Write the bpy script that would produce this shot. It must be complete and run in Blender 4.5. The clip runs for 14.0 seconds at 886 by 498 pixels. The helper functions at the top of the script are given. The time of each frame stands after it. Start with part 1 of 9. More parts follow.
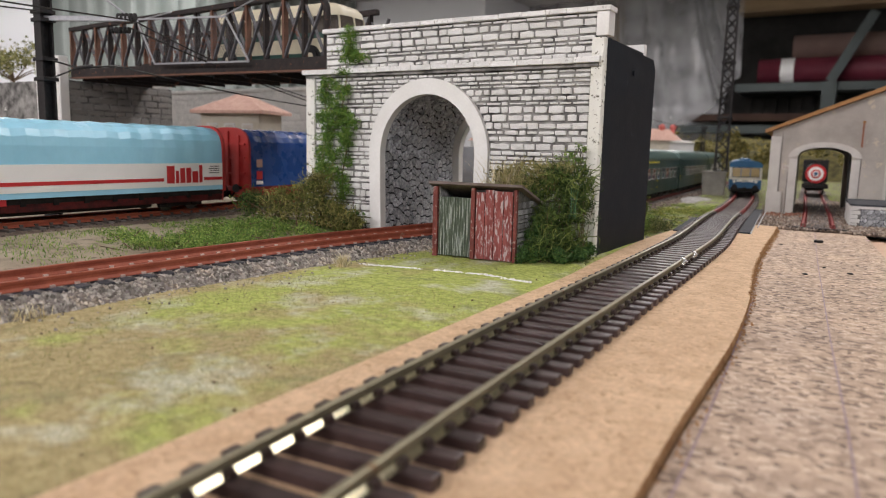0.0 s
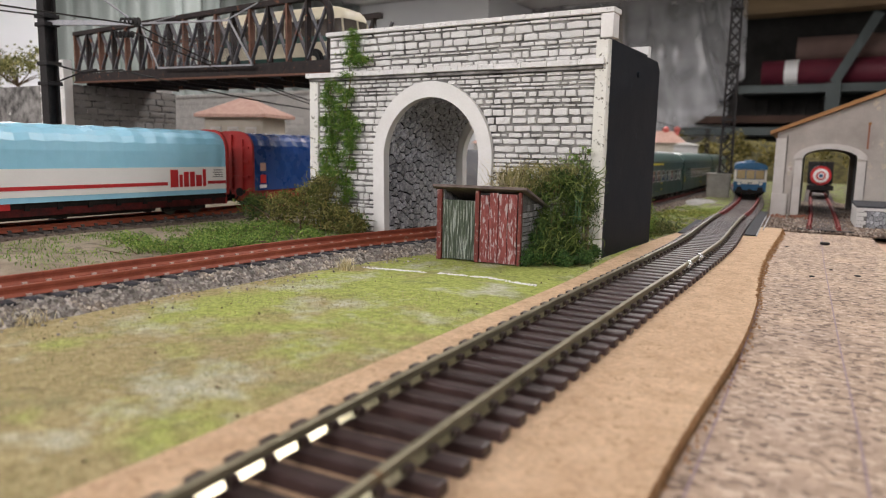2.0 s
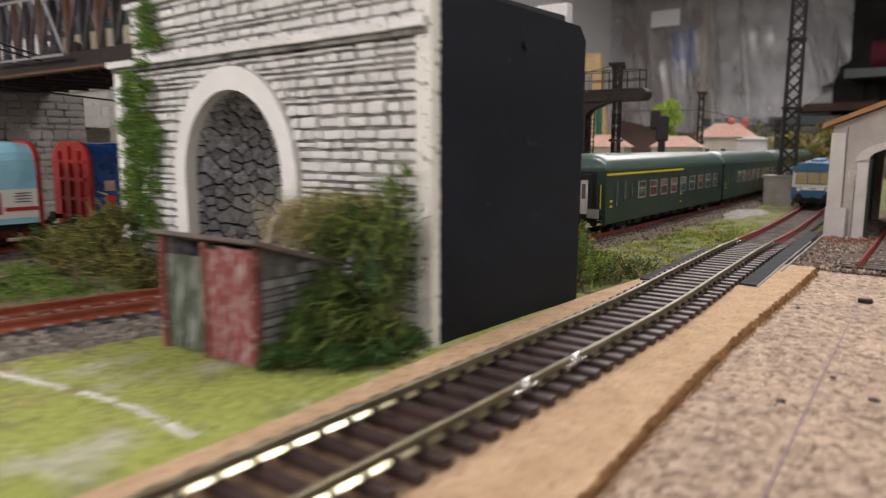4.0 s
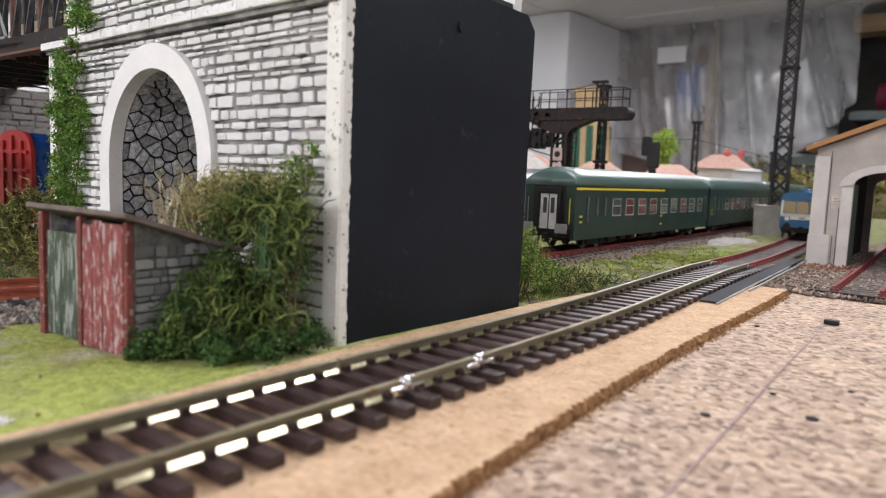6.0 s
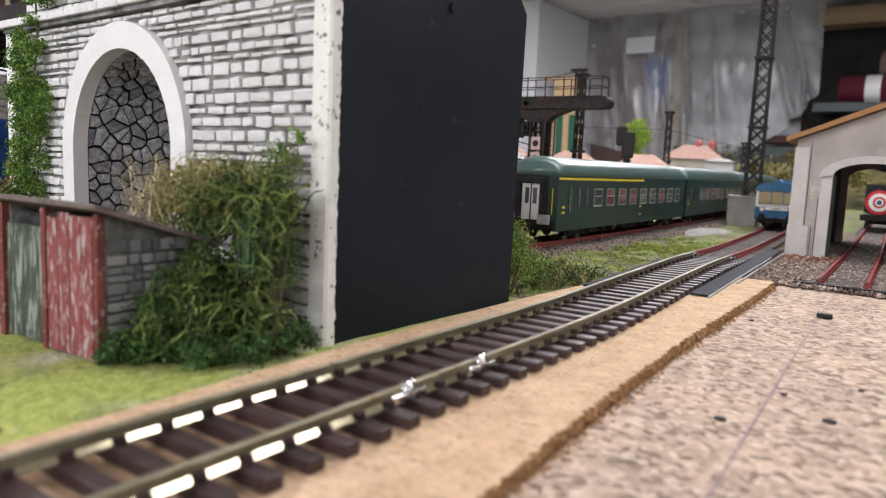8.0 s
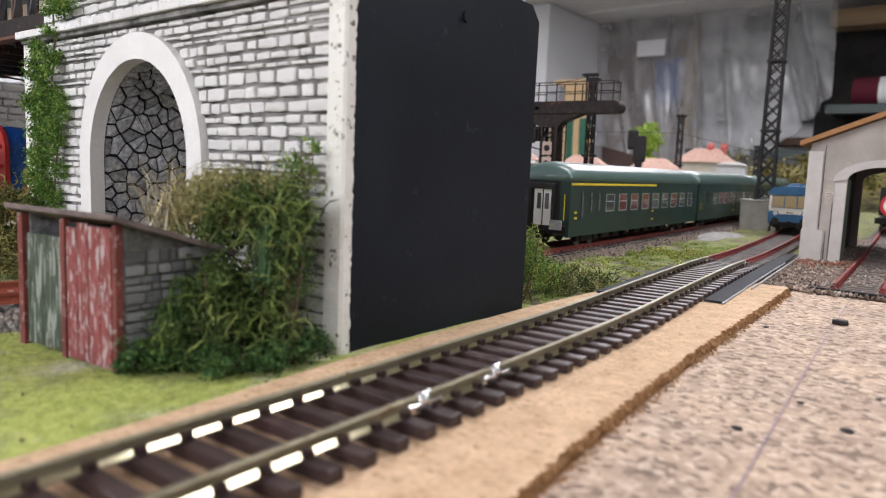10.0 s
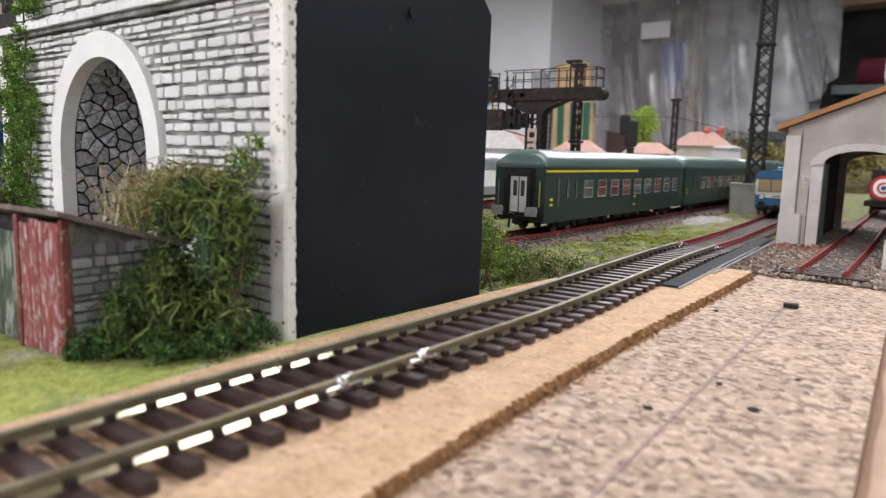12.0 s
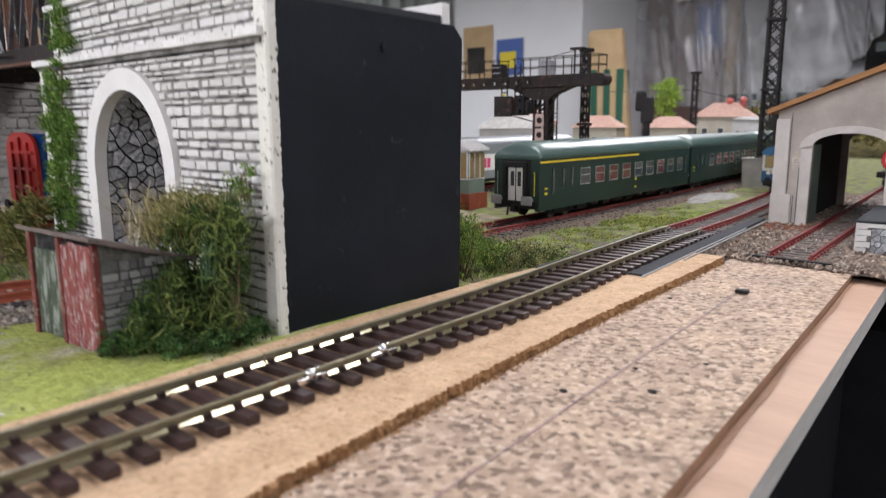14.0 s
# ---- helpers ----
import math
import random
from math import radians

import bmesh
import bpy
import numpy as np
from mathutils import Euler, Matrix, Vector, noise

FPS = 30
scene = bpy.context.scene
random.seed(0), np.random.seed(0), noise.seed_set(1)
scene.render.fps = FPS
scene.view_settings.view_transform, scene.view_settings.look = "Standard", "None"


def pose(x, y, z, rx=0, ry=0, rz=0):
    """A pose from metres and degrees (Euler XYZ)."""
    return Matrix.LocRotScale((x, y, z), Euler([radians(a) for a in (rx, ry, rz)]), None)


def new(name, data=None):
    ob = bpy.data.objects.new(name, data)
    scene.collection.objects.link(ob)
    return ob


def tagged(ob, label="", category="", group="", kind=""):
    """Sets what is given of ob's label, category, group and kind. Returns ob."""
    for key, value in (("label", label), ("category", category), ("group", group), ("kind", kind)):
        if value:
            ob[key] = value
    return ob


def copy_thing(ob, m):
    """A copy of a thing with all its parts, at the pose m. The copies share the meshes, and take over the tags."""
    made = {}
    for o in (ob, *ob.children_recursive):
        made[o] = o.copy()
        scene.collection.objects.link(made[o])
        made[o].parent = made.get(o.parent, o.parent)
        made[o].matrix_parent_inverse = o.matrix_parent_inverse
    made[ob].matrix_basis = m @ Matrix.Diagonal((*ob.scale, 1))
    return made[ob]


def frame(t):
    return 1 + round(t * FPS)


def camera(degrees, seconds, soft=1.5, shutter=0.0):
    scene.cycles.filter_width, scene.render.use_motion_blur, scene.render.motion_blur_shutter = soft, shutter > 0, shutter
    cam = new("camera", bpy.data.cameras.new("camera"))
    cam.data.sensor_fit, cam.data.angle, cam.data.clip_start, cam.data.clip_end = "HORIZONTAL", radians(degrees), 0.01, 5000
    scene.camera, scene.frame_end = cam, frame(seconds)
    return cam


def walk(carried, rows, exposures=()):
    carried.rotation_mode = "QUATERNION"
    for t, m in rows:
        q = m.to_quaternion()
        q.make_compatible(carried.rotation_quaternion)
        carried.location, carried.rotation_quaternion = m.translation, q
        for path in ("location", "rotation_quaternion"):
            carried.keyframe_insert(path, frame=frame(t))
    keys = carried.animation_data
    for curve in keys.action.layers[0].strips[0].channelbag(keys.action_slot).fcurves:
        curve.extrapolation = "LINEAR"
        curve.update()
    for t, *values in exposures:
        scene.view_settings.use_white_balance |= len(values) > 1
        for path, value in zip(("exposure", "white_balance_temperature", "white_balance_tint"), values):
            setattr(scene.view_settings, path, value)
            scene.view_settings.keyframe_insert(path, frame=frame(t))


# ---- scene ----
cam = camera(64.30, 14.0, 1.0, 0.5)
# a small sensor's lens, focused a little under a third of a metre away
cam.data.dof.use_dof = True
cam.data.dof.focus_distance, cam.data.dof.aperture_fstop = 0.285, 21.0
PATH = [
    (0, 0.00616, -0.00520, 0.04912, 31.437, -8.101, 1.355),
    (0.5, 0.00594, -0.00563, 0.04898, 31.652, -7.997, 1.435),
    (1, 0.00584, -0.00541, 0.04896, 31.853, -7.947, 1.302),
    (1.5, 0.00581, -0.00552, 0.04900, 31.796, -7.936, 1.203),
    (2, 0.00532, -0.00424, 0.04901, 31.745, -7.860, 1.155),
    (2.5, 0.00926, -0.00166, 0.05153, 31.502, -7.173, 0.641),
    (3, 0.01330, 0.00733, 0.05304, 34.352, -7.475, -0.360),
    (3.5, 0.02102, 0.07229, 0.05868, 36.754, -7.935, -1.383),
    (4, 0.02178, 0.15844, 0.05735, 39.469, -8.311, 0.134),
    (4.2, 0.02427, 0.18185, 0.05412, 40.766, -8.279, 0.693),
    (6.3, 0.03015, 0.18900, 0.04550, 39.440, -5.830, 2.707),
    (6.5, 0.02718, 0.19339, 0.04549, 38.729, -5.928, 2.975),
    (7, 0.02041, 0.19066, 0.04557, 37.346, -5.799, 2.883),
    (7.5, 0.01919, 0.19020, 0.04546, 37.253, -6.327, 2.476),
    (8, 0.01894, 0.19036, 0.04547, 37.296, -6.716, 2.549),
    (10.5, 0.01848, 0.18931, 0.04705, 38.308, -6.261, 2.258),
    (11, 0.02083, 0.18988, 0.04757, 38.502, -5.503, 2.432),
    (11.5, 0.02997, 0.19352, 0.04853, 39.300, -5.999, 2.045),
    (12, 0.03589, 0.19468, 0.04905, 38.864, -7.653, 1.636),
    (12.5, 0.04238, 0.19293, 0.05008, 38.270, -8.808, 1.782),
    (13, 0.04116, 0.19416, 0.05112, 39.139, -9.554, 1.608),
    (13.5, 0.04985, 0.19745, 0.04836, 40.824, -9.859, 0.929),
    (14, 0.07110, 0.18604, 0.06451, 42.201, -10.197, -0.138),
]
walk(cam, [(t, pose(x, y, z, 90 + pitch, 0, yaw) @ pose(0, 0, 0, 0, 0, roll)) for t, x, y, z, yaw, pitch, roll in PATH],
     [(0, -0.21, 6600, 11), (2.5, -0.21, 6600, 11), (4, -0.27, 6800, 12), (6.3, 0.16, 6250, 11), (11, 0.16, 6200, 11), (12.5, 0.16, 6250, 11), (13.5, 0.14, 6250, 11), (14, 0.05, 6150, 11)])

# ---- light ----
world = bpy.data.worlds.new("room_air")
scene.world = world
world.use_nodes = True
world.node_tree.nodes["Background"].inputs[0].default_value = (0.9, 0.95, 1.0, 1)
world.node_tree.nodes["Background"].inputs[1].default_value = 0.02
LAMP_WATTS = 10.5
CEILING_Z = 0.74
FLOOR_Z = -1.30


# ---- materials ----
def nodes_of(name):
    m = bpy.data.materials.new(name)
    m.use_nodes = True
    nt = m.node_tree
    return m, nt, nt.nodes["Principled BSDF"]


def link(nt, a, b):
    nt.links.new(a, b)


def noise_node(nt, scale, detail=4.0, rough=0.55, vec=None):
    n = nt.nodes.new("ShaderNodeTexNoise")
    n.inputs["Scale"].default_value = scale
    n.inputs["Detail"].default_value = detail
    n.inputs["Roughness"].default_value = rough
    if vec is not None:
        link(nt, vec, n.inputs["Vector"])
    return n


def ramp_node(nt, stops, fac, mode="LINEAR"):
    r = nt.nodes.new("ShaderNodeValToRGB")
    r.color_ramp.interpolation = mode
    el = r.color_ramp.elements
    while len(el) < len(stops):
        el.new(0.5)
    for e, (p, c) in zip(el, stops):
        e.position = p
        e.color = (*c, 1)
    link(nt, fac, r.inputs["Fac"])
    return r


def mix_node(nt, fac, a, b, mode="MIX"):
    m = nt.nodes.new("ShaderNodeMix")
    m.data_type = "RGBA"
    m.blend_type = mode
    for sock, val in ((m.inputs["Factor"], fac), (m.inputs["A"], a), (m.inputs["B"], b)):
        if isinstance(val, bpy.types.NodeSocket):
            link(nt, val, sock)
        elif isinstance(val, (tuple, list)):
            sock.default_value = (*val, 1)
        else:
            sock.default_value = val
    return m.outputs["Result"]


def surface(name, c1, c2, scale=300, fine=1500, rough=0.7, metal=0.0, bump=0.3, depth=0.0004, vary=0.0,
            wear=None, wear_at=0.62, wear_scale=200, stretch=(1, 1, 1), rough_vary=0.12, spec=0.5, grain=0.4):
    """A painted or natural surface: two colours mixed at two scales, optional worn patches, grain and relief."""
    m, nt, b = nodes_of(name)
    tc = nt.nodes.new("ShaderNodeTexCoord")
    mp = nt.nodes.new("ShaderNodeMapping")
    mp.inputs["Scale"].default_value = stretch
    link(nt, tc.outputs["Object"], mp.inputs["Vector"])
    vec = mp.outputs["Vector"]
    if vary > 0:
        oi = nt.nodes.new("ShaderNodeObjectInfo")
        add = nt.nodes.new("ShaderNodeVectorMath")
        add.operation = "ADD"
        link(nt, vec, add.inputs[0])
        link(nt, oi.outputs["Random"], add.inputs[1])
        vec = add.outputs["Vector"]
    big, small = noise_node(nt, scale, 5, 0.6, vec), noise_node(nt, fine, 3, 0.6, vec)
    r = ramp_node(nt, [(0.35, c1), (0.65, c2)], big.outputs["Fac"])
    gr = ramp_node(nt, [(0.25, (0.72, 0.72, 0.72)), (0.75, (1.2, 1.2, 1.2))], small.outputs["Fac"])
    col = mix_node(nt, grain, r.outputs["Color"], gr.outputs["Color"], "MULTIPLY")
    if wear:
        w = noise_node(nt, wear_scale, 6, 0.65, vec)
        wr = ramp_node(nt, [(wear_at, (0, 0, 0)), (wear_at + 0.05, (1, 1, 1))], w.outputs["Fac"])
        col = mix_node(nt, wr.outputs["Color"], col, wear)
    if vary > 0:
        v = ramp_node(nt, [(0.0, (1 - vary,) * 3), (1.0, (1 + vary,) * 3)], oi.outputs["Random"])
        col = mix_node(nt, 1.0, col, v.outputs["Color"], "MULTIPLY")
    link(nt, col, b.inputs["Base Color"])
    rr = nt.nodes.new("ShaderNodeMapRange")
    rr.inputs["To Min"].default_value, rr.inputs["To Max"].default_value = max(0.03, rough - rough_vary), min(1, rough + rough_vary)
    link(nt, big.outputs["Fac"], rr.inputs["Value"])
    link(nt, rr.outputs["Result"], b.inputs["Roughness"])
    b.inputs["Metallic"].default_value = metal
    b.inputs["Specular IOR Level"].default_value = spec
    if bump > 0:
        bp = nt.nodes.new("ShaderNodeBump")
        bp.inputs["Strength"].default_value = bump
        bp.inputs["Distance"].default_value = depth
        link(nt, small.outputs["Fac"], bp.inputs["Height"])
        link(nt, bp.outputs["Normal"], b.inputs["Normal"])
    return m


def leafy(name, stops, rough=0.75):
    """Foliage whose colour changes from leaf to leaf."""
    m, nt, b = nodes_of(name)
    g = nt.nodes.new("ShaderNodeNewGeometry")
    r = ramp_node(nt, stops, g.outputs["Random Per Island"])
    n = noise_node(nt, 2500, 2)
    gr = ramp_node(nt, [(0.3, (0.75, 0.75, 0.75)), (0.7, (1.2, 1.2, 1.2))], n.outputs["Fac"])
    tc = nt.nodes.new("ShaderNodeTexCoord")
    tone = noise_node(nt, 190, 3, 0.6, tc.outputs["Object"])
    tr = ramp_node(nt, [(0.32, (0.55, 0.60, 0.60)), (0.52, (1.0, 1.0, 1.0)), (0.72, (1.38, 1.28, 1.12))], tone.outputs["Fac"])
    col = mix_node(nt, 0.7, r.outputs["Color"], gr.outputs["Color"], "MULTIPLY")
    link(nt, mix_node(nt, 0.85, col, tr.outputs["Color"], "MULTIPLY"), b.inputs["Base Color"])
    b.inputs["Roughness"].default_value = rough
    b.inputs["Specular IOR Level"].default_value = 0.25
    return m


def plain(name, c, rough=0.5, metal=0.0, spec=0.5):
    return surface(name, c, tuple(v * 0.88 for v in c), scale=150, fine=2500, rough=rough, metal=metal, bump=0.05, depth=0.0001, spec=spec, grain=0.12)


def glass(name, tint=(0.05, 0.06, 0.06), rough=0.08):
    m, nt, b = nodes_of(name)
    b.inputs["Base Color"].default_value = (*tint, 1)
    b.inputs["Roughness"].default_value = rough
    b.inputs["Specular IOR Level"].default_value = 0.8
    n = noise_node(nt, 60, 2)
    r = ramp_node(nt, [(0.3, tint), (0.7, tuple(min(1, v * 2.2) for v in tint))], n.outputs["Fac"])
    link(nt, r.outputs["Color"], b.inputs["Base Color"])
    return m


def glow(name, colour, strength):
    m, nt, b = nodes_of(name)
    b.inputs["Emission Color"].default_value = (*colour, 1)
    b.inputs["Emission Strength"].default_value = strength
    b.inputs["Base Color"].default_value = (0.8, 0.8, 0.8, 1)
    return m


def grass_ground():
    """Scatter-grass mat: lime, straw and pale worn patches with a fibrous grain."""
    m, nt, b = nodes_of("scatter_grass")
    tc = nt.nodes.new("ShaderNodeTexCoord")
    v = tc.outputs["Object"]
    a, c, d, f = noise_node(nt, 26, 5, 0.6, v), noise_node(nt, 40, 6, 0.65, v), noise_node(nt, 420, 4, 0.7, v), noise_node(nt, 1700, 3, 0.6, v)
    e, h = noise_node(nt, 70, 5, 0.6, v), noise_node(nt, 150, 4, 0.6, v)
    straw = ramp_node(nt, [(0.35, (0.30, 0.24, 0.12)), (0.65, (0.47, 0.39, 0.215))], d.outputs["Fac"])
    lime = ramp_node(nt, [(0.35, (0.265, 0.32, 0.072)), (0.65, (0.475, 0.52, 0.158))], d.outputs["Fac"])
    pale = ramp_node(nt, [(0.35, (0.42, 0.42, 0.33)), (0.65, (0.62, 0.62, 0.52))], d.outputs["Fac"])
    moss = ramp_node(nt, [(0.35, (0.15, 0.165, 0.085)), (0.65, (0.23, 0.25, 0.14))], d.outputs["Fac"])
    # the lime scatter lies thickest near the hut and the ballast, the worn straw towards the near end
    sx = nt.nodes.new("ShaderNodeSeparateXYZ")
    link(nt, v, sx.inputs[0])
    lie = nt.nodes.new("ShaderNodeMapRange")
    lie.inputs["From Min"].default_value, lie.inputs["From Max"].default_value = 0.05, 0.19
    lie.inputs["To Min"].default_value, lie.inputs["To Max"].default_value = -0.15, 0.15
    link(nt, sx.outputs["Y"], lie.inputs["Value"])
    add = nt.nodes.new("ShaderNodeMath")
    link(nt, a.outputs["Fac"], add.inputs[0])
    link(nt, lie.outputs["Result"], add.inputs[1])
    # a bare strip along the foot of the ballast
    bare = nt.nodes.new("ShaderNodeMapRange")
    bare.inputs["From Min"].default_value, bare.inputs["From Max"].default_value = -0.178, -0.156
    bare.inputs["To Min"].default_value, bare.inputs["To Max"].default_value = -0.20, 0.0
    link(nt, sx.outputs["X"], bare.inputs["Value"])
    add_2 = nt.nodes.new("ShaderNodeMath")
    link(nt, add.outputs[0], add_2.inputs[0])
    link(nt, bare.outputs["Result"], add_2.inputs[1])
    k = ramp_node(nt, [(0.43, (0, 0, 0)), (0.58, (1, 1, 1))], add_2.outputs[0])
    p = ramp_node(nt, [(0.52, (0, 0, 0)), (0.66, (0.85, 0.85, 0.85))], c.outputs["Fac"])
    q = ramp_node(nt, [(0.55, (0, 0, 0)), (0.70, (0.55, 0.55, 0.55))], e.outputs["Fac"])
    w = ramp_node(nt, [(0.62, (0, 0, 0)), (0.76, (0.5, 0.5, 0.5))], h.outputs["Fac"])
    col = mix_node(nt, k.outputs["Color"], straw.outputs["Color"], lime.outputs["Color"])
    col = mix_node(nt, q.outputs["Color"], col, moss.outputs["Color"])
    col = mix_node(nt, p.outputs["Color"], col, pale.outputs["Color"])
    col = mix_node(nt, w.outputs["Color"], col, (0.13, 0.115, 0.07))
    g = ramp_node(nt, [(0.3, (0.55, 0.55, 0.5)), (0.7, (1.25, 1.25, 1.2))], f.outputs["Fac"])
    link(nt, mix_node(nt, 0.75, col, g.outputs["Color"], "MULTIPLY"), b.inputs["Base Color"])
    b.inputs["Roughness"].default_value = 0.92
    b.inputs["Specular IOR Level"].default_value = 0.2
    bp = nt.nodes.new("ShaderNodeBump")
    bp.inputs["Strength"].default_value, bp.inputs["Distance"].default_value = 0.7, 0.0006
    link(nt, d.outputs["Fac"], bp.inputs["Height"])
    link(nt, bp.outputs["Normal"], b.inputs["Normal"])
    return m


def cork():
    """Agglomerated cork: pale and dark granules a few millimetres across."""
    m, nt, b = nodes_of("cork_granules")
    tc = nt.nodes.new("ShaderNodeTexCoord")
    warp = noise_node(nt, 260, 2, 0.5, tc.outputs["Object"])
    mv = nt.nodes.new("ShaderNodeMix")
    mv.data_type = "VECTOR"
    mv.inputs["Factor"].default_value = 0.0016
    link(nt, tc.outputs["Object"], mv.inputs["A"])
    link(nt, warp.outputs["Color"], mv.inputs["B"])
    vo = nt.nodes.new("ShaderNodeTexVoronoi")
    vo.inputs["Scale"].default_value = 680
    vo.inputs["Randomness"].default_value = 1.0
    link(nt, mv.outputs["Result"], vo.inputs["Vector"])
    sep = nt.nodes.new("ShaderNodeSeparateColor")
    link(nt, vo.outputs["Color"], sep.inputs["Color"])
    r = ramp_node(nt, [(0.0, (0.19, 0.135, 0.104)), (0.16, (0.28, 0.205, 0.155)), (0.30, (0.42, 0.31, 0.228)), (0.75, (0.54, 0.405, 0.305)), (1.0, (0.66, 0.53, 0.42))], sep.outputs["Red"])
    f = noise_node(nt, 1400, 4, 0.65, tc.outputs["Object"])
    big = noise_node(nt, 40, 3, 0.5, tc.outputs["Object"])
    g = ramp_node(nt, [(0.3, (0.75, 0.75, 0.75)), (0.7, (1.15, 1.15, 1.15))], f.outputs["Fac"])
    g2 = ramp_node(nt, [(0.3, (0.86, 0.86, 0.88)), (0.7, (1.06, 1.05, 1.03))], big.outputs["Fac"])
    col = mix_node(nt, 0.8, r.outputs["Color"], g.outputs["Color"], "MULTIPLY")
    link(nt, mix_node(nt, 1.0, col, g2.outputs["Color"], "MULTIPLY"), b.inputs["Base Color"])
    b.inputs["Roughness"].default_value = 0.8
    b.inputs["Specular IOR Level"].default_value = 0.3
    bp = nt.nodes.new("ShaderNodeBump")
    bp.inputs["Strength"].default_value, bp.inputs["Distance"].default_value = 0.5, 0.0004
    link(nt, vo.outputs["Distance"], bp.inputs["Height"])
    link(nt, bp.outputs["Normal"], b.inputs["Normal"])
    return m


def plastic_sheet():
    """Thin cloudy polythene: lets part of the light through, with glossy creases."""
    m, nt, b = nodes_of("cloudy_polythene")
    b.inputs["Base Color"].default_value = (0.70, 0.705, 0.72, 1)
    b.inputs["Roughness"].default_value = 0.17
    b.inputs["Specular IOR Level"].default_value = 0.7
    n = noise_node(nt, 5, 2, 0.5)
    r = ramp_node(nt, [(0.35, (0.28, 0.28, 0.28)), (0.7, (0.56, 0.56, 0.56))], n.outputs["Fac"])
    link(nt, r.outputs["Color"], b.inputs["Alpha"])
    return m


GRASS, CORK, SHEET = grass_ground(), cork(), plastic_sheet()
FIBREBOARD = surface("fibreboard", (0.53, 0.355, 0.215), (0.66, 0.465, 0.30), 160, 800, 0.9, bump=1.0, depth=0.0007, wear=(0.40, 0.26, 0.145), wear_at=0.58, wear_scale=520, grain=0.8)
FIBRE_EDGE = surface("fibreboard_torn_edge", (0.33, 0.165, 0.068), (0.52, 0.31, 0.15), 500, 1800, 0.95, bump=0.9, depth=0.001)
PLYWOOD = surface("pale_plywood", (0.47, 0.30, 0.205), (0.55, 0.365, 0.26), 30, 600, 0.6, bump=0.1, stretch=(0.25, 2.5, 1))
PLY_EDGE = surface("grey_plywood_edge", (0.42, 0.41, 0.38), (0.52, 0.50, 0.47), 60, 900, 0.8, bump=0.2, stretch=(1, 1, 6))
PLY_DARK = surface("brown_glue_stain", (0.26, 0.15, 0.09), (0.36, 0.21, 0.13), 90, 900, 0.7)
# near black for the unlit void below the boards
VOID_BLACK = surface("void_black", (0.006, 0.006, 0.007), (0.01, 0.01, 0.011), 50, 900, 0.95, spec=0.1)
PEN = plain("faded_purple_pen_ink", (0.30, 0.215, 0.245), 0.7)
SLEEPER = surface("dark_brown_sleeper", (0.026, 0.013, 0.0125), (0.047, 0.026, 0.025), 250, 1500, 0.42, bump=0.2, vary=0.25)
SLEEPER_GREY = surface("dusty_grey_sleeper", (0.10, 0.085, 0.08), (0.17, 0.15, 0.14), 250, 1500, 0.9, vary=0.25)
SLEEPER_BLACK = surface("black_sleeper", (0.02, 0.022, 0.03), (0.05, 0.05, 0.06), 250, 1500, 0.7, vary=0.25)
NICKEL_FOOT = surface("nickel_silver_rail_foot", (0.42, 0.38, 0.25), (0.52, 0.48, 0.34), 60, 1200, 0.12, 1.0, bump=0.05, depth=0.0001, rough_vary=0.04)
NICKEL_HEAD = surface("tarnished_nickel_silver", (0.19, 0.172, 0.112), (0.30, 0.272, 0.185), 70, 1400, 0.42, 0.55, bump=0.10, depth=0.0001, rough_vary=0.10, wear=(0.19, 0.11, 0.05), wear_at=0.62, wear_scale=120)
NICKEL = [NICKEL_HEAD, NICKEL_FOOT]
SOLDER = plain("bright_solder", (0.75, 0.76, 0.78), 0.18, 1.0)
RAIL_RED = surface("red_brown_painted_rail", (0.27, 0.058, 0.028), (0.37, 0.095, 0.05), 150, 1500, 0.65, wear=(0.36, 0.19, 0.12), wear_at=0.66)
RAIL_CRIMSON = surface("crimson_painted_rail", (0.19, 0.022, 0.022), (0.27, 0.05, 0.045), 150, 1500, 0.6, wear=(0.22, 0.13, 0.11), wear_at=0.58)
STONE_BALLAST = leafy("grey_violet_ballast", [(0.0, (0.13, 0.112, 0.10)), (0.35, (0.25, 0.222, 0.20)), (0.7, (0.37, 0.335, 0.305)), (1.0, (0.54, 0.50, 0.455))], 0.9)
PALE_EARTH = surface("pale_dry_earth", (0.26, 0.21, 0.15), (0.40, 0.335, 0.25), 70, 1400, 0.95, bump=0.7, depth=0.0007, wear=(0.17, 0.14, 0.095), wear_at=0.57, wear_scale=130, grain=0.6)
GREY_PLASTER = surface("dusty_white_plaster", (0.20, 0.19, 0.18), (0.36, 0.35, 0.335), 160, 1400, 0.9, bump=0.5)
PINK_CHAIR = plain("pinkish_rail_chair", (0.58, 0.44, 0.39), 0.8)
STONE_BROWN = leafy("brown_ballast_stones", [(0.0, (0.06, 0.048, 0.04)), (0.4, (0.14, 0.113, 0.095)), (0.75, (0.22, 0.185, 0.16)), (1.0, (0.33, 0.285, 0.25))], 0.9)
BALLAST_BED = surface("ballast_bed", (0.15, 0.13, 0.125), (0.30, 0.27, 0.25), 700, 2200, 0.95, bump=0.9, depth=0.0008)
BALLAST_BROWN = surface("brown_ballast_bed", (0.11, 0.078, 0.06), (0.20, 0.15, 0.12), 600, 2200, 0.95, bump=0.9, depth=0.0008)
EARTH = surface("dry_earth", (0.15, 0.125, 0.095), (0.23, 0.195, 0.15), 80, 1400, 0.95, bump=0.5)
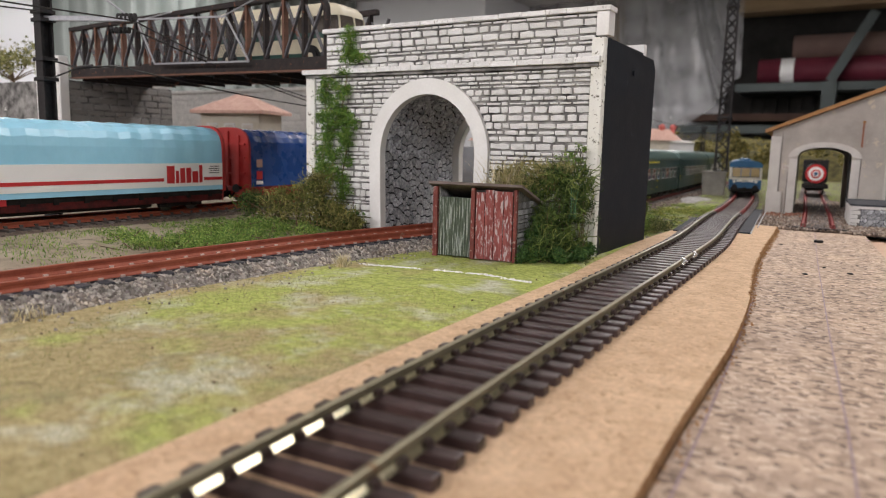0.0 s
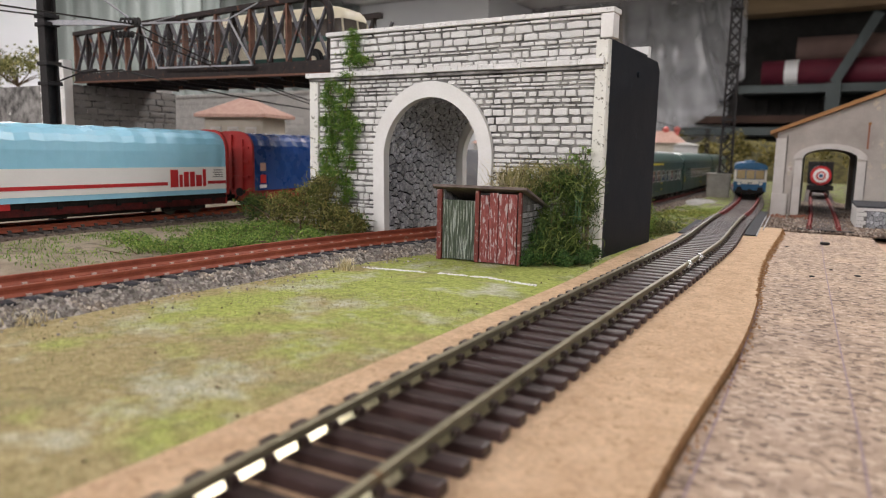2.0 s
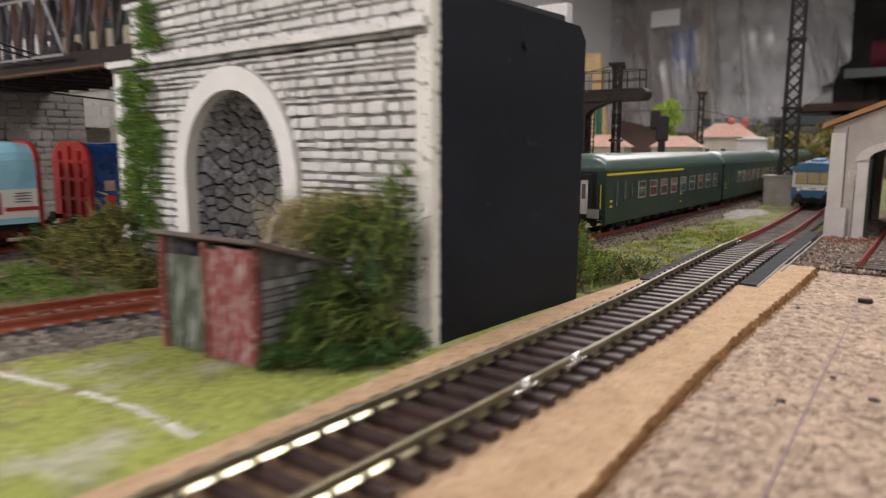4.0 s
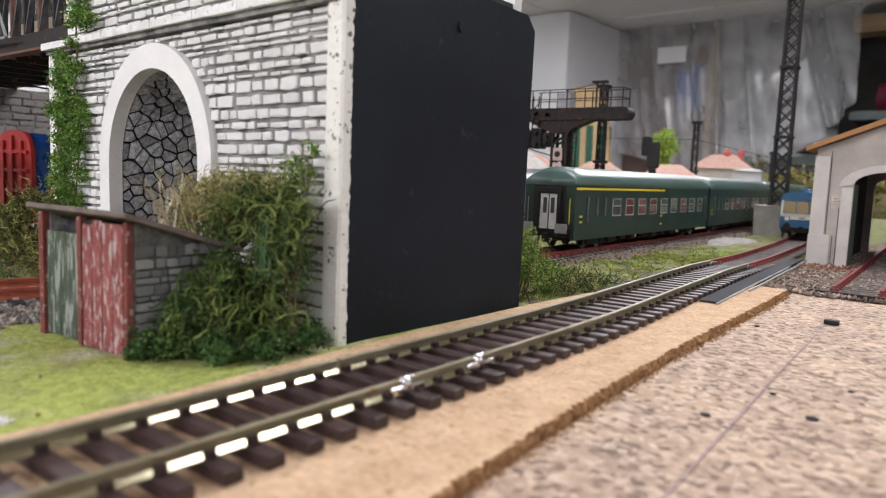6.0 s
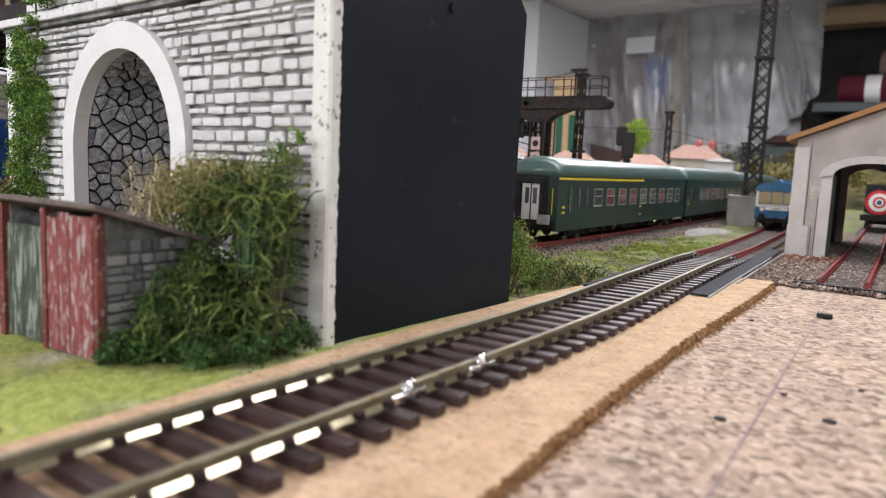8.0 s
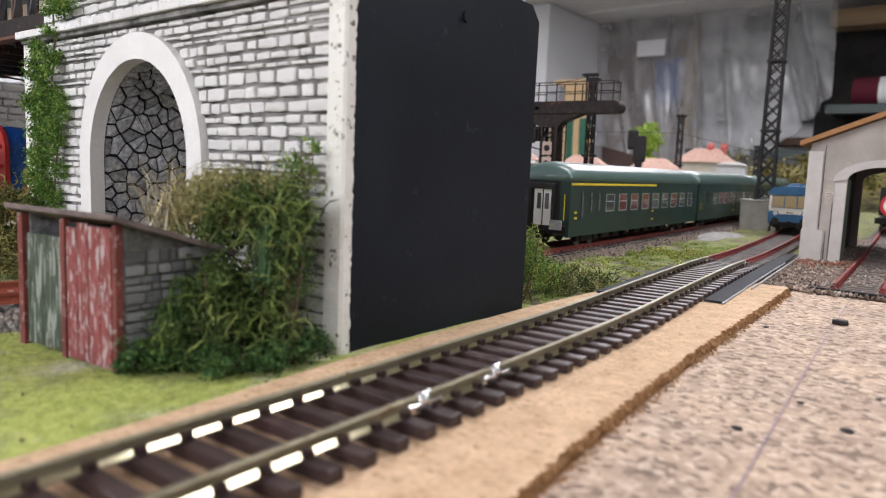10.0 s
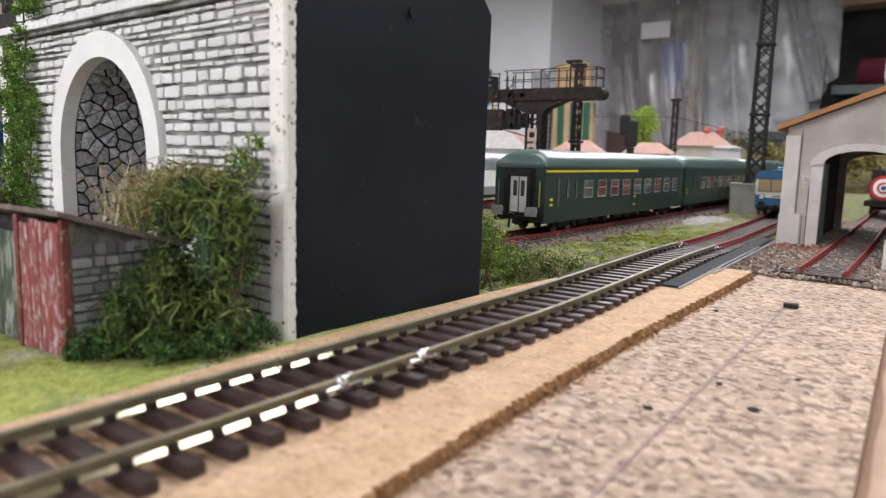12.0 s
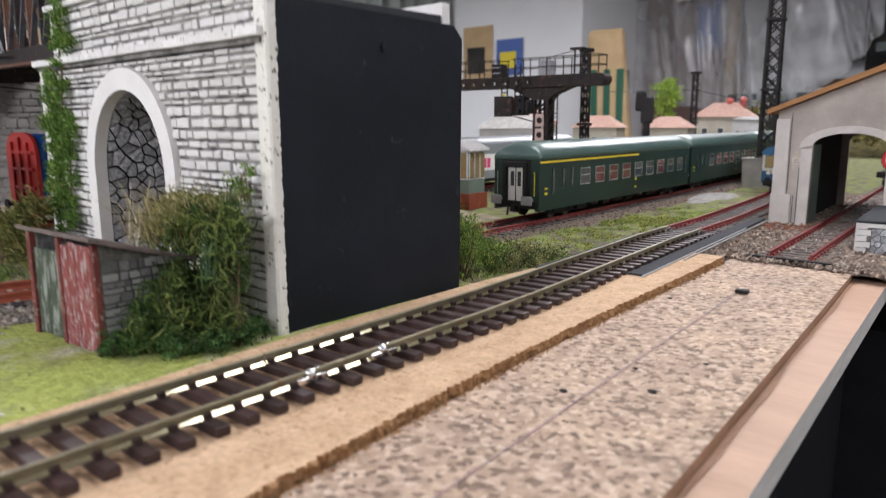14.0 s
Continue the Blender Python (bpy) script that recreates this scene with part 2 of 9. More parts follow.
WHITE_STONE = surface("white_painted_stone", (0.75, 0.74, 0.72), (0.87, 0.865, 0.85), 150, 1800, 0.75, bump=0.5, depth=0.0006, vary=0.07, wear=(0.46, 0.445, 0.42), wear_at=0.60, wear_scale=420)
JOINT_GREY = surface("grey_mortar", (0.055, 0.053, 0.05), (0.34, 0.33, 0.315), 130, 1600, 0.9, bump=0.7, wear=(0.62, 0.61, 0.58), wear_at=0.655, wear_scale=170)
WHITE_PAINT = surface("thick_white_paint", (0.74, 0.73, 0.705), (0.82, 0.81, 0.79), 50, 900, 0.6, bump=0.15, wear=(0.45, 0.43, 0.36), wear_at=0.72, wear_scale=200, grain=0.15)
CREAM_PAINT = surface("flaking_cream_paint", (0.72, 0.715, 0.64), (0.82, 0.815, 0.77), 40, 900, 0.65, bump=0.35, wear=(0.13, 0.12, 0.085), wear_at=0.585, wear_scale=430, grain=0.15)
BLACK_BOARD = surface("matt_black_board", (0.0056, 0.0082, 0.0132), (0.0112, 0.0150, 0.0222), 45, 700, 0.60, bump=0.25, wear=(0.027, 0.033, 0.042), wear_at=0.640, wear_scale=110, spec=0.26, grain=0.45, rough_vary=0.15)
RUBBLE = surface("blue_grey_rubble", (0.25, 0.262, 0.29), (0.62, 0.63, 0.66), 700, 1700, 0.8, bump=0.8, depth=0.0005, vary=0.38)
RUBBLE_JOINT = surface("dark_rubble_joint", (0.012, 0.012, 0.015), (0.03, 0.03, 0.035), 300, 1500, 0.95)
HUT_STONE = surface("mossy_hut_stone", (0.15, 0.152, 0.155), (0.46, 0.46, 0.47), 420, 1500, 0.9, bump=0.8, depth=0.0006, vary=0.45, wear=(0.09, 0.11, 0.05), wear_at=0.60, wear_scale=200)
HUT_JOINT = surface("dark_mossy_mortar", (0.045, 0.045, 0.040), (0.16, 0.16, 0.145), 300, 1500, 0.95, bump=0.5, wear=(0.07, 0.09, 0.035), wear_at=0.56, wear_scale=150)
PEELING_RED = surface("peeling_red_boards", (0.16, 0.034, 0.032), (0.27, 0.075, 0.07), 300, 1500, 0.88, bump=0.6, wear=(0.40, 0.32, 0.32), wear_at=0.53, wear_scale=330, stretch=(2.8, 1, 0.7), vary=0.12, grain=0.6)
HUT_FRAME = surface("brick_red_timber", (0.12, 0.028, 0.024), (0.20, 0.05, 0.04), 200, 1500, 0.85, wear=(0.30, 0.21, 0.19), wear_at=0.57, wear_scale=500)
PEELING_GREEN = surface("peeling_green_tin", (0.065, 0.085, 0.062), (0.19, 0.225, 0.175), 300, 1500, 0.85, bump=0.4, wear=(0.44, 0.47, 0.44), wear_at=0.53, wear_scale=300, stretch=(4.5, 1, 0.30), grain=0.6)
ROOF_FELT = surface("weathered_roof_board", (0.10, 0.075, 0.07), (0.19, 0.15, 0.14), 200, 1300, 0.9, bump=0.4)
# near black: the darkness of an inside put into the colour
DARK_INSIDE = plain("shade_black_inside", (0.012, 0.011, 0.01), 0.9)
RUST_STEEL = surface("rusty_black_steel", (0.016, 0.013, 0.013), (0.038, 0.028, 0.026), 250, 1500, 0.65, 0.0, bump=0.2, wear=(0.15, 0.06, 0.035), wear_at=0.60, wear_scale=220, spec=0.25)
RUST_EDGE = surface("rust_brown_steel", (0.12, 0.055, 0.035), (0.18, 0.085, 0.055), 250, 1500, 0.75, 0.1)
BLACK_STEEL = surface("black_steel", (0.011, 0.010, 0.011), (0.024, 0.021, 0.021), 250, 1500, 0.6, 0.0, spec=0.25)
TRUSS_STEEL = surface("blue_grey_rusting_steel", (0.065, 0.066, 0.075), (0.125, 0.12, 0.13), 250, 1500, 0.6, 0.0, bump=0.2, wear=(0.15, 0.065, 0.04), wear_at=0.58, wear_scale=160, spec=0.3)
GREY_STEEL = surface("grey_galvanised_mesh", (0.28, 0.28, 0.30), (0.38, 0.38, 0.40), 250, 1500, 0.5, 0.3)
WIRE = plain("dark_wire", (0.03, 0.027, 0.025), 0.5, 0.5)
AQUA = surface("aqua_tarpaulin", (0.31, 0.66, 0.85), (0.37, 0.71, 0.90), 40, 300, 0.24, bump=0.10, depth=0.0006, grain=0.08)
TARP_WHITE = surface("white_tarpaulin", (0.84, 0.84, 0.83), (0.89, 0.89, 0.88), 40, 900, 0.35, bump=0.05, grain=0.05)
PRINT_RED = plain("red_print", (0.55, 0.025, 0.03), 0.45)
BLUE_TARP = surface("navy_tarpaulin", (0.008, 0.045, 0.19), (0.014, 0.065, 0.26), 60, 400, 0.28, bump=0.15, depth=0.0006, grain=0.15)
WAGON_RED = surface("scarlet_wagon_paint", (0.28, 0.012, 0.012), (0.37, 0.024, 0.02), 90, 1200, 0.45, bump=0.1)
GEAR_RED = surface("grimy_dark_red_running_gear", (0.030, 0.008, 0.008), (0.10, 0.014, 0.013), 180, 1200, 0.75, spec=0.2)
# inner plaster darkened to carry the shade inside the shed
SHED_INSIDE = surface("shade_dark_inner_plaster", (0.05, 0.047, 0.042), (0.085, 0.08, 0.07), 60, 1200, 0.9)
UNDERFRAME = surface("dusty_black_underframe", (0.010, 0.0085, 0.008), (0.022, 0.018, 0.016), 250, 1500, 0.75, spec=0.2)
WHEEL_STEEL = plain("dark_wheel_steel", (0.10, 0.095, 0.09), 0.4, 0.7)
COACH_GREEN = surface("dark_green_coach_paint", (0.010, 0.033, 0.026), (0.012, 0.037, 0.029), 60, 1500, 0.36, bump=0.03, grain=0.08)
COACH_ROOF = surface("grey_green_roof_paint", (0.060, 0.105, 0.095), (0.072, 0.12, 0.11), 60, 1500, 0.3, bump=0.0, grain=0.04, rough_vary=0.02)
YELLOW = plain("yellow_band", (0.72, 0.58, 0.03), 0.45)
WINDOW_DARK = glass("dark_coach_glass", (0.04, 0.045, 0.045), 0.07)
WINDOW_RED = glass("coach_glass_with_red_curtain", (0.085, 0.03, 0.028), 0.08)
WINDOW_FRAME = plain("dull_aluminium_frame", (0.40, 0.42, 0.40), 0.4, 0.2)
WHITE_DOOR = plain("white_door", (0.78, 0.78, 0.77), 0.4)
RUBBER = plain("black_rubber", (0.015, 0.015, 0.016), 0.8)
SILVER = surface("pale_grey_coach_side", (0.24, 0.26, 0.285), (0.31, 0.33, 0.35), 80, 1500, 0.35, 0.2)
PINK_PRINT = plain("magenta_print", (0.72, 0.06, 0.20), 0.45)
RC_BLUE = surface("railcar_blue", (0.016, 0.09, 0.20), (0.026, 0.125, 0.26), 60, 1500, 0.35, bump=0.04)
RC_CREAM = surface("railcar_cream", (0.70, 0.68, 0.60), (0.76, 0.74, 0.67), 60, 1500, 0.38, bump=0.04)
WARM_GLASS = glass("tan_cab_glass", (0.20, 0.15, 0.07), 0.12)
BUS_GLASS = glass("brown_bus_glass", (0.055, 0.045, 0.038), 0.08)
LAMP_LENS = plain("lamp_lens", (0.75, 0.75, 0.7), 0.15)
SHED_WALL = surface("pale_grey_render", (0.38, 0.34, 0.305), (0.56, 0.515, 0.47), 24, 1200, 0.85, bump=0.3, wear=(0.60, 0.53, 0.42), wear_at=0.58, wear_scale=60, grain=0.3)
SHED_TRIM = surface("light_stone_trim", (0.57, 0.535, 0.50), (0.68, 0.65, 0.615), 60, 1200, 0.8, bump=0.2, grain=0.15)
SHED_GREEN = surface("sage_green_reveal", (0.16, 0.215, 0.18), (0.22, 0.28, 0.235), 60, 1200, 0.7)
SHED_ROOF = surface("ochre_roof_edge", (0.36, 0.17, 0.06), (0.46, 0.24, 0.10), 80, 1000, 0.75, bump=0.3, stretch=(1, 1, 4))
RUST_STAIN = plain("rust_streak", (0.33, 0.14, 0.09), 0.9)
DARK_GREY_EDGE = plain("charcoal_plastic", (0.03, 0.033, 0.038), 0.6)
CONCRETE = surface("pale_concrete", (0.27, 0.255, 0.235), (0.37, 0.35, 0.325), 80, 1200, 0.9, bump=0.3)
GREY_PAD = surface("slate_grey_foam_pad", (0.022, 0.024, 0.029), (0.042, 0.045, 0.053), 120, 1500, 0.9, bump=0.3)
WHITE_EDGE = plain("white_foam_edge", (0.42, 0.43, 0.44), 0.7)
BUS_CREAM = plain("cream_bus_paint", (0.66, 0.60, 0.45), 0.35)
BUS_GREEN = plain("dark_green_bus_paint", (0.02, 0.07, 0.055), 0.4)
PINK_ROOF = surface("salmon_tile_roof", (0.48, 0.29, 0.235), (0.58, 0.38, 0.315), 200, 1400, 0.8, bump=0.4)
VERGE = surface("earthy_verge", (0.10, 0.08, 0.055), (0.185, 0.155, 0.105), 90, 1400, 0.95, bump=0.9, depth=0.0009, wear=(0.20, 0.235, 0.06), wear_at=0.47, wear_scale=85, grain=0.7)
GREY_BRICK = surface("pale_grey_wall_stone", (0.36, 0.35, 0.335), (0.48, 0.465, 0.44), 200, 1400, 0.9, bump=0.4, vary=0.1)
# darker copy of the pale wall stone, with shade put into its colour
ABUT_STONE = surface("shaded_wall_stone", (0.21, 0.20, 0.19), (0.31, 0.295, 0.28), 200, 1400, 0.9, bump=0.4, vary=0.12)
HOUSE_CREAM = surface("cream_house_wall", (0.40, 0.365, 0.30), (0.48, 0.44, 0.37), 60, 1200, 0.85)
HOUSE_WHITE = surface("white_house_wall", (0.44, 0.435, 0.43), (0.54, 0.535, 0.53), 60, 1200, 0.8)
ROOF_RED = plain("faded_red_dome", (0.55, 0.13, 0.11), 0.6)
TWIG = surface("brown_twig", (0.10, 0.065, 0.035), (0.17, 0.12, 0.07), 300, 1500, 0.9)
IVY = leafy("ivy_leaves", [(0.0, (0.05, 0.12, 0.02)), (0.4, (0.10, 0.215, 0.035)), (0.75, (0.19, 0.33, 0.06)), (1.0, (0.36, 0.43, 0.11))])
BUSH_DARK = leafy("dark_bush_leaves", [(0.0, (0.018, 0.038, 0.011)), (0.5, (0.055, 0.10, 0.026)), (1.0, (0.15, 0.20, 0.055))])
OLIVE_BROWN = leafy("olive_brown_leaves", [(0.0, (0.040, 0.066, 0.014)), (0.5, (0.14, 0.175, 0.038)), (1.0, (0.36, 0.36, 0.11))])
BROWN_STRAND = leafy("olive_brown_strands", [(0.0, (0.06, 0.055, 0.018)), (0.5, (0.185, 0.18, 0.052)), (1.0, (0.38, 0.35, 0.125))])
BUSH_OLIVE = leafy("olive_bush_leaves", [(0.0, (0.09, 0.11, 0.032)), (0.5, (0.25, 0.25, 0.085)), (1.0, (0.52, 0.49, 0.24))])
LICHEN = leafy("olive_lichen_strands", [(0.0, (0.035, 0.07, 0.015)), (0.5, (0.105, 0.155, 0.035)), (1.0, (0.235, 0.275, 0.08))])
STRAW_MOSS = leafy("straw_brown_strands", [(0.0, (0.17, 0.155, 0.055)), (0.5, (0.36, 0.315, 0.12)), (1.0, (0.54, 0.48, 0.22))])
YELLOW_MOSS = leafy("yellow_green_moss", [(0.0, (0.13, 0.16, 0.035)), (0.5, (0.34, 0.38, 0.085)), (1.0, (0.55, 0.55, 0.18))])
MOSS_GREEN = leafy("mossy_green_leaves", [(0.0, (0.055, 0.125, 0.024)), (0.5, (0.17, 0.29, 0.055)), (1.0, (0.36, 0.46, 0.12))])
BUSH_GREEN = leafy("fresh_green_leaves", [(0.0, (0.020, 0.052, 0.015)), (0.5, (0.048, 0.115, 0.030)), (1.0, (0.11, 0.19, 0.052))])
LIME_LEAF = leafy("lime_tree_leaves", [(0.0, (0.20, 0.34, 0.04)), (1.0, (0.42, 0.55, 0.10))])
STRAW = leafy("dry_straw", [(0.0, (0.48, 0.40, 0.22)), (0.5, (0.66, 0.57, 0.36)), (1.0, (0.78, 0.71, 0.51))])
TEAL_BLADE = leafy("blue_green_blades", [(0.0, (0.04, 0.095, 0.045)), (1.0, (0.085, 0.17, 0.08))])
BLADE = leafy("grass_blades", [(0.0, (0.22, 0.20, 0.085)), (0.5, (0.31, 0.30, 0.11)), (1.0, (0.40, 0.36, 0.21))])
BLADE_GREEN = leafy("green_verge_blades", [(0.0, (0.12, 0.19, 0.04)), (0.5, (0.25, 0.34, 0.075)), (1.0, (0.40, 0.44, 0.15))])
ROOM_WHITE = surface("white_room_paint", (0.74, 0.745, 0.76), (0.79, 0.795, 0.81), 3, 300, 0.85, bump=0.05, grain=0.03)
CEILING_TILE = surface("off_white_ceiling_tile", (0.82, 0.80, 0.77), (0.86, 0.84, 0.81), 8, 500, 0.9, bump=0.2, grain=0.08)
FLOOR_LINO = surface("grey_lino", (0.36, 0.355, 0.34), (0.44, 0.435, 0.42), 6, 200, 0.5)
BROWN_BOARD = surface("brown_cabinet_board", (0.14, 0.085, 0.07), (0.20, 0.13, 0.11), 6, 200, 0.7)
BROWN_DARK = surface("dark_brown_board", (0.055, 0.032, 0.024), (0.085, 0.05, 0.038), 6, 200, 0.8, spec=0.2)
SHELF_GREEN = surface("grey_green_shelf_steel", (0.042, 0.056, 0.055), (0.062, 0.079, 0.078), 8, 200, 0.5, 0.2)
BURGUNDY = surface("burgundy_fabric_roll", (0.10, 0.010, 0.023), (0.15, 0.020, 0.037), 15, 300, 0.55)
TIMBER = surface("ochre_timber_beam", (0.22, 0.15, 0.08), (0.30, 0.21, 0.115), 12, 300, 0.8, stretch=(0.3, 1, 3))
CARD = surface("kraft_card", (0.42, 0.29, 0.15), (0.50, 0.36, 0.20), 15, 300, 0.85)
FABRIC_GREEN = plain("deep_green_fabric", (0.02, 0.10, 0.06), 0.8)
POSTER_BLUE = plain("blue_poster", (0.06, 0.12, 0.36), 0.6)
CURTAIN = surface("grey_green_curtain", (0.22, 0.25, 0.235), (0.29, 0.315, 0.30), 5, 120, 0.85, stretch=(3, 3, 0.2), grain=0.1)
# near black; on the sheet behind the shelf this colour stands for shade
STORE_DARK = surface("dark_store_grey", (0.022, 0.021, 0.019), (0.045, 0.043, 0.040), 8, 120, 0.85, spec=0.2)
STORE_GREY = surface("grey_store_panel", (0.15, 0.15, 0.155), (0.21, 0.21, 0.215), 5, 120, 0.8)
FAR_SCENERY = surface("ochre_far_scenery", (0.018, 0.018, 0.008), (0.11, 0.092, 0.030), 45, 200, 0.95, spec=0.1)
PANEL_LIGHT = glow("lit_ceiling_panel", (1.0, 0.98, 0.97), 4.5)


# ---- mesh helpers ----
def part(name, bm, material, parent=None, label="", smooth=False):
    me = bpy.data.meshes.new(name)
    bm.to_mesh(me)
    bm.free()
    for m in material if isinstance(material, (list, tuple)) else [material]:
        me.materials.append(m)
    if smooth:
        me.shade_smooth()
    ob = new(name, me)
    if parent is not None:
        ob.parent = parent
    if label:
        ob["label"] = label
    return ob


def from_lists(name, verts, faces, material, parent=None, label="", smooth=False):
    me = bpy.data.meshes.new(name)
    me.from_pydata(verts, [], faces)
    me.update()
    me.materials.append(material)
    if smooth:
        me.shade_smooth()
    ob = new(name, me)
    if parent is not None:
        ob.parent = parent
    if label:
        ob["label"] = label
    return ob


def thing(name, label, category, m=None, group="", kind=""):
    ob = new(name)
    ob.empty_display_size = 0.01
    if m is not None:
        ob.matrix_basis = m
    return tagged(ob, label, category, group, kind)


def box(bm, x0, x1, y0, y1, z0, z1, mat=0, bevel=0.0):
    r = bmesh.ops.create_cube(bm, size=1.0)
    vs = r["verts"]
    for v in vs:
        v.co = Vector(((x0 + x1) / 2 + v.co.x * (x1 - x0), (y0 + y1) / 2 + v.co.y * (y1 - y0), (z0 + z1) / 2 + v.co.z * (z1 - z0)))
    fs = {f for v in vs for f in v.link_faces}
    for f in fs:
        f.material_index = mat
    if bevel > 0:
        es = list({e for v in vs for e in v.link_edges})
        bmesh.ops.bevel(bm, geom=es, offset=bevel, segments=2, affect="EDGES", profile=0.6)
    return vs


def boxed(x0, x1, y0, y1, z0, z1, bevel=0.0):
    bm = bmesh.new()
    box(bm, x0, x1, y0, y1, z0, z1, 0, bevel)
    return bm


def beam(bm, p, q, w, h=None, mat=0, up=(0, 0, 1)):
    """A bar with a rectangular section from p to q."""
    h = w if h is None else h
    p, q = Vector(p), Vector(q)
    d = (q - p).normalized()
    u = Vector(up)
    if abs(d.dot(u)) > 0.95:
        u = Vector((1, 0, 0))
    s = d.cross(u).normalized()
    t = s.cross(d)
    vs = [bm.verts.new(c + s * a * w / 2 + t * b * h / 2) for c in (p, q) for a, b in ((-1, -1), (1, -1), (1, 1), (-1, 1))]
    for f in ((3, 2, 1, 0), (4, 5, 6, 7), (0, 1, 5, 4), (1, 2, 6, 5), (2, 3, 7, 6), (3, 0, 4, 7)):
        bm.faces.new([vs[i] for i in f]).material_index = mat


def tube(bm, pts, r, n=6, mat=0, taper=1.0):
    """A round bar along a line of points."""
    pts = [Vector(p) for p in pts]
    rings = []
    for i, p in enumerate(pts):
        d = (pts[min(i + 1, len(pts) - 1)] - pts[max(i - 1, 0)]).normalized()
        s = d.cross(Vector((0, 0, 1)) if abs(d.z) < 0.9 else Vector((1, 0, 0))).normalized()
        t = s.cross(d)
        k = r * (1 + (taper - 1) * i / max(1, len(pts) - 1))
        rings.append([bm.verts.new(p + (s * math.cos(2 * math.pi * j / n) + t * math.sin(2 * math.pi * j / n)) * k) for j in range(n)])
    for a, b in zip(rings, rings[1:]):
        for j in range(n):
            bm.faces.new((a[j], a[(j + 1) % n], b[(j + 1) % n], b[j])).material_index = mat
    bm.faces.new(rings[0][::-1]).material_index = mat
    bm.faces.new(rings[-1]).material_index = mat


def disc(bm, c, r, depth, axis="y", n=24, mat=0):
    d = {"x": (depth, 0, 0), "y": (0, depth, 0), "z": (0, 0, depth)}[axis]
    tube(bm, [c, (c[0] + d[0], c[1] + d[1], c[2] + d[2])], r, n, mat)


def loft(bm, profile, y0, y1, mats=None, cap=True, steps=1):
    """A closed x-z outline drawn out along y. mats: a material index for each side of the outline."""
    rings = [[bm.verts.new((x, y0 + (y1 - y0) * k / steps, z)) for x, z in profile] for k in range(steps + 1)]
    n = len(profile)
    for a, b in zip(rings, rings[1:]):
        for j in range(n):
            f = bm.faces.new((a[j], a[(j + 1) % n], b[(j + 1) % n], b[j]))
            f.material_index = mats[j] if mats else 0
    if cap:
        bm.faces.new(rings[0][::-1]).material_index = mats[0] if mats else 0
        bm.faces.new(rings[-1]).material_index = mats[0] if mats else 0
    bmesh.ops.recalc_face_normals(bm, faces=bm.faces)


def spline(points, y):
    """Smooth x at y through (y, x) points."""
    ys = [p[0] for p in points]
    i = max(0, min(len(points) - 2, next((k for k in range(len(ys) - 1) if y < ys[k + 1]), len(ys) - 2)))
    y0, x0 = points[i]
    y1, x1 = points[i + 1]

    def slope(k):
        a, b = points[max(0, k - 1)], points[min(len(points) - 1, k + 1)]
        return (b[1] - a[1]) / (b[0] - a[0])

    t, h = (y - y0) / (y1 - y0), y1 - y0
    if t < 0 or t > 1:
        return (x0 + slope(i) * (y - y0)) if t < 0 else (x1 + slope(i + 1) * (y - y1))
    a, b = slope(i) * h, slope(i + 1) * h
    return (2 * t**3 - 3 * t**2 + 1) * x0 + (t**3 - 2 * t**2 + t) * a + (-2 * t**3 + 3 * t**2) * x1 + (t**3 - t**2) * b


def cells(w, h, nx, ny, seed, jitter=0.8):
    """Irregular polygons that fill a w by h panel, as rubble stones do."""
    rnd = random.Random(seed)
    seeds = [((i + 0.5 + (rnd.random() - 0.5) * jitter + (0.5 if j % 2 else 0)) * w / nx, (j + 0.5 + (rnd.random() - 0.5) * jitter) * h / ny) for j in range(ny) for i in range(-1, nx + 1)]
    out = []
    for sx, sy in seeds:
        poly = [(0, 0), (w, 0), (w, h), (0, h)]
        for tx, ty in seeds:
            if (tx, ty) == (sx, sy) or abs(tx - sx) > 3.5 * w / nx or abs(ty - sy) > 3.5 * h / ny:
                continue
            mx, my, dx, dy = (sx + tx) / 2, (sy + ty) / 2, tx - sx, ty - sy
            side = [(px - mx) * dx + (py - my) * dy for px, py in poly]
            res = []
            for k in range(len(poly)):
                (ax, ay), (bx, by), sa, sb = poly[k], poly[(k + 1) % len(poly)], side[k], side[(k + 1) % len(poly)]
                if sa <= 0:
                    res.append((ax, ay))
                if sa * sb < 0:
                    f = sa / (sa - sb)
                    res.append((ax + (bx - ax) * f, ay + (by - ay) * f))
            poly = res
            if len(poly) < 3:
                break
        if len(poly) >= 3:
            area = abs(sum(poly[k][0] * poly[(k + 1) % len(poly)][1] - poly[(k + 1) % len(poly)][0] * poly[k][1] for k in range(len(poly)))) / 2
            if area > 0.15 * w * h / nx / ny:
                out.append(poly)
    return out


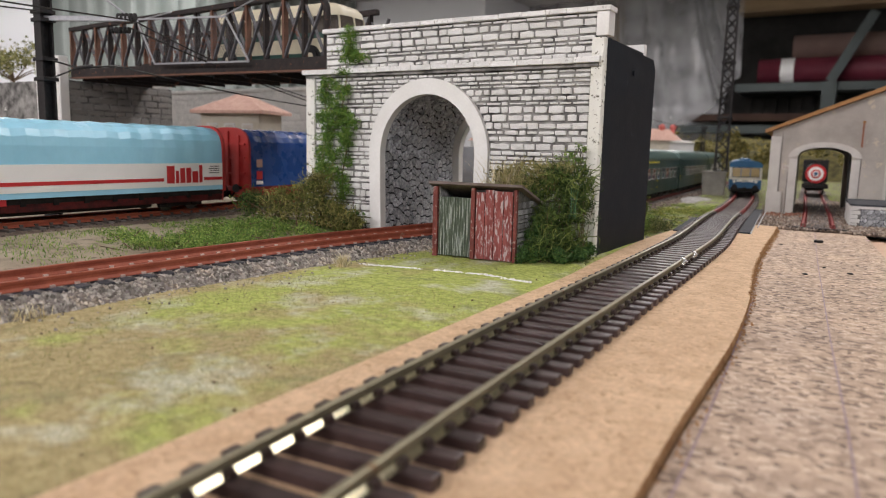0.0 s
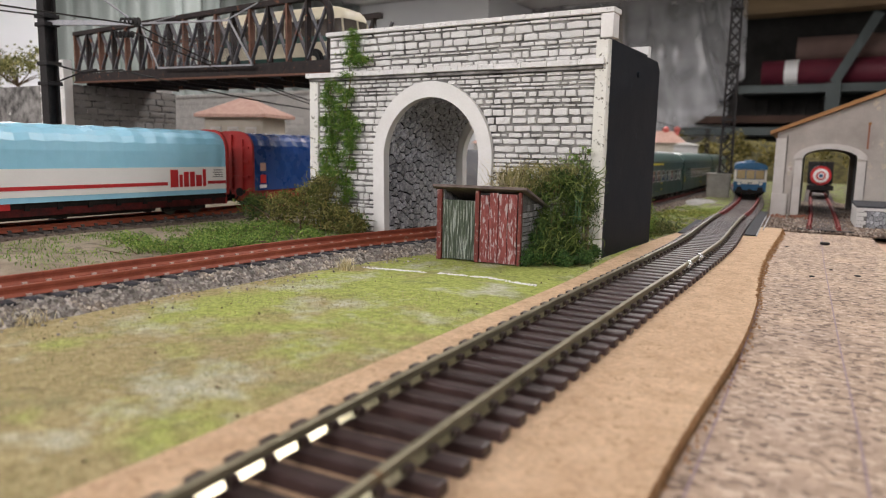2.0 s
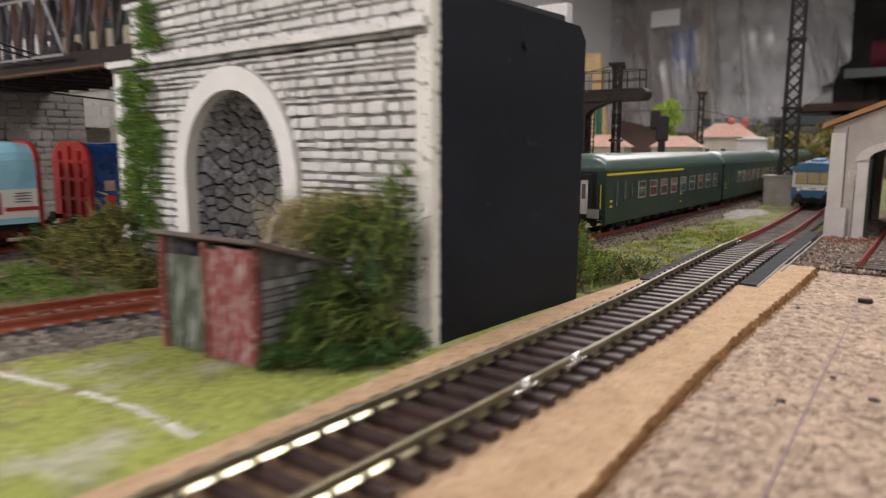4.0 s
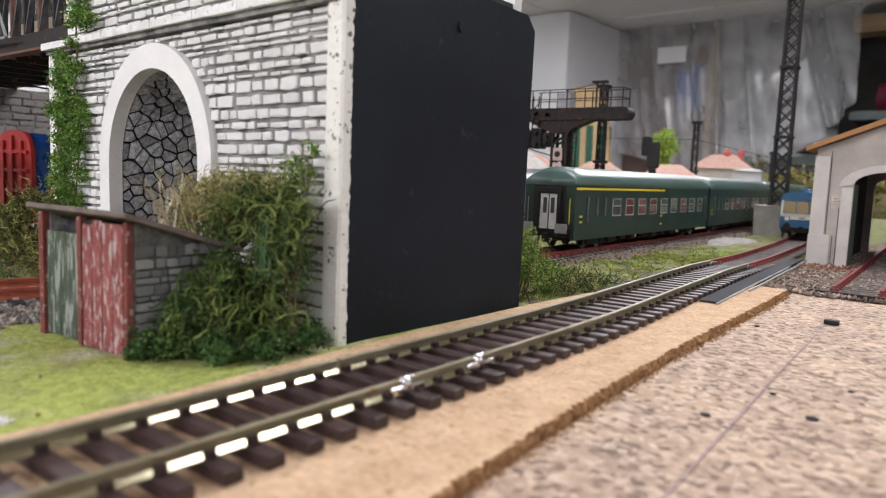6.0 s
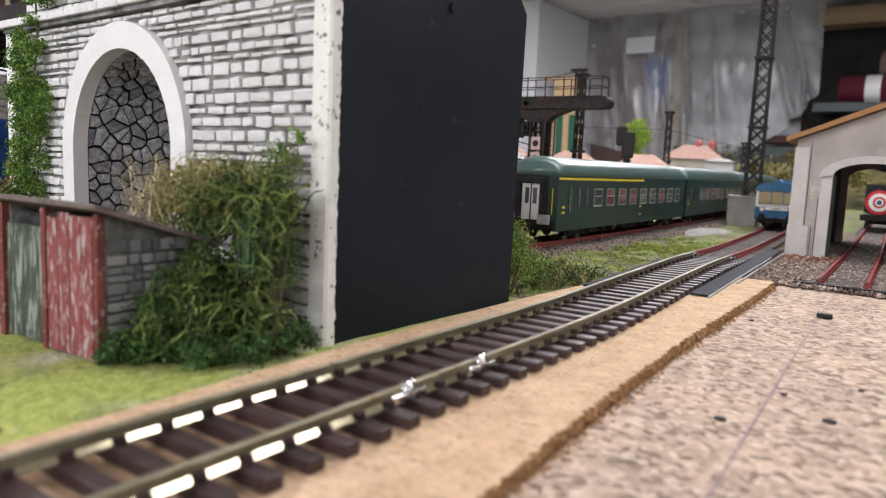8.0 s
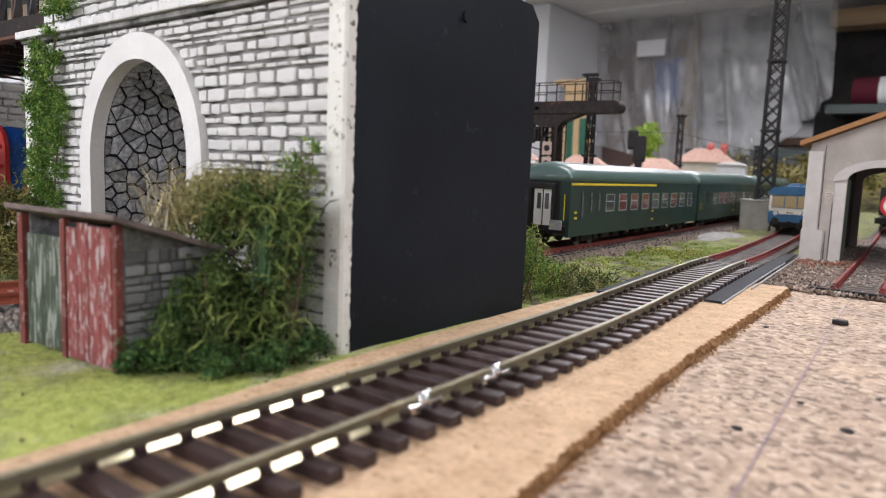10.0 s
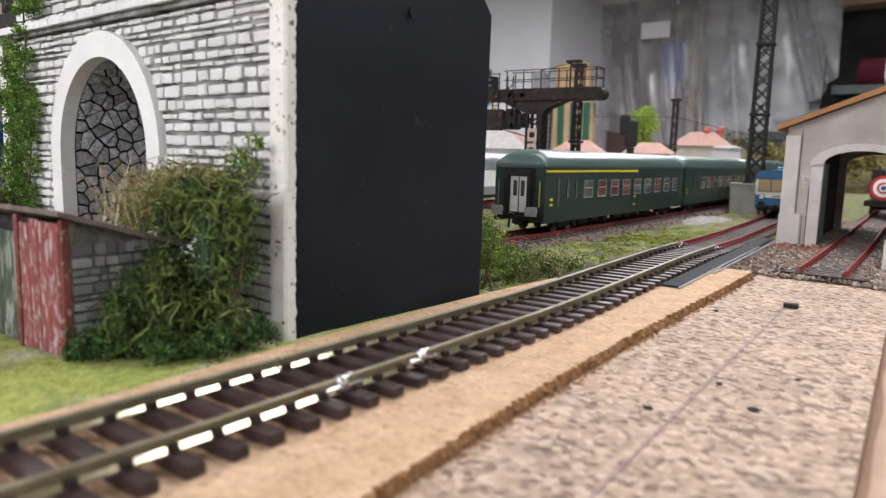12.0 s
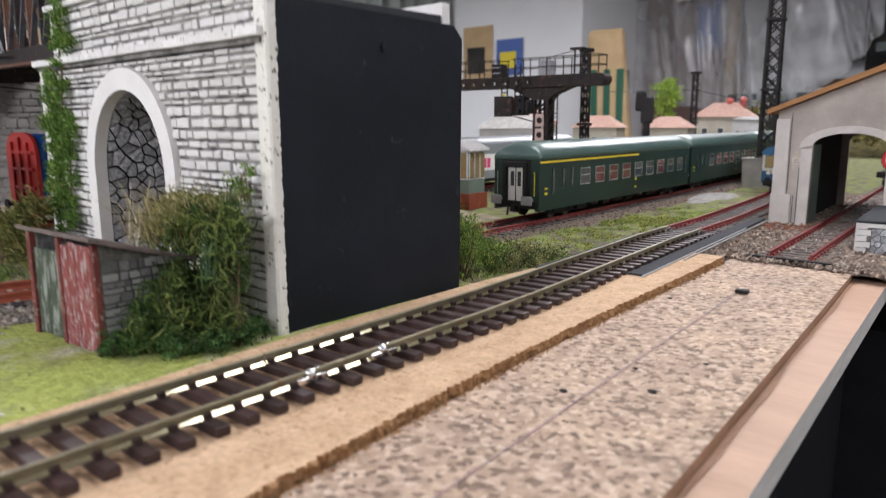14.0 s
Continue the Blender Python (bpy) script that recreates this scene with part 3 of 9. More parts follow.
def rubble_stones(polys, place, gap, proud, material, parent, seed=1, limit=300):
    """Each polygon as a stone of its own with a raised, rounded face, the rest joined. place(u, v, d): the point d out of the surface."""
    rnd = random.Random(seed)
    made, rest_v, rest_f = 0, [], []
    for poly in sorted(polys, key=lambda p: min(q[1] for q in p)):
        cx, cy = sum(p[0] for p in poly) / len(poly), sum(p[1] for p in poly) / len(poly)
        reach = sum(math.hypot(px - cx, py - cy) for px, py in poly) / len(poly)
        k1, k2 = 1 - gap / reach, 1 - 2.0 * gap / reach
        if k2 < 0.2:
            continue
        d = proud * (0.75 + 0.5 * rnd.random())
        verts = [place(cx + (px - cx) * k1, cy + (py - cy) * k1, dd) for dd in (0.0, d * 0.7) for px, py in poly]
        verts += [place(cx + (px - cx) * k2, cy + (py - cy) * k2, d) for px, py in poly]
        n = len(poly)
        faces = [(r * n + i, r * n + (i + 1) % n, (r + 1) * n + (i + 1) % n, (r + 1) * n + i) for r in (0, 1) for i in range(n)]
        faces.append(tuple(range(2 * n, 3 * n)))
        made += 1
        if made <= limit:
            from_lists("stone", verts, faces, material, parent)
        else:
            base = len(rest_v)
            rest_v += verts
            rest_f += [tuple(base + i for i in f) for f in faces]
    if rest_v:
        from_lists("stonework", rest_v, rest_f, material, parent)["kind"] = "stuff"


STONE_MESHES = []
for _k in range(14):
    _r = random.Random(40 + _k)
    _ring = [(-0.5, -0.47), (-0.2, -0.5), (0.18, -0.5), (0.5, -0.46), (0.5, 0.46), (0.22, 0.5), (-0.17, 0.5), (-0.5, 0.47)]
    _ring = [(x + _r.uniform(-0.06, 0.015) * (1 if x > 0 else -1), z + _r.uniform(-0.10, 0.03) * (1 if z > 0 else -1)) for x, z in _ring]
    _v = [(x, 0.5, z) for x, z in _ring] + [(x, -0.22 - 0.1 * _r.random(), z) for x, z in _ring]
    _v += [(x * _r.uniform(0.88, 0.94), -0.5 + 0.16 * _r.random(), z * _r.uniform(0.82, 0.92)) for x, z in _ring] + [(_r.uniform(-0.15, 0.15), -0.52, _r.uniform(-0.15, 0.15))]
    _f = [(o + i, o + (i + 1) % 8, o + 8 + (i + 1) % 8, o + 8 + i) for o in (0, 8) for i in range(8)] + [(16 + i, 16 + (i + 1) % 8, 24) for i in range(8)]
    STONE_MESHES.append((_v, _f))


def stone_variants(material):
    out = []
    for v, f in STONE_MESHES:
        me = bpy.data.meshes.new("stone")
        me.from_pydata(v, [], f)
        me.materials.append(material)
        out.append(me)
    return out


def coursed_wall(parent, x0, x1, z0, z1, rows, lengths, face, proud, variants, seed, keep=None, limit=300, rest_material=None, gap=0.0006, turn=None):
    """Courses of separate stones on the wall face y = face, in the parent's space. keep(z): stretches of x left open."""
    rnd = random.Random(seed)
    heights = [rnd.choice((0.7, 0.8, 1.0, 1.0, 1.35, 1.5)) * rnd.uniform(0.9, 1.1) for _ in range(rows)]
    unit = (z1 - z0) / sum(heights)
    z, made, rest_v, rest_f = z0, 0, [], []
    slots = []
    for hgt in heights:
        h = hgt * unit
        spans = [(x0, x1)]
        if keep:
            gap_span = keep(z + h / 2)
            if gap_span:
                spans = [(x0, gap_span[0]), (gap_span[1], x1)]
        for a, b in spans:
            x = b
            while x > a + 0.0015:
                l = rnd.uniform(*lengths)
                if x - l - a < 0.0035:
                    l = x - a
                slots.append((x - l, x, z, z + h))
                x -= l
        z += h
    slots.sort(key=lambda s: -s[1])
    for a, b, lo, hi in slots:
        k = rnd.randrange(len(variants))
        d = proud * rnd.uniform(0.8, 1.25)
        centre = Vector(((a + b) / 2, face + 0.0004 - d / 2 + 0.0002, (lo + hi) / 2))
        size = (b - a - gap * rnd.uniform(0.3, 1.8), d, hi - lo - gap * rnd.uniform(0.4, 1.8))
        roll = rnd.uniform(-0.9, 0.9)
        if made < limit:
            ob = new("stone", variants[k])
            ob.parent = parent
            m = pose(centre.x, centre.y, centre.z, 0, roll, 0) @ Matrix.Diagonal((*size, 1))
            ob.matrix_basis = turn @ m if turn is not None else m
            made += 1
        else:
            base = len(rest_v)
            rest_v += [(centre.x + v[0] * size[0], centre.y + v[1] * size[1], centre.z + v[2] * size[2]) for v in STONE_MESHES[k][0]]
            rest_f += [tuple(base + i for i in f) for f in STONE_MESHES[k][1]]
    if rest_v:
        ob = from_lists("stonework", rest_v, rest_f, rest_material or variants[0].materials[0], parent)
        ob["kind"] = "stuff"
        if turn is not None:
            ob.matrix_basis = turn


def leaf_cloud(clumps, n, size, seed, per_tuft=42, puff=(0.9, 2.1)):
    """Leaves as small bent blades in many little tufts over ellipsoid clumps (x, y, z, rx, ry, rz), with gaps between the tufts."""
    rnd = random.Random(seed)
    verts, faces = [], []
    total = sum((c[3] * c[4] * c[5]) ** 0.67 for c in clumps)
    for c in clumps:
        share = max(6, int(n * (c[3] * c[4] * c[5]) ** 0.67 / total))
        for _ in range(max(2, share // per_tuft)):
            u = Vector((rnd.gauss(0, 1), rnd.gauss(0, 1), rnd.gauss(0.25, 1))).normalized()
            u *= (0.86 + 0.34 * noise.noise(u * 2.1 + Vector((seed, c[0] * 90, 0)))) * rnd.uniform(0.40, 1.06)
            o = Vector((c[0] + u.x * c[3], c[1] + u.y * c[4], c[2] + u.z * c[5]))
            wide = size * rnd.uniform(*puff)
            for _ in range(min(per_tuft, share)):
                p = o + Vector((rnd.gauss(0, wide), rnd.gauss(0, wide), rnd.gauss(0, wide * 0.75)))
                a = (Vector((rnd.gauss(0, 1), rnd.gauss(0, 1), rnd.gauss(0, 1))) + u * 0.6).normalized()
                b = a.cross(Vector((rnd.gauss(0, 1), rnd.gauss(0, 1), rnd.gauss(0, 1)))).normalized()
                s = size * rnd.uniform(0.5, 1.35)
                w = s * rnd.uniform(0.35, 0.6)
                k = len(verts)
                bend = a.cross(b) * s * rnd.uniform(-0.3, 0.3)
                verts += [p - a * s * 0.6, p + b * w + bend, p + a * s * 0.7, p - b * w + bend]
                faces += [(k, k + 1, k + 2), (k, k + 2, k + 3)]
    return verts, faces


def curls(base_points, n, length, r, seed, spread=0.5, bend=0.72, front=None):
    """Tangled strands that rise and curl from points near base_points; front: the side of the clumps over which they grow."""
    rnd = random.Random(seed)
    verts, faces = [], []
    steps = 10 if front else 6
    for _ in range(n):
        c = base_points[rnd.randrange(len(base_points))]
        if front:
            u = (Vector((rnd.gauss(0, 1), rnd.gauss(0, 1), rnd.gauss(0, 1))).normalized() + Vector(front) * 0.9).normalized() * rnd.uniform(0.75, 1.05)
            p = Vector((c[0] + u.x * c[3], c[1] + u.y * c[4], c[2] + u.z * c[5] - 0.3 * length))
        else:
            p = Vector((c[0] + rnd.gauss(0, c[3] * 0.5), c[1] + rnd.gauss(0, c[4] * 0.5), c[2] + rnd.gauss(0, c[5] * 0.5)))
        p.z = max(p.z, 0.0005)
        d = Vector((rnd.gauss(0, spread), rnd.gauss(0, spread), 0.4 + rnd.random())).normalized()
        seg = length * rnd.uniform(0.6, 1.3) / steps
        thick = r * rnd.uniform(0.6, 1.25)
        rings = []
        for i in range(steps + 1):
            s = d.cross(Vector((0.3, 0.2, 1))).normalized()
            t = s.cross(d)
            k = len(verts)
            rr = thick * (1.2 - 0.7 * i / steps)
            verts += [p + s * rr, p - s * rr * 0.5 + t * rr * 0.87, p - s * rr * 0.5 - t * rr * 0.87]
            rings.append(k)
            p = p + d * seg
            d = (d + Vector((rnd.gauss(0, bend), rnd.gauss(0, bend), rnd.gauss(0, bend)))).normalized()
        for a, b in zip(rings, rings[1:]):
            faces += [(a + j, a + (j + 1) % 3, b + (j + 1) % 3, b + j) for j in range(3)]
    return verts, faces


def blades(spots, height, seed, lean=0.5, width=0.00022):
    """Single grass stems at (x, y, z)."""
    rnd = random.Random(seed)
    verts, faces = [], []
    for x, y, z in spots:
        h = height * rnd.uniform(0.5, 1.4)
        a = rnd.uniform(0, 6.283)
        l = h * lean * rnd.uniform(0.3, 1.6)
        dx, dy = math.cos(a), math.sin(a)
        w = width * rnd.uniform(0.7, 1.4)
        k = len(verts)
        verts += [(x - dy * w, y + dx * w, z), (x + dy * w, y - dx * w, z), (x + dx * l * 0.4 + dy * w * 0.6, y + dy * l * 0.4 - dx * w * 0.6, z + h * 0.6), (x + dx * l * 0.4 - dy * w * 0.6, y + dy * l * 0.4 + dx * w * 0.6, z + h * 0.6), (x + dx * l, y + dy * l, z + h)]
        faces += [(k, k + 1, k + 2, k + 3), (k + 3, k + 2, k + 4)]
    return verts, faces


def pebbles(spots, size, seed):
    """Angular stones at (x, y, z), joined."""
    rnd = random.Random(seed)
    verts, faces = [], []
    for x, y, z in spots:
        s = size * rnd.uniform(0.6, 1.5)
        e = Euler((rnd.uniform(0, 6), rnd.uniform(0, 6), rnd.uniform(0, 6))).to_matrix()
        k = len(verts)
        for v in ((1, 0, 0), (-1, 0, 0), (0, 1, 0), (0, -1, 0), (0, 0, 1), (0, 0, -1)):
            verts.append(Vector((x, y, z)) + e @ Vector((v[0] * s * rnd.uniform(0.6, 1.2), v[1] * s * rnd.uniform(0.5, 1.1), v[2] * s * rnd.uniform(0.5, 1.0))))
        faces += [(k + a, k + b, k + c) for a, b, c in ((0, 2, 4), (2, 1, 4), (1, 3, 4), (3, 0, 4), (2, 0, 5), (1, 2, 5), (3, 1, 5), (0, 3, 5))]
    return verts, faces


def bush(name, label, clumps, leaf_mat, n, size, seed, strands=None, strand_n=0, strand_len=0.008, strand_r=0.0003, category="bush", group="", bend=0.72, front=None, per_tuft=42, puff=(0.9, 2.1)):
    """A bush: twigs, leaves and, where it has them, tangled strands. Its base is the first clump's foot."""
    c0 = clumps[0]
    base = Vector((c0[0], c0[1], c0[2] - c0[5]))
    ob = thing(name, label, category, Matrix.Translation(base), group)
    local = [(c[0] - base.x, c[1] - base.y, c[2] - base.z, *c[3:]) for c in clumps]
    v, f = leaf_cloud(local, n, size, seed, per_tuft, puff)
    from_lists("foliage", v, f, leaf_mat, ob)
    if strands is not None:
        v, f = curls(local, strand_n, strand_len, strand_r, seed + 5, 0.5, bend, front)
        from_lists("tangle", v, f, strands, ob)
    rnd = random.Random(seed + 9)
    bm = bmesh.new()
    for c in local:
        for _ in range(4):
            foot = (c[0] + rnd.gauss(0, c[3] * 0.25), c[1] + rnd.gauss(0, c[4] * 0.25), 0.0)
            tip = (c[0] + rnd.gauss(0, c[3] * 0.5), c[1] + rnd.gauss(0, c[4] * 0.5), c[2] + c[5] * rnd.uniform(0.2, 0.8))
            mid = tuple((a + b) / 2 + rnd.gauss(0, c[3] * 0.12) for a, b in zip(foot, tip))
            tube(bm, [foot, mid, tip], min(0.0005, 0.045 * c[3]), 5, 0, 0.4)
    part("branchwork", bm, TWIG, ob)["kind"] = "stuff"
    return ob


# ---- the room ----
def slab(name, x0, x1, y0, y1, z0, z1, material, label="", category=""):
    return tagged(part(name, boxed(x0, x1, y0, y1, z0, z1), material), label, category, kind="structure")


slab("floor", -5.6, 2.6, -2.6, 3.5, FLOOR_Z - 0.1, FLOOR_Z, FLOOR_LINO, "grey lino floor of the club room", "floor")
slab("wall_north", -5.6, 2.6, 3.45, 3.55, FLOOR_Z, CEILING_Z, ROOM_WHITE, "plain white painted room wall", "wall")
slab("wall_south", -5.6, 2.6, -2.6, -2.5, FLOOR_Z, CEILING_Z, ROOM_WHITE, "plain white painted room wall", "wall")
slab("wall_west", -5.6, -5.5, -2.5, 3.45, FLOOR_Z, CEILING_Z, ROOM_WHITE, "plain white painted room wall", "wall")
slab("wall_east", 2.5, 2.6, -2.5, 3.45, FLOOR_Z, CEILING_Z, ROOM_WHITE, "plain white painted room wall", "wall")
_bm = boxed(-5.6, 2.6, -2.6, 3.5, CEILING_Z, CEILING_Z + 0.1)
for _i in range(13):
    box(_bm, -5.5, 2.5, -2.4 + 0.45 * _i, -2.385 + 0.45 * _i, CEILING_Z - 0.006, CEILING_Z + 0.001)
    box(_bm, -5.2 + 0.6 * _i, -5.185 + 0.6 * _i, -2.5, 3.4, CEILING_Z - 0.005, CEILING_Z + 0.001)
tagged(part("ceiling", _bm, CEILING_TILE), "off-white suspended ceiling of square tiles", "ceiling", kind="structure")


def ceiling_light(depth):
    """A panel light 0.64 m wide; depth: half its size along the room."""
    ob = thing("ceiling_light", "white fluorescent panel light set in the ceiling", "ceiling light", group="ceiling lights")
    d, g = depth, depth - 0.03
    bm = bmesh.new()
    for x0, x1, y0, y1 in ((-0.32, 0.32, -d, -g), (-0.32, 0.32, g, d), (-0.32, -0.29, -g, g), (0.29, 0.32, -g, g)):
        box(bm, x0, x1, y0, y1, -0.014, 0.0)
    part("frame", bm, ROOM_WHITE, ob)
    part("diffuser", boxed(-0.289, 0.289, 0.001 - g, g - 0.001, -0.010, -0.002), PANEL_LIGHT, ob, "glowing white diffuser")
    return ob


# Last two spots added out of view to brighten dust sheet and left wall.
LIGHT_SPOTS = [(-0.45, -0.95, 1.8, 0.32), (0.85, -1.2, 1.7, 0.32), (-1.8, -1.0, 1.5, 0.32), (-0.02, 0.77, 0.35, 0.18), (1.3, 0.9, 0.35, 0.32), (-1.8, 0.7, 0.9, 0.32), (-0.55, 1.98, 1.0, 0.32), (-2.2, 1.75, 0.2, 0.32)]
for _x, _y, _w, _h in LIGHT_SPOTS:
    ceiling_light(_h).matrix_basis = pose(_x, _y, CEILING_Z - 0.006)
    _d = bpy.data.lights.new("panel_lamp", "AREA")
    _d.shape, _d.size, _d.size_y, _d.energy, _d.color = "RECTANGLE", 0.58, 2 * _h - 0.06, LAMP_WATTS * _w, (1.0, 0.955, 0.975)
    _o = new("panel_lamp", _d)
    _o.matrix_basis = pose(_x, _y, CEILING_Z - 0.03)

# ---- baseboard, cork, fibreboard ----
BOARD_L = [(-0.06, -0.083), (0.042, -0.0835), (0.089, -0.0848), (0.138, -0.0862), (0.171, -0.0875), (0.239, -0.0897), (0.303, -0.0950), (0.382, -0.0992), (0.46, -0.0985), (0.56, -0.1045)]
BOARD_R = [(-0.06, -0.0125), (0.083, -0.018), (0.116, -0.0195), (0.172, -0.021), (0.207, -0.023), (0.245, -0.0265), (0.262, -0.029), (0.31, -0.0345), (0.375, -0.040), (0.493, -0.047), (0.56, -0.053)]
BOARD_TOP, BOARD_END = 0.003, 0.512
TRACK = [(-0.10, -0.046), (0.05, -0.055), (0.10, -0.0585), (0.20, -0.063), (0.29, -0.0665), (0.37, -0.0705), (0.45, -0.0785), (0.53, -0.0864), (0.685, -0.1010), (0.82, -0.1165), (1.0, -0.146), (1.3, -0.21)]


def strip(name, left, right, y0, y1, top, thick, material, edge, step=0.004, rough_edge=0.0):
    """A sheet between two wandering edges."""
    rnd = random.Random(3)
    ys = [y0 + (y1 - y0) * k / max(1, round((y1 - y0) / step)) for k in range(round((y1 - y0) / step) + 1)]
    bm = bmesh.new()
    rows = []
    for y in ys:
        j = rough_edge * (rnd.random() - 0.5) * 2
        j2 = rough_edge * (rnd.random() - 0.5) * 2
        a, b = left(y), right(y) + (j if y > 0.245 else 0.15 * j)
        side = [(b + rough_edge * (1.5 * noise.noise(Vector((y * 420, k * 1.7, 2))) + 0.9 * (rnd.random() - 0.5)) * (1 if y > 0.245 else 0.4), y, top - thick * k / 6) for k in range(1, 6)]
        rows.append([bm.verts.new(p) for p in ((a, y, top), (b, y, top - 0.0002), *side, (b + j2 * 0.6, y, top - thick), (a, y, top - thick))])
    m = len(rows[0])
    for p, q in zip(rows, rows[1:]):
        for i in range(m):
            f = bm.faces.new((p[i], p[(i + 1) % m], q[(i + 1) % m], q[i]))
            f.material_index = 0 if i == 0 else 1
    bm.faces.new(rows[0][::-1]).material_index = 1
    bm.faces.new(rows[-1]).material_index = 1
    bmesh.ops.recalc_face_normals(bm, faces=bm.faces)
    return part(name, bm, [material, edge])


def cork_edge(y):
    return 0.0025 + (0.523 - y) * 0.091


_o = strip("fibreboard_strip", lambda y: spline(BOARD_L, y), lambda y: spline(BOARD_R, y), -0.12, BOARD_END, BOARD_TOP, 0.0065, FIBREBOARD, FIBRE_EDGE, 0.0007, 0.0007)
tagged(_o, "tan wood-fibre underlay strip with a torn edge under the track", "underlay", kind="structure")
_o = strip("cork_sheet", lambda y: spline(BOARD_R, y) + (0.0006 if y > 0.245 else 0.0004), cork_edge, -0.12, 0.523, 0.0, 0.0034, CORK, PLY_DARK)
tagged(_o, "granulated cork sheet glued on the baseboard", "cork sheet", kind="structure")
_bm = bmesh.new()
loft(_bm, [(-0.9, -0.0035), (0.0, -0.0035), (0.0, -0.0114), (-0.9, -0.0114)], -0.14, 0.545)
for _v in _bm.verts:
    if _v.co.x > -0.1:
        _v.co.x = 0.0136 + (0.545 - _v.co.y) * 0.0805
_o = part("baseboard", _bm, [PLYWOOD, PLY_EDGE])
for _p in _o.data.polygons:
    _p.material_index = 0 if _p.normal.z > 0.5 else 1
tagged(_o, "pale plywood baseboard with a grey raw edge", "baseboard", kind="structure")
# dark glue line left along the cork's edge
_v, _f = [], []
for _k in range(60):
    _y = -0.12 + 0.64 * _k / 59
    _v += [(cork_edge(_y) + 0.0002, _y, -0.0031), (cork_edge(_y) + 0.0016 + 0.0007 * math.sin(_y * 90) * math.sin(_y * 37), _y, -0.0031)]
    if _k:
        _n = len(_v)
        _f.append((_n - 4, _n - 3, _n - 1, _n - 2))
tagged(from_lists("glue_line", _v, _f, PLY_DARK), "brown glue residue along the edge of the cork", "glue", kind="structure")
# added black blocks: the dark void below the board put into their colour
slab("table_skirt", -0.9, 0.0, -0.13, 0.54, FLOOR_Z, -0.0116, VOID_BLACK, "black block added for the dark void below the baseboard", "skirt")
slab("table_skirt_far", -1.6, 0.03, 0.55, 2.0, FLOOR_Z, -0.03, VOID_BLACK, "black block added for the dark below the layout", "skirt")


def pen_line(points, width):
    v, f = [], []
    ys = [points[0][0] + (points[-1][0] - points[0][0]) * k / 80 for k in range(81)]
    for k, y in enumerate(ys):
        x = spline(points, y)
        v += [(x - width / 2, y, 0.00025), (x + width / 2, y, 0.00025)]
        if k:
            n = len(v)
            f.append((n - 4, n - 3, n - 1, n - 2))
    return tagged(from_lists("pen_line", v, f, PEN), "thin purple pen line drawn on the cork", "pen line", "pen lines", "structure")


pen_line([(-0.1, 0.021), (0.109, 0.008), (0.211, -0.001), (0.292, -0.008), (0.376, -0.0152), (0.515, -0.026)], 0.00036)
pen_line([(-0.1, -0.006), (0.094, -0.015), (0.183, -0.021), (0.25, -0.0265)], 0.00036)


def ground_z(x, y):
    """Height of the scenery surface."""
    z = 0.0021 + 0.0007 * noise.noise(Vector((x * 18, y * 18, 0))) + 0.0003 * noise.noise(Vector((x * 90, y * 90, 3)))
    if x < -0.215:
        z += min(1.0, (-0.215 - x) / 0.05) * 0.003
    if x > -0.115:
        z -= min(1.0, (x + 0.115) / 0.03) * 0.0012
    if y > 0.5:
        z += -0.0008 * min(1, (y - 0.5) / 0.1)
    return z


def sheet_grid(name, x0, x1, y0, y1, step, fn, material, label, category):
    nx, ny = max(1, round((x1 - x0) / step)), max(1, round((y1 - y0) / step))
    xs, ys = np.linspace(x0, x1, nx + 1), np.linspace(y0, y1, ny + 1)
    v = [(x, y, fn(x, y)) for y in ys for x in xs]
    f = [(j * (nx + 1) + i, j * (nx + 1) + i + 1, (j + 1) * (nx + 1) + i + 1, (j + 1) * (nx + 1) + i) for j in range(ny) for i in range(nx)]
    return tagged(from_lists(name, v, f, material, smooth=True), label, category, kind="structure")


sheet_grid("ground", -0.212, -0.078, -0.12, 0.396, 0.004, ground_z, GRASS, "scenic ground of straw and lime scatter grass", "ground")
sheet_grid("ground_verge", -0.212, -0.078, 0.396, 0.56, 0.004, ground_z, VERGE, "mossy brown verge behind the portal", "ground")
sheet_grid("ground_bank", -0.62, -0.2119, -0.12, 0.56, 0.005, ground_z, PALE_EARTH, "pale earthy scenic ground between two tracks", "ground")
sheet_grid("ground_far", -1.6, -0.616, -0.12, 2.0, 0.03, lambda x, y: 0.004, EARTH, "bare scenic ground behind the tracks", "ground")


def yard_z(x, y):
    return 0.0008 + 0.0016 * noise.noise(Vector((x * 60, y * 60, 5))) + 0.0007 * noise.noise(Vector((x * 210, y * 210, 7))) - (0.002 if y < 0.53 else 0)


sheet_grid("yard_ground", -0.0845, 0.03, 0.522, 0.9, 0.003, yard_z, BALLAST_BROWN, "brown gravel yard round the goods shed", "ground")
sheet_grid("verge_ground", -0.62, -0.083, 0.556, 0.9, 0.005, lambda x, y: 0.0009 + 0.0008 * noise.noise(Vector((x * 40, y * 40, 9))), VERGE, "grassy verge between the tracks", "ground")
sheet_grid("layout_far", -0.62, 0.03, 0.895, 2.0, 0.02, lambda x, y: 0.0008 + 0.001 * noise.noise(Vector((x * 20, y * 20, 9))), VERGE, "sandy far end of the layout", "ground")


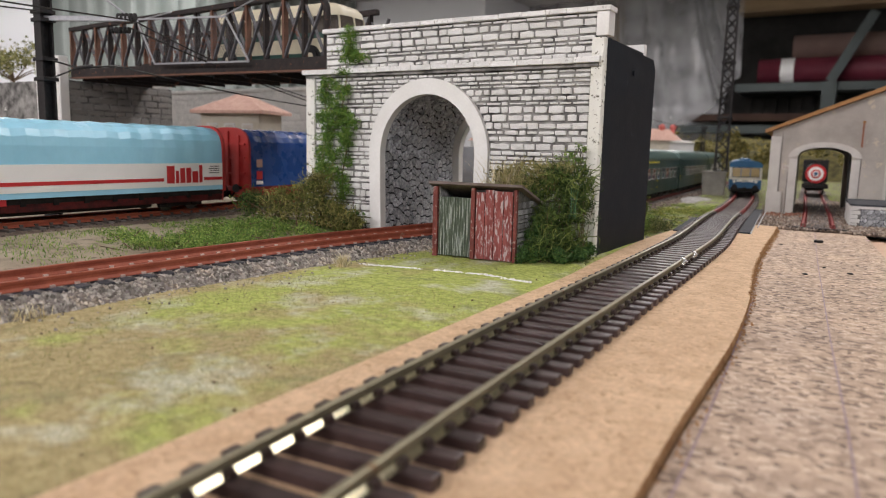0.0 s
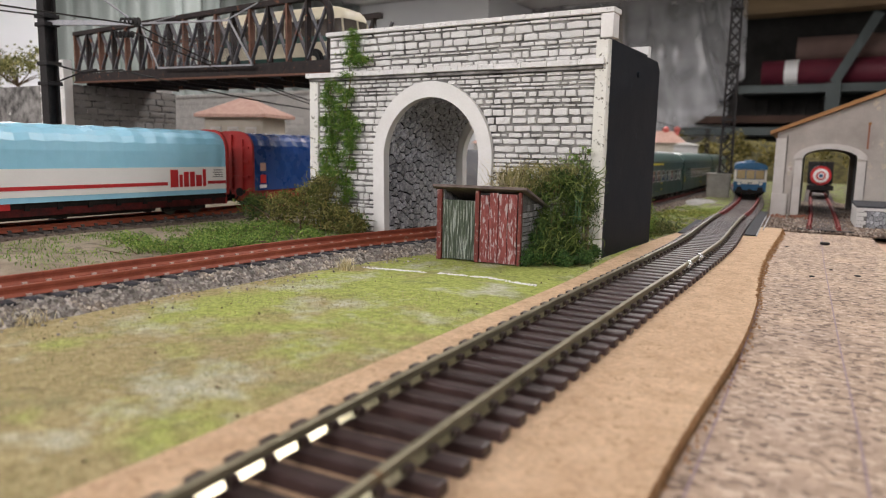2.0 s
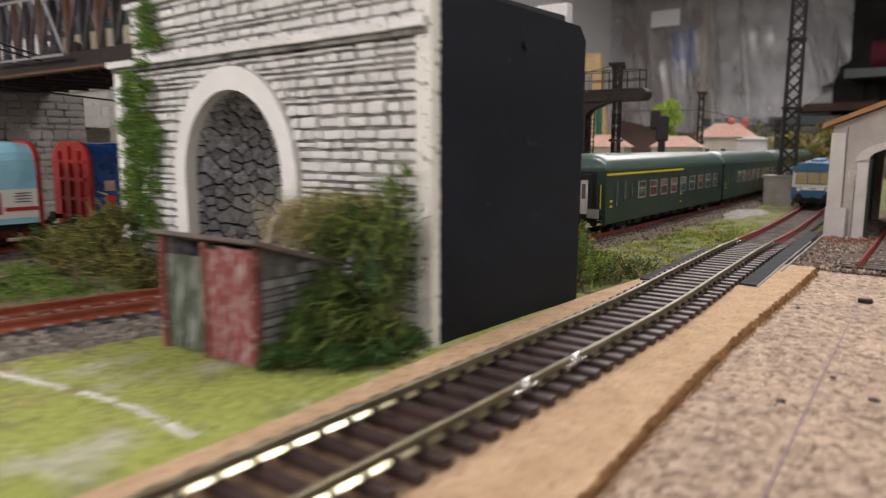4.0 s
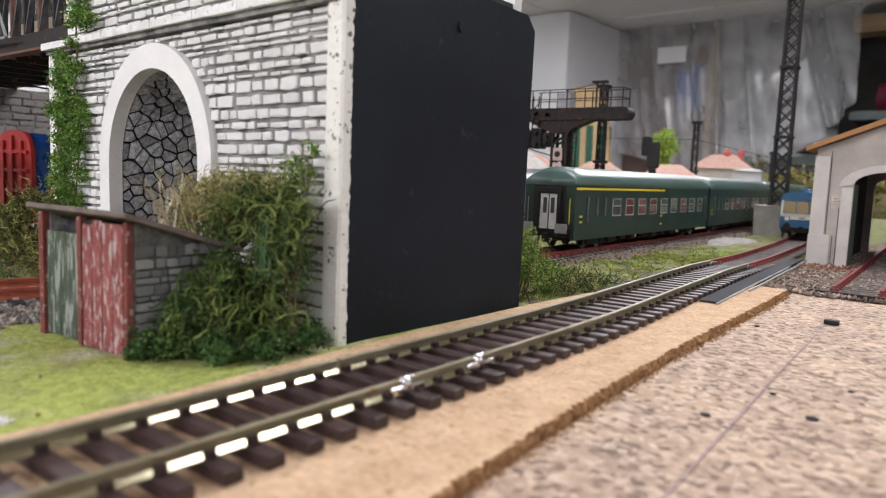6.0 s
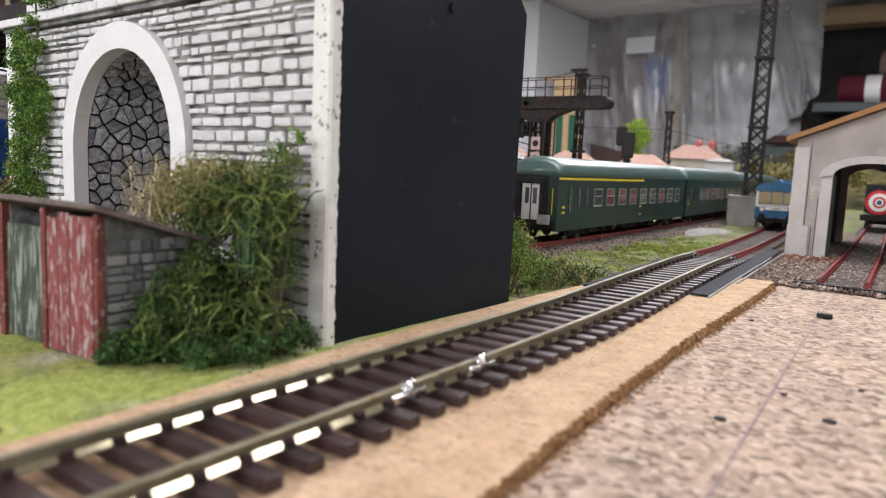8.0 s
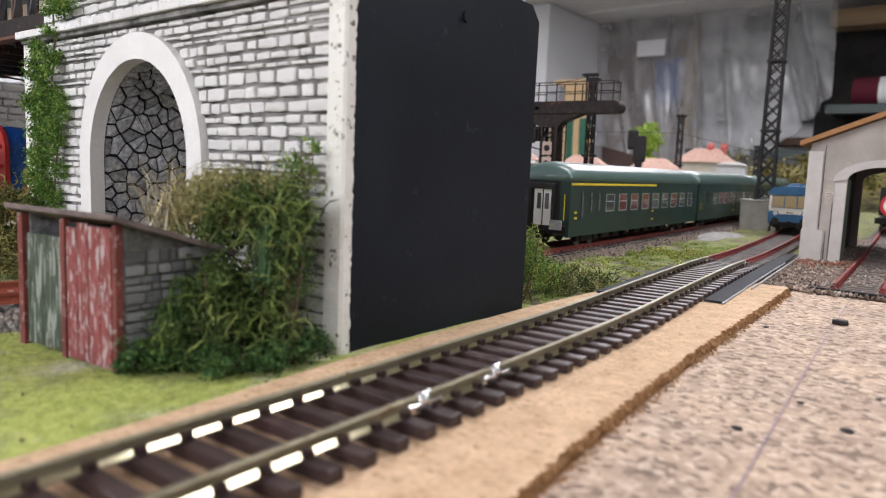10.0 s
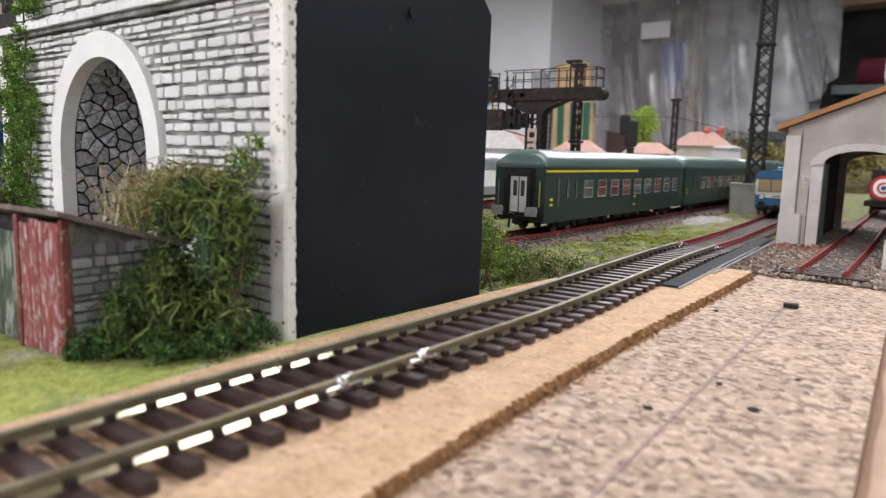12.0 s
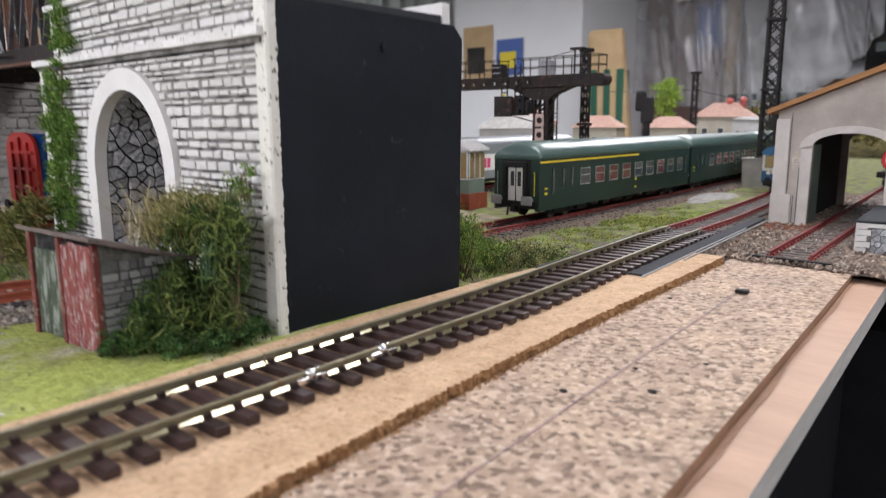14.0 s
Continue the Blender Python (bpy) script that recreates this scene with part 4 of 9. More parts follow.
# ---- tracks ----
RAIL_PROFILE = [(-0.00130, 0), (0.00130, 0), (0.00125, 0.00025), (0.0004, 0.0009), (0.0004, 0.0016), (0.00062, 0.0019), (0.00062, 0.0026), (0.0004, 0.0027), (-0.0004, 0.0027), (-0.00062, 0.0026), (-0.00062, 0.0019), (-0.0004, 0.0016), (-0.0004, 0.0009), (-0.00125, 0.00025)]


def rail(path, offset, y0, y1, z, material, parent, step=0.006, label="", height=1.0):
    bm = bmesh.new()
    rings, n = [], max(2, round((y1 - y0) / step))
    for k in range(n + 1):
        y = y0 + (y1 - y0) * k / n
        x = spline(path, y)
        d = Vector((spline(path, y + 0.002) - spline(path, y - 0.002), 0.004, 0)).normalized()
        s = Vector((d.y, -d.x, 0))
        c = Vector((x, y, z(y) if callable(z) else z)) + s * offset
        rings.append([bm.verts.new(c + s * a + Vector((0, 0, b * height))) for a, b in RAIL_PROFILE])
    for a, b in zip(rings, rings[1:]):
        for i in range(len(RAIL_PROFILE)):
            # the sloping tops of the rail's foot take the second material, where there is one
            bm.faces.new((a[i], a[(i + 1) % len(a)], b[(i + 1) % len(b)], b[i])).material_index = 1 if i in (2, 12) and isinstance(material, list) else 0
    bm.faces.new(rings[0])
    bm.faces.new(rings[-1][::-1])
    bmesh.ops.recalc_face_normals(bm, faces=bm.faces)
    return part("rail", bm, material, parent, label)


def sleeper_mesh(material, half=0.0155, width=0.0034, tall=0.0021, gauge=0.009, chairs=None, rise=0.0013):
    bm = bmesh.new()
    box(bm, -half, half, -width / 2, width / 2, 0, tall, 0, 0.0004)
    for s in (-1, 1):
        for o in (-1, 1):
            box(bm, *sorted((s * gauge + o * 0.0003, s * gauge + o * 0.0016)), -0.00075, 0.00075, tall - 0.0001, tall + rise, 1)
    me = bpy.data.meshes.new("sleeper")
    bm.to_mesh(me)
    bm.free()
    me.materials.append(material)
    me.materials.append(chairs or material)
    return me


def lay_track(name, label, path, y0, y1, z, rails, mesh, spacing, gauge=0.009, jitter=0.0, rail_height=1.0):
    ob = thing(name, label, "track")
    for s in (-1, 1):
        for a, b, m, lab in rails:
            rail(path, s * gauge, a, b, (lambda y: z(y) + 0.0022) if callable(z) else z + 0.0022, m, ob, 0.006, lab, rail_height)
    rnd = random.Random(len(name))
    y, k = y0 + 0.003, 0
    while y < y1:
        d = spline(path, y + 0.002) - spline(path, y - 0.002)
        s = new("sleeper", mesh)
        s.parent = ob
        s.matrix_basis = pose(spline(path, y), y, z(y) if callable(z) else z, 0, 0, -math.degrees(math.atan2(d, 0.004)) + rnd.gauss(0, jitter))
        y += spacing
    return ob


main = lay_track("model_track", "dark brown sleepered model track with nickel silver rails", TRACK, -0.1, 0.561, lambda y: BOARD_TOP - 0.0016 * min(1, max(0, (y - 0.52) / 0.1)), [(-0.1, 0.2805, NICKEL, "tarnished nickel silver rail"), (0.2812, 0.5615, NICKEL, "tarnished nickel silver rail")], sleeper_mesh(SLEEPER), 0.0073, jitter=0.4)
lay_track("siding_track", "ballasted siding track with crimson painted rails", TRACK, 0.563, 1.25, lambda y: BOARD_TOP - 0.0016 * min(1, max(0, (y - 0.52) / 0.1)), [(0.5622, 1.25, RAIL_CRIMSON, "crimson painted rail")], sleeper_mesh(SLEEPER_GREY, chairs=RAIL_CRIMSON), 0.0073)

for _y, _s in ((0.281, 1), (0.3045, 1), (0.5618, -1), (0.5618, 1)):
    _bm = bmesh.new()
    _x = spline(TRACK, _y) + _s * 0.009
    box(_bm, _x - 0.0015, _x + 0.0015, _y - 0.0045, _y + 0.0045, BOARD_TOP + (0.0022 if _y < 0.5 else 0.0016), BOARD_TOP + (0.0038 if _y < 0.5 else 0.0032), 0, 0.0003)
    for _k in range(2):
        bmesh.ops.create_icosphere(_bm, subdivisions=3, radius=(0.0015, 0.0009, 0.0008)[_k] if _y < 0.4 else 0.0007, matrix=pose(_x + (0.0004, -0.0005, 0.0012)[_k], _y + (0.0, 0.0026, -0.0024)[_k], BOARD_TOP + (0.0040, 0.0042, 0.0034)[_k] - (0 if _y < 0.4 else 0.0012)))
    part("rail_joiner", _bm, SOLDER, main, "shiny solder lumps on a rail joiner", True)

for _s, _a, _b in ((1, 0.446, 0.655), (-1, 0.43, 0.53)):
    _l = (lambda y: spline(TRACK, y) + 0.0158) if _s > 0 else (lambda y: spline(TRACK, y) - 0.0205)
    _r = (lambda y: spline(TRACK, y) + 0.0222) if _s > 0 else (lambda y: spline(TRACK, y) - 0.0165)
    _bm = bmesh.new()
    _rows = []
    for _k in range(20):
        _y = _a + (_b - _a) * _k / 19
        _rows.append([_bm.verts.new(p) for p in ((_l(_y), _y, 0.0038), (_r(_y), _y, 0.0038), (_r(_y), _y, 0.0031), (_l(_y), _y, 0.0031))])
    for _p, _q in zip(_rows, _rows[1:]):
        for _i in range(4):
            _bm.faces.new((_p[_i], _p[(_i + 1) % 4], _q[(_i + 1) % 4], _q[_i]))
    _bm.faces.new(_rows[0][::-1])
    _bm.faces.new(_rows[-1])
    bmesh.ops.recalc_face_normals(_bm, faces=_bm.faces)
    _o = thing("foam_pad", "slate grey foam strip lying beside the track", "foam strip", group="foam strips")
    part("pad", _bm, GREY_PAD, _o)
    if _s > 0:
        _bm = bmesh.new()
        for _w, _d in ((0.0005, 0.0), (0.0028, 0.045)):
            _pts = [(_r(y) + _w, y, 0.0034) for y in np.linspace(_a + _d - 0.002, _b - 0.05 + _d, 12)]
            for _p, _q in zip(_pts, _pts[1:]):
                beam(_bm, _p, _q, 0.0005, 0.0006)
        part("edging", _bm, WHITE_EDGE, _o, "white plastic edging strips")

TUNNEL = [(-0.12, -0.213), (0.05, -0.208), (0.10, -0.2055), (0.17, -0.203), (0.23, -0.199), (0.286, -0.190), (0.34, -0.180), (0.5, -0.15)]
FREIGHT = [(-0.12, -0.338), (0.15, -0.347), (0.25, -0.352), (0.35, -0.362), (0.5, -0.385), (0.8, -0.44)]
COACHES = [(0.36, -0.170), (0.45, -0.172), (0.53, -0.1760), (0.75, -0.1885), (1.0, -0.208), (1.3, -0.245), (1.6, -0.30)]
SHEDLINE = [(0.50, -0.0235), (0.53, -0.0255), (0.66, -0.0345), (0.76, -0.0425), (0.95, -0.058), (1.3, -0.085)]


def berm(name, label, path, y0, y1, z0, top, half_top, half_foot, material, stones=0, size=0.0011, stone_mat=None, seed=1, near_only=False):
    """A ballast bank under a track: the bed, with loose stones over its slopes."""
    v, f = [], []
    n = max(2, round((y1 - y0) / 0.006))
    cross = [(-half_foot, 0), (-half_top, 1), (half_top, 1), (half_foot, 0)]
    for k in range(n + 1):
        y = y0 + (y1 - y0) * k / n
        x = spline(path, y)
        for o, h in cross:
            v.append((x + o + 0.0006 * noise.noise(Vector((o * 900, y * 80, 1))), y, z0 + (top - z0) * h + 0.0003 * noise.noise(Vector((o * 300, y * 300, 2)))))
        if k:
            b = len(v) - 8
            f += [(b + i, b + i + 1, b + i + 5, b + i + 4) for i in range(3)]
    ob = thing(name, label, "ballast", kind="structure")
    from_lists("bed", v, f, material, ob)
    if stones:
        rnd = random.Random(seed)
        spots = []
        for _ in range(stones):
            y = rnd.uniform(y0, y1)
            o = rnd.uniform(-half_foot - 0.0015, half_foot + 0.0015)
            if near_only and rnd.random() < 0.7:
                o = rnd.uniform(half_top - 0.006, half_foot + 0.0015)
            h = 1.0 if abs(o) < half_top else max(0, 1 - (abs(o) - half_top) / (half_foot - half_top))
            spots.append((spline(path, y) + o, y, z0 + (top - z0) * h - 0.0001))
        vv, ff = pebbles(spots, size, seed)
        s = from_lists("loose_stones", vv, ff, stone_mat or STONE_BALLAST, ob, "angular grey-violet ballast stones")
        s["kind"] = "stuff"
    return ob


berm("tunnel_ballast", "grey-violet ballast bank of the tunnel track", TUNNEL, -0.1, 0.42, 0.001, 0.0056, 0.0165, 0.0255, BALLAST_BED, 16000, 0.00085, STONE_BALLAST, 4, True)
lay_track("tunnel_track", "rust-red rails on dark sleepers leading into the tunnel", TUNNEL, -0.1, 0.42, 0.0045, [(-0.1, 0.42, RAIL_RED, "rust-red painted rail")], sleeper_mesh(SLEEPER_BLACK, chairs=PINK_CHAIR, rise=0.0007), 0.0073, rail_height=1.15)
berm("train_ballast", "brown ballast bank under the freight train", FREIGHT, -0.1, 0.8, 0.002, 0.0062, 0.018, 0.030, BALLAST_BROWN, 5000, 0.0009, STONE_BROWN, 6)
lay_track("freight_track", "rust-red rails under the freight train", FREIGHT, -0.1, 0.8, 0.0052, [(-0.1, 0.8, RAIL_RED, "rust-red painted rail")], sleeper_mesh(SLEEPER_GREY), 0.0073)
berm("coach_ballast", "brown ballast bank of the passenger line", COACHES, 0.4, 1.6, 0.0005, 0.0035, 0.0165, 0.026, BALLAST_BROWN, 9000, 0.0009, STONE_BROWN, 8)
lay_track("passenger_track", "ballasted track with crimson rails under green coaches", COACHES, 0.4, 1.3, 0.0022, [(0.4, 1.6, RAIL_CRIMSON, "crimson painted rail")], sleeper_mesh(SLEEPER_GREY), 0.0073)
_o = lay_track("shed_track", "half-buried track with crimson rails into the shed", SHEDLINE, 0.533, 1.3, -0.0006, [(0.533, 1.3, RAIL_CRIMSON, "crimson painted rail")], sleeper_mesh(SLEEPER_GREY, chairs=RAIL_CRIMSON), 0.0073)
part("end_tie", boxed(-0.0440, -0.0075, 0.5300, 0.5335, -0.0006, 0.0019, 0.0003), BLACK_STEEL, _o, "black plastic tie at the end of the track")


# ---- tunnel portal ----
FACE, PX0, PX1, PBACK = 0.3055, -0.277, -0.101, 0.386
GROUND_Z, CORNICE, TOP = 0.0015, 0.0895, 0.113
AX, SPRING, RIN, ROUT, AIN, AOUT = -0.1943, 0.0457, 0.0290, 0.0364, 0.0308, 0.0388


def arch_pts(r, rise, n=28, foot=GROUND_Z):
    pts = [(AX - r * 0.97, foot), (AX - r, SPRING)]
    pts += [(AX - r * math.cos(math.pi * k / n), SPRING + rise * math.sin(math.pi * k / n)) for k in range(1, n)]
    pts += [(AX + r, SPRING), (AX + r * 0.97, foot)]
    return pts


portal = thing("tunnel_portal", "white-painted stone tunnel portal with a black side board", "tunnel portal", Matrix.Translation((0, 0, 0)))


def wall_with_arch(y0, y1, x0, x1, top, ring, material, name, parent):
    """A wall slab with an arched opening through it."""
    inner = arch_pts(*ring)
    bm = bmesh.new()
    fr, bk = [bm.verts.new((x, y0, z)) for x, z in inner], [bm.verts.new((x, y1, z)) for x, z in inner]

    def outer(x, z):
        if z <= SPRING:
            return (x0 if x < AX else x1, z)
        a = math.atan2(z - SPRING, x - AX)
        k = min((x1 - AX) / max(1e-6, math.cos(a)) if math.cos(a) > 0 else (x0 - AX) / min(-1e-6, math.cos(a)), (top - SPRING) / max(1e-6, math.sin(a)))
        return (AX + k * math.cos(a), SPRING + k * math.sin(a))

    fo, bo = [bm.verts.new((outer(x, z)[0], y0, outer(x, z)[1])) for x, z in inner], [bm.verts.new((outer(x, z)[0], y1, outer(x, z)[1])) for x, z in inner]
    for i in range(len(inner) - 1):
        bm.faces.new((fr[i], fr[i + 1], fo[i + 1], fo[i]))
        bm.faces.new((bk[i + 1], bk[i], bo[i], bo[i + 1]))
        bm.faces.new((fr[i + 1], fr[i], bk[i], bk[i + 1]))
    for cx in (x0, x1):
        c0, c1 = bm.verts.new((cx, y0, top)), bm.verts.new((cx, y1, top))
        side = sorted([v for v in fo if abs(v.co.x - cx) < 1e-6], key=lambda v: v.co.z)
        tops = sorted([v for v in fo if abs(v.co.z - top) < 1e-6], key=lambda v: abs(v.co.x - cx))
        if side and tops:
            bm.faces.new((side[-1], tops[0], c0))
    bmesh.ops.recalc_face_normals(bm, faces=bm.faces)
    return part(name, bm, material, parent)


wall_with_arch(FACE, FACE + 0.006, PX0 + 0.004, PX1 - 0.006, CORNICE, (ROUT - 0.004, AOUT - 0.004), JOINT_GREY, "wall", portal)
part("parapet", boxed(-0.2635, PX1 - 0.0062, FACE + 0.0005, FACE + 0.006, CORNICE + 0.001, TOP - 0.002), JOINT_GREY, portal)
# the white arch ring, proud of the wall, with its deep soffit
_bm = bmesh.new()
_in, _out = arch_pts(RIN, AIN), arch_pts(ROUT, AOUT)
_a = [[_bm.verts.new((x, y, z)) for x, z in pts] for pts, y in ((_out, FACE), (_out, FACE - 0.0026), (_in, FACE - 0.0026), (_in, FACE + 0.0022), (_out, FACE + 0.0022))]
for _p, _q in zip(_a, _a[1:] + _a[:1]):
    for _i in range(len(_in) - 1):
        _bm.faces.new((_p[_i], _p[_i + 1], _q[_i + 1], _q[_i]))
bmesh.ops.recalc_face_normals(_bm, faces=_bm.faces)
part("arch_ring", _bm, WHITE_PAINT, portal, "smooth white arch ring")
_bm = boxed(PX0 - 0.0006, PX1 - 0.0025, FACE - 0.0036, FACE + 0.002, CORNICE - 0.0008, CORNICE + 0.0012, 0.0003)
box(_bm, PX0 + 0.0005, PX1 - 0.003, FACE - 0.0026, FACE + 0.001, CORNICE - 0.0026, CORNICE - 0.001)
part("cornice", _bm, JOINT_GREY, portal)
part("coping", boxed(-0.2640, PX1 + 0.0008, FACE - 0.0017, FACE + 0.0072, TOP - 0.0020, TOP - 0.0004), JOINT_GREY, portal)
_r = random.Random(17)
for _x0, _x1, _ya, _yb, _za, _zb, _nm in ((PX0 - 0.001, PX1 - 0.002, FACE - 0.0042, FACE + 0.002, CORNICE - 0.0010, CORNICE + 0.0016, "cornice_stone"), (-0.2645, PX1 + 0.0012, FACE - 0.0022, FACE + 0.0075, TOP - 0.0022, TOP, "coping_stone")):
    _x = _x0
    while _x < _x1 - 0.001:
        _l = _r.uniform(0.0085, 0.0150)
        _l = _x1 - _x if _x1 - _x - _l < 0.005 else _l
        _j = _r.uniform(-0.00012, 0.00012)
        part(_nm, boxed(_x + 0.00008, _x + _l - 0.00008, _ya + _j, _yb, _za + _j, _zb + _j, 0.0003), WHITE_STONE, portal)
        _x += _l
# corner pilaster with a worn arris: its paint laps unevenly over the edge of the black board
_bm, _rows = bmesh.new(), []
for _k in range(91):
    _z = GROUND_Z + (CORNICE + 0.0100 - GROUND_Z) * _k / 90
    _w = 0.0006 * noise.noise(Vector((0, 1, _z * 260))) + 0.0005 * noise.noise(Vector((0, 7, _z * 900)))
    _u = 0.0008 * abs(noise.noise(Vector((0, 4, _z * 170)))) + 0.0006 * noise.noise(Vector((2, 4, _z * 800)))
    _rows.append([_bm.verts.new(p) for p in ((PX1 - 0.0066, FACE - 0.0017, _z), (PX1 - 0.0012 + 0.3 * _w, FACE - 0.0018 - 0.3 * _u, _z), (PX1 - 0.0006 + 0.3 * _w, FACE - 0.0011, _z), (PX1 - 0.0006, FACE + 0.0013 + _u, _z), (PX1 - 0.0066, FACE + 0.0013, _z))])
for _p, _q in zip(_rows, _rows[1:]):
    for _i in range(5):
        _bm.faces.new((_p[_i], _p[(_i + 1) % 5], _q[(_i + 1) % 5], _q[_i]))
_bm.faces.new(_rows[-1])
bmesh.ops.recalc_face_normals(_bm, faces=_bm.faces)
part("corner_pilaster", _bm, CREAM_PAINT, portal, "flaking cream corner pilaster")
_bm = boxed(PX1 - 0.0052, PX1 + 0.0006, FACE - 0.0014, FACE + 0.0065, CORNICE + 0.0108, TOP - 0.0023, 0.0004)
part("parapet_end", _bm, WHITE_PAINT, portal)
_bm = boxed(PX0, PX0 + 0.0062, FACE - 0.0016, FACE + 0.012, GROUND_Z, CORNICE - 0.0011, 0.0004)
part("corner_pilaster", _bm, CREAM_PAINT, portal, "cream corner pilaster")
# black side board with a clipped upper corner
_bm = bmesh.new()
_pts = [(FACE + 0.0009, GROUND_Z), (PBACK, GROUND_Z), (PBACK + 0.0015, 0.094), (PBACK - 0.003, 0.0985), (FACE + 0.0009, 0.1)]
_f, _b = [_bm.verts.new((PX1 - 0.001, y, z)) for y, z in _pts], [_bm.verts.new((PX1 - 0.006, y, z)) for y, z in _pts]
_bm.faces.new(_f)
_bm.faces.new(_b[::-1])
for _i in range(len(_pts)):
    _bm.faces.new((_f[_i], _b[_i], _b[(_i + 1) % 5], _f[(_i + 1) % 5]))
bmesh.ops.recalc_face_normals(_bm, faces=_bm.faces)
part("side_board", _bm, BLACK_BOARD, portal, "matt black side board")
disc(_bm := bmesh.new(), (PX1 - 0.0012, 0.3485, 0.0885), 0.0016, 0.0012, "x", 12)
part("plug", _bm, BLACK_BOARD, portal)
part("back_wall", boxed(PX0 + 0.004, PX1 - 0.0062, PBACK - 0.004, PBACK, 0.088, 0.0985), JOINT_GREY, portal)
part("roof_deck", boxed(PX0 + 0.004, PX1 - 0.0062, FACE + 0.0062, PBACK, 0.0935, 0.0965), ROOF_FELT, portal)
part("rear_parapet", boxed(-0.26, PX1 - 0.006, PBACK - 0.0035, PBACK + 0.0005, 0.0987, 0.107, 0.0004), WHITE_PAINT, portal)
_variants = stone_variants(WHITE_STONE)


def arch_gap(z):
    if z <= SPRING:
        return (AX - ROUT + 0.0006, AX + ROUT - 0.0006)
    k = (z - SPRING) / AOUT
    return (AX - ROUT * math.sqrt(1 - k * k), AX + ROUT * math.sqrt(1 - k * k)) if k < 0.999 else None


coursed_wall(portal, PX0 + 0.0064, PX1 - 0.0066, GROUND_Z, CORNICE - 0.0028, 29, (0.0036, 0.0092), FACE, 0.0015, _variants, 11, arch_gap, 290, WHITE_STONE, 0.00070)
coursed_wall(portal, -0.263, PX1 - 0.0053, CORNICE + 0.0017, TOP - 0.0024, 7, (0.0042, 0.0110), FACE + 0.0005, 0.0015, _variants, 12, None, 110, WHITE_STONE, 0.00070)

# rubble lining of the tunnel
TUNNEL_END = PBACK - 0.006
_bm = bmesh.new()
_pts = arch_pts(RIN + 0.0012, AIN + 0.0012)
_a, _b = [_bm.verts.new((x, FACE + 0.0024, z)) for x, z in _pts], [_bm.verts.new((x, TUNNEL_END, z)) for x, z in _pts]
for _i in range(len(_pts) - 1):
    _bm.faces.new((_a[_i], _b[_i], _b[_i + 1], _a[_i + 1]))
lining = part("tunnel_lining", _bm, RUBBLE_JOINT, portal, "blue-grey rubble stone tunnel lining")
_lens = [0.0]
for _p, _q in zip(_pts, _pts[1:]):
    _lens.append(_lens[-1] + math.hypot(_q[0] - _p[0], _q[1] - _p[1]))


def on_vault(u, v, d):
    i = max(0, min(len(_pts) - 2, next((k for k in range(len(_lens) - 1) if u < _lens[k + 1]), len(_lens) - 2)))
    t = (u - _lens[i]) / (_lens[i + 1] - _lens[i])
    x, z = _pts[i][0] + (_pts[i + 1][0] - _pts[i][0]) * t, _pts[i][1] + (_pts[i + 1][1] - _pts[i][1]) * t
    nx, nz = AX - x, min(SPRING, z) * 0 + (SPRING - z if z > SPRING else 0)
    l = math.hypot(nx, nz)
    return (x + nx / l * d , FACE + 0.0024 + v, z + nz / l * d)


rubble_stones(cells(_lens[-1], TUNNEL_END - FACE - 0.0024, 37, 18, 5, 0.98), on_vault, 0.00056, 0.0010, RUBBLE, lining, 3)
# far portal opening, seen through the tunnel
_bm = bmesh.new()
_o2, _i2 = arch_pts(RIN + 0.012, AIN + 0.012), arch_pts(RIN - 0.004, AIN - 0.004)
_a = [[_bm.verts.new((x, y, z)) for x, z in pts] for pts, y in ((_o2, TUNNEL_END), (_i2, TUNNEL_END), (_i2, TUNNEL_END + 0.005), (_o2, TUNNEL_END + 0.005))]
for _p, _q in zip(_a, _a[1:] + _a[:1]):
    for _i in range(len(_o2) - 1):
        _bm.faces.new((_p[_i], _p[_i + 1], _q[_i + 1], _q[_i]))
bmesh.ops.recalc_face_normals(_bm, faces=_bm.faces)
part("rear_arch_ring", _bm, WHITE_PAINT, portal, "white rear arch ring")


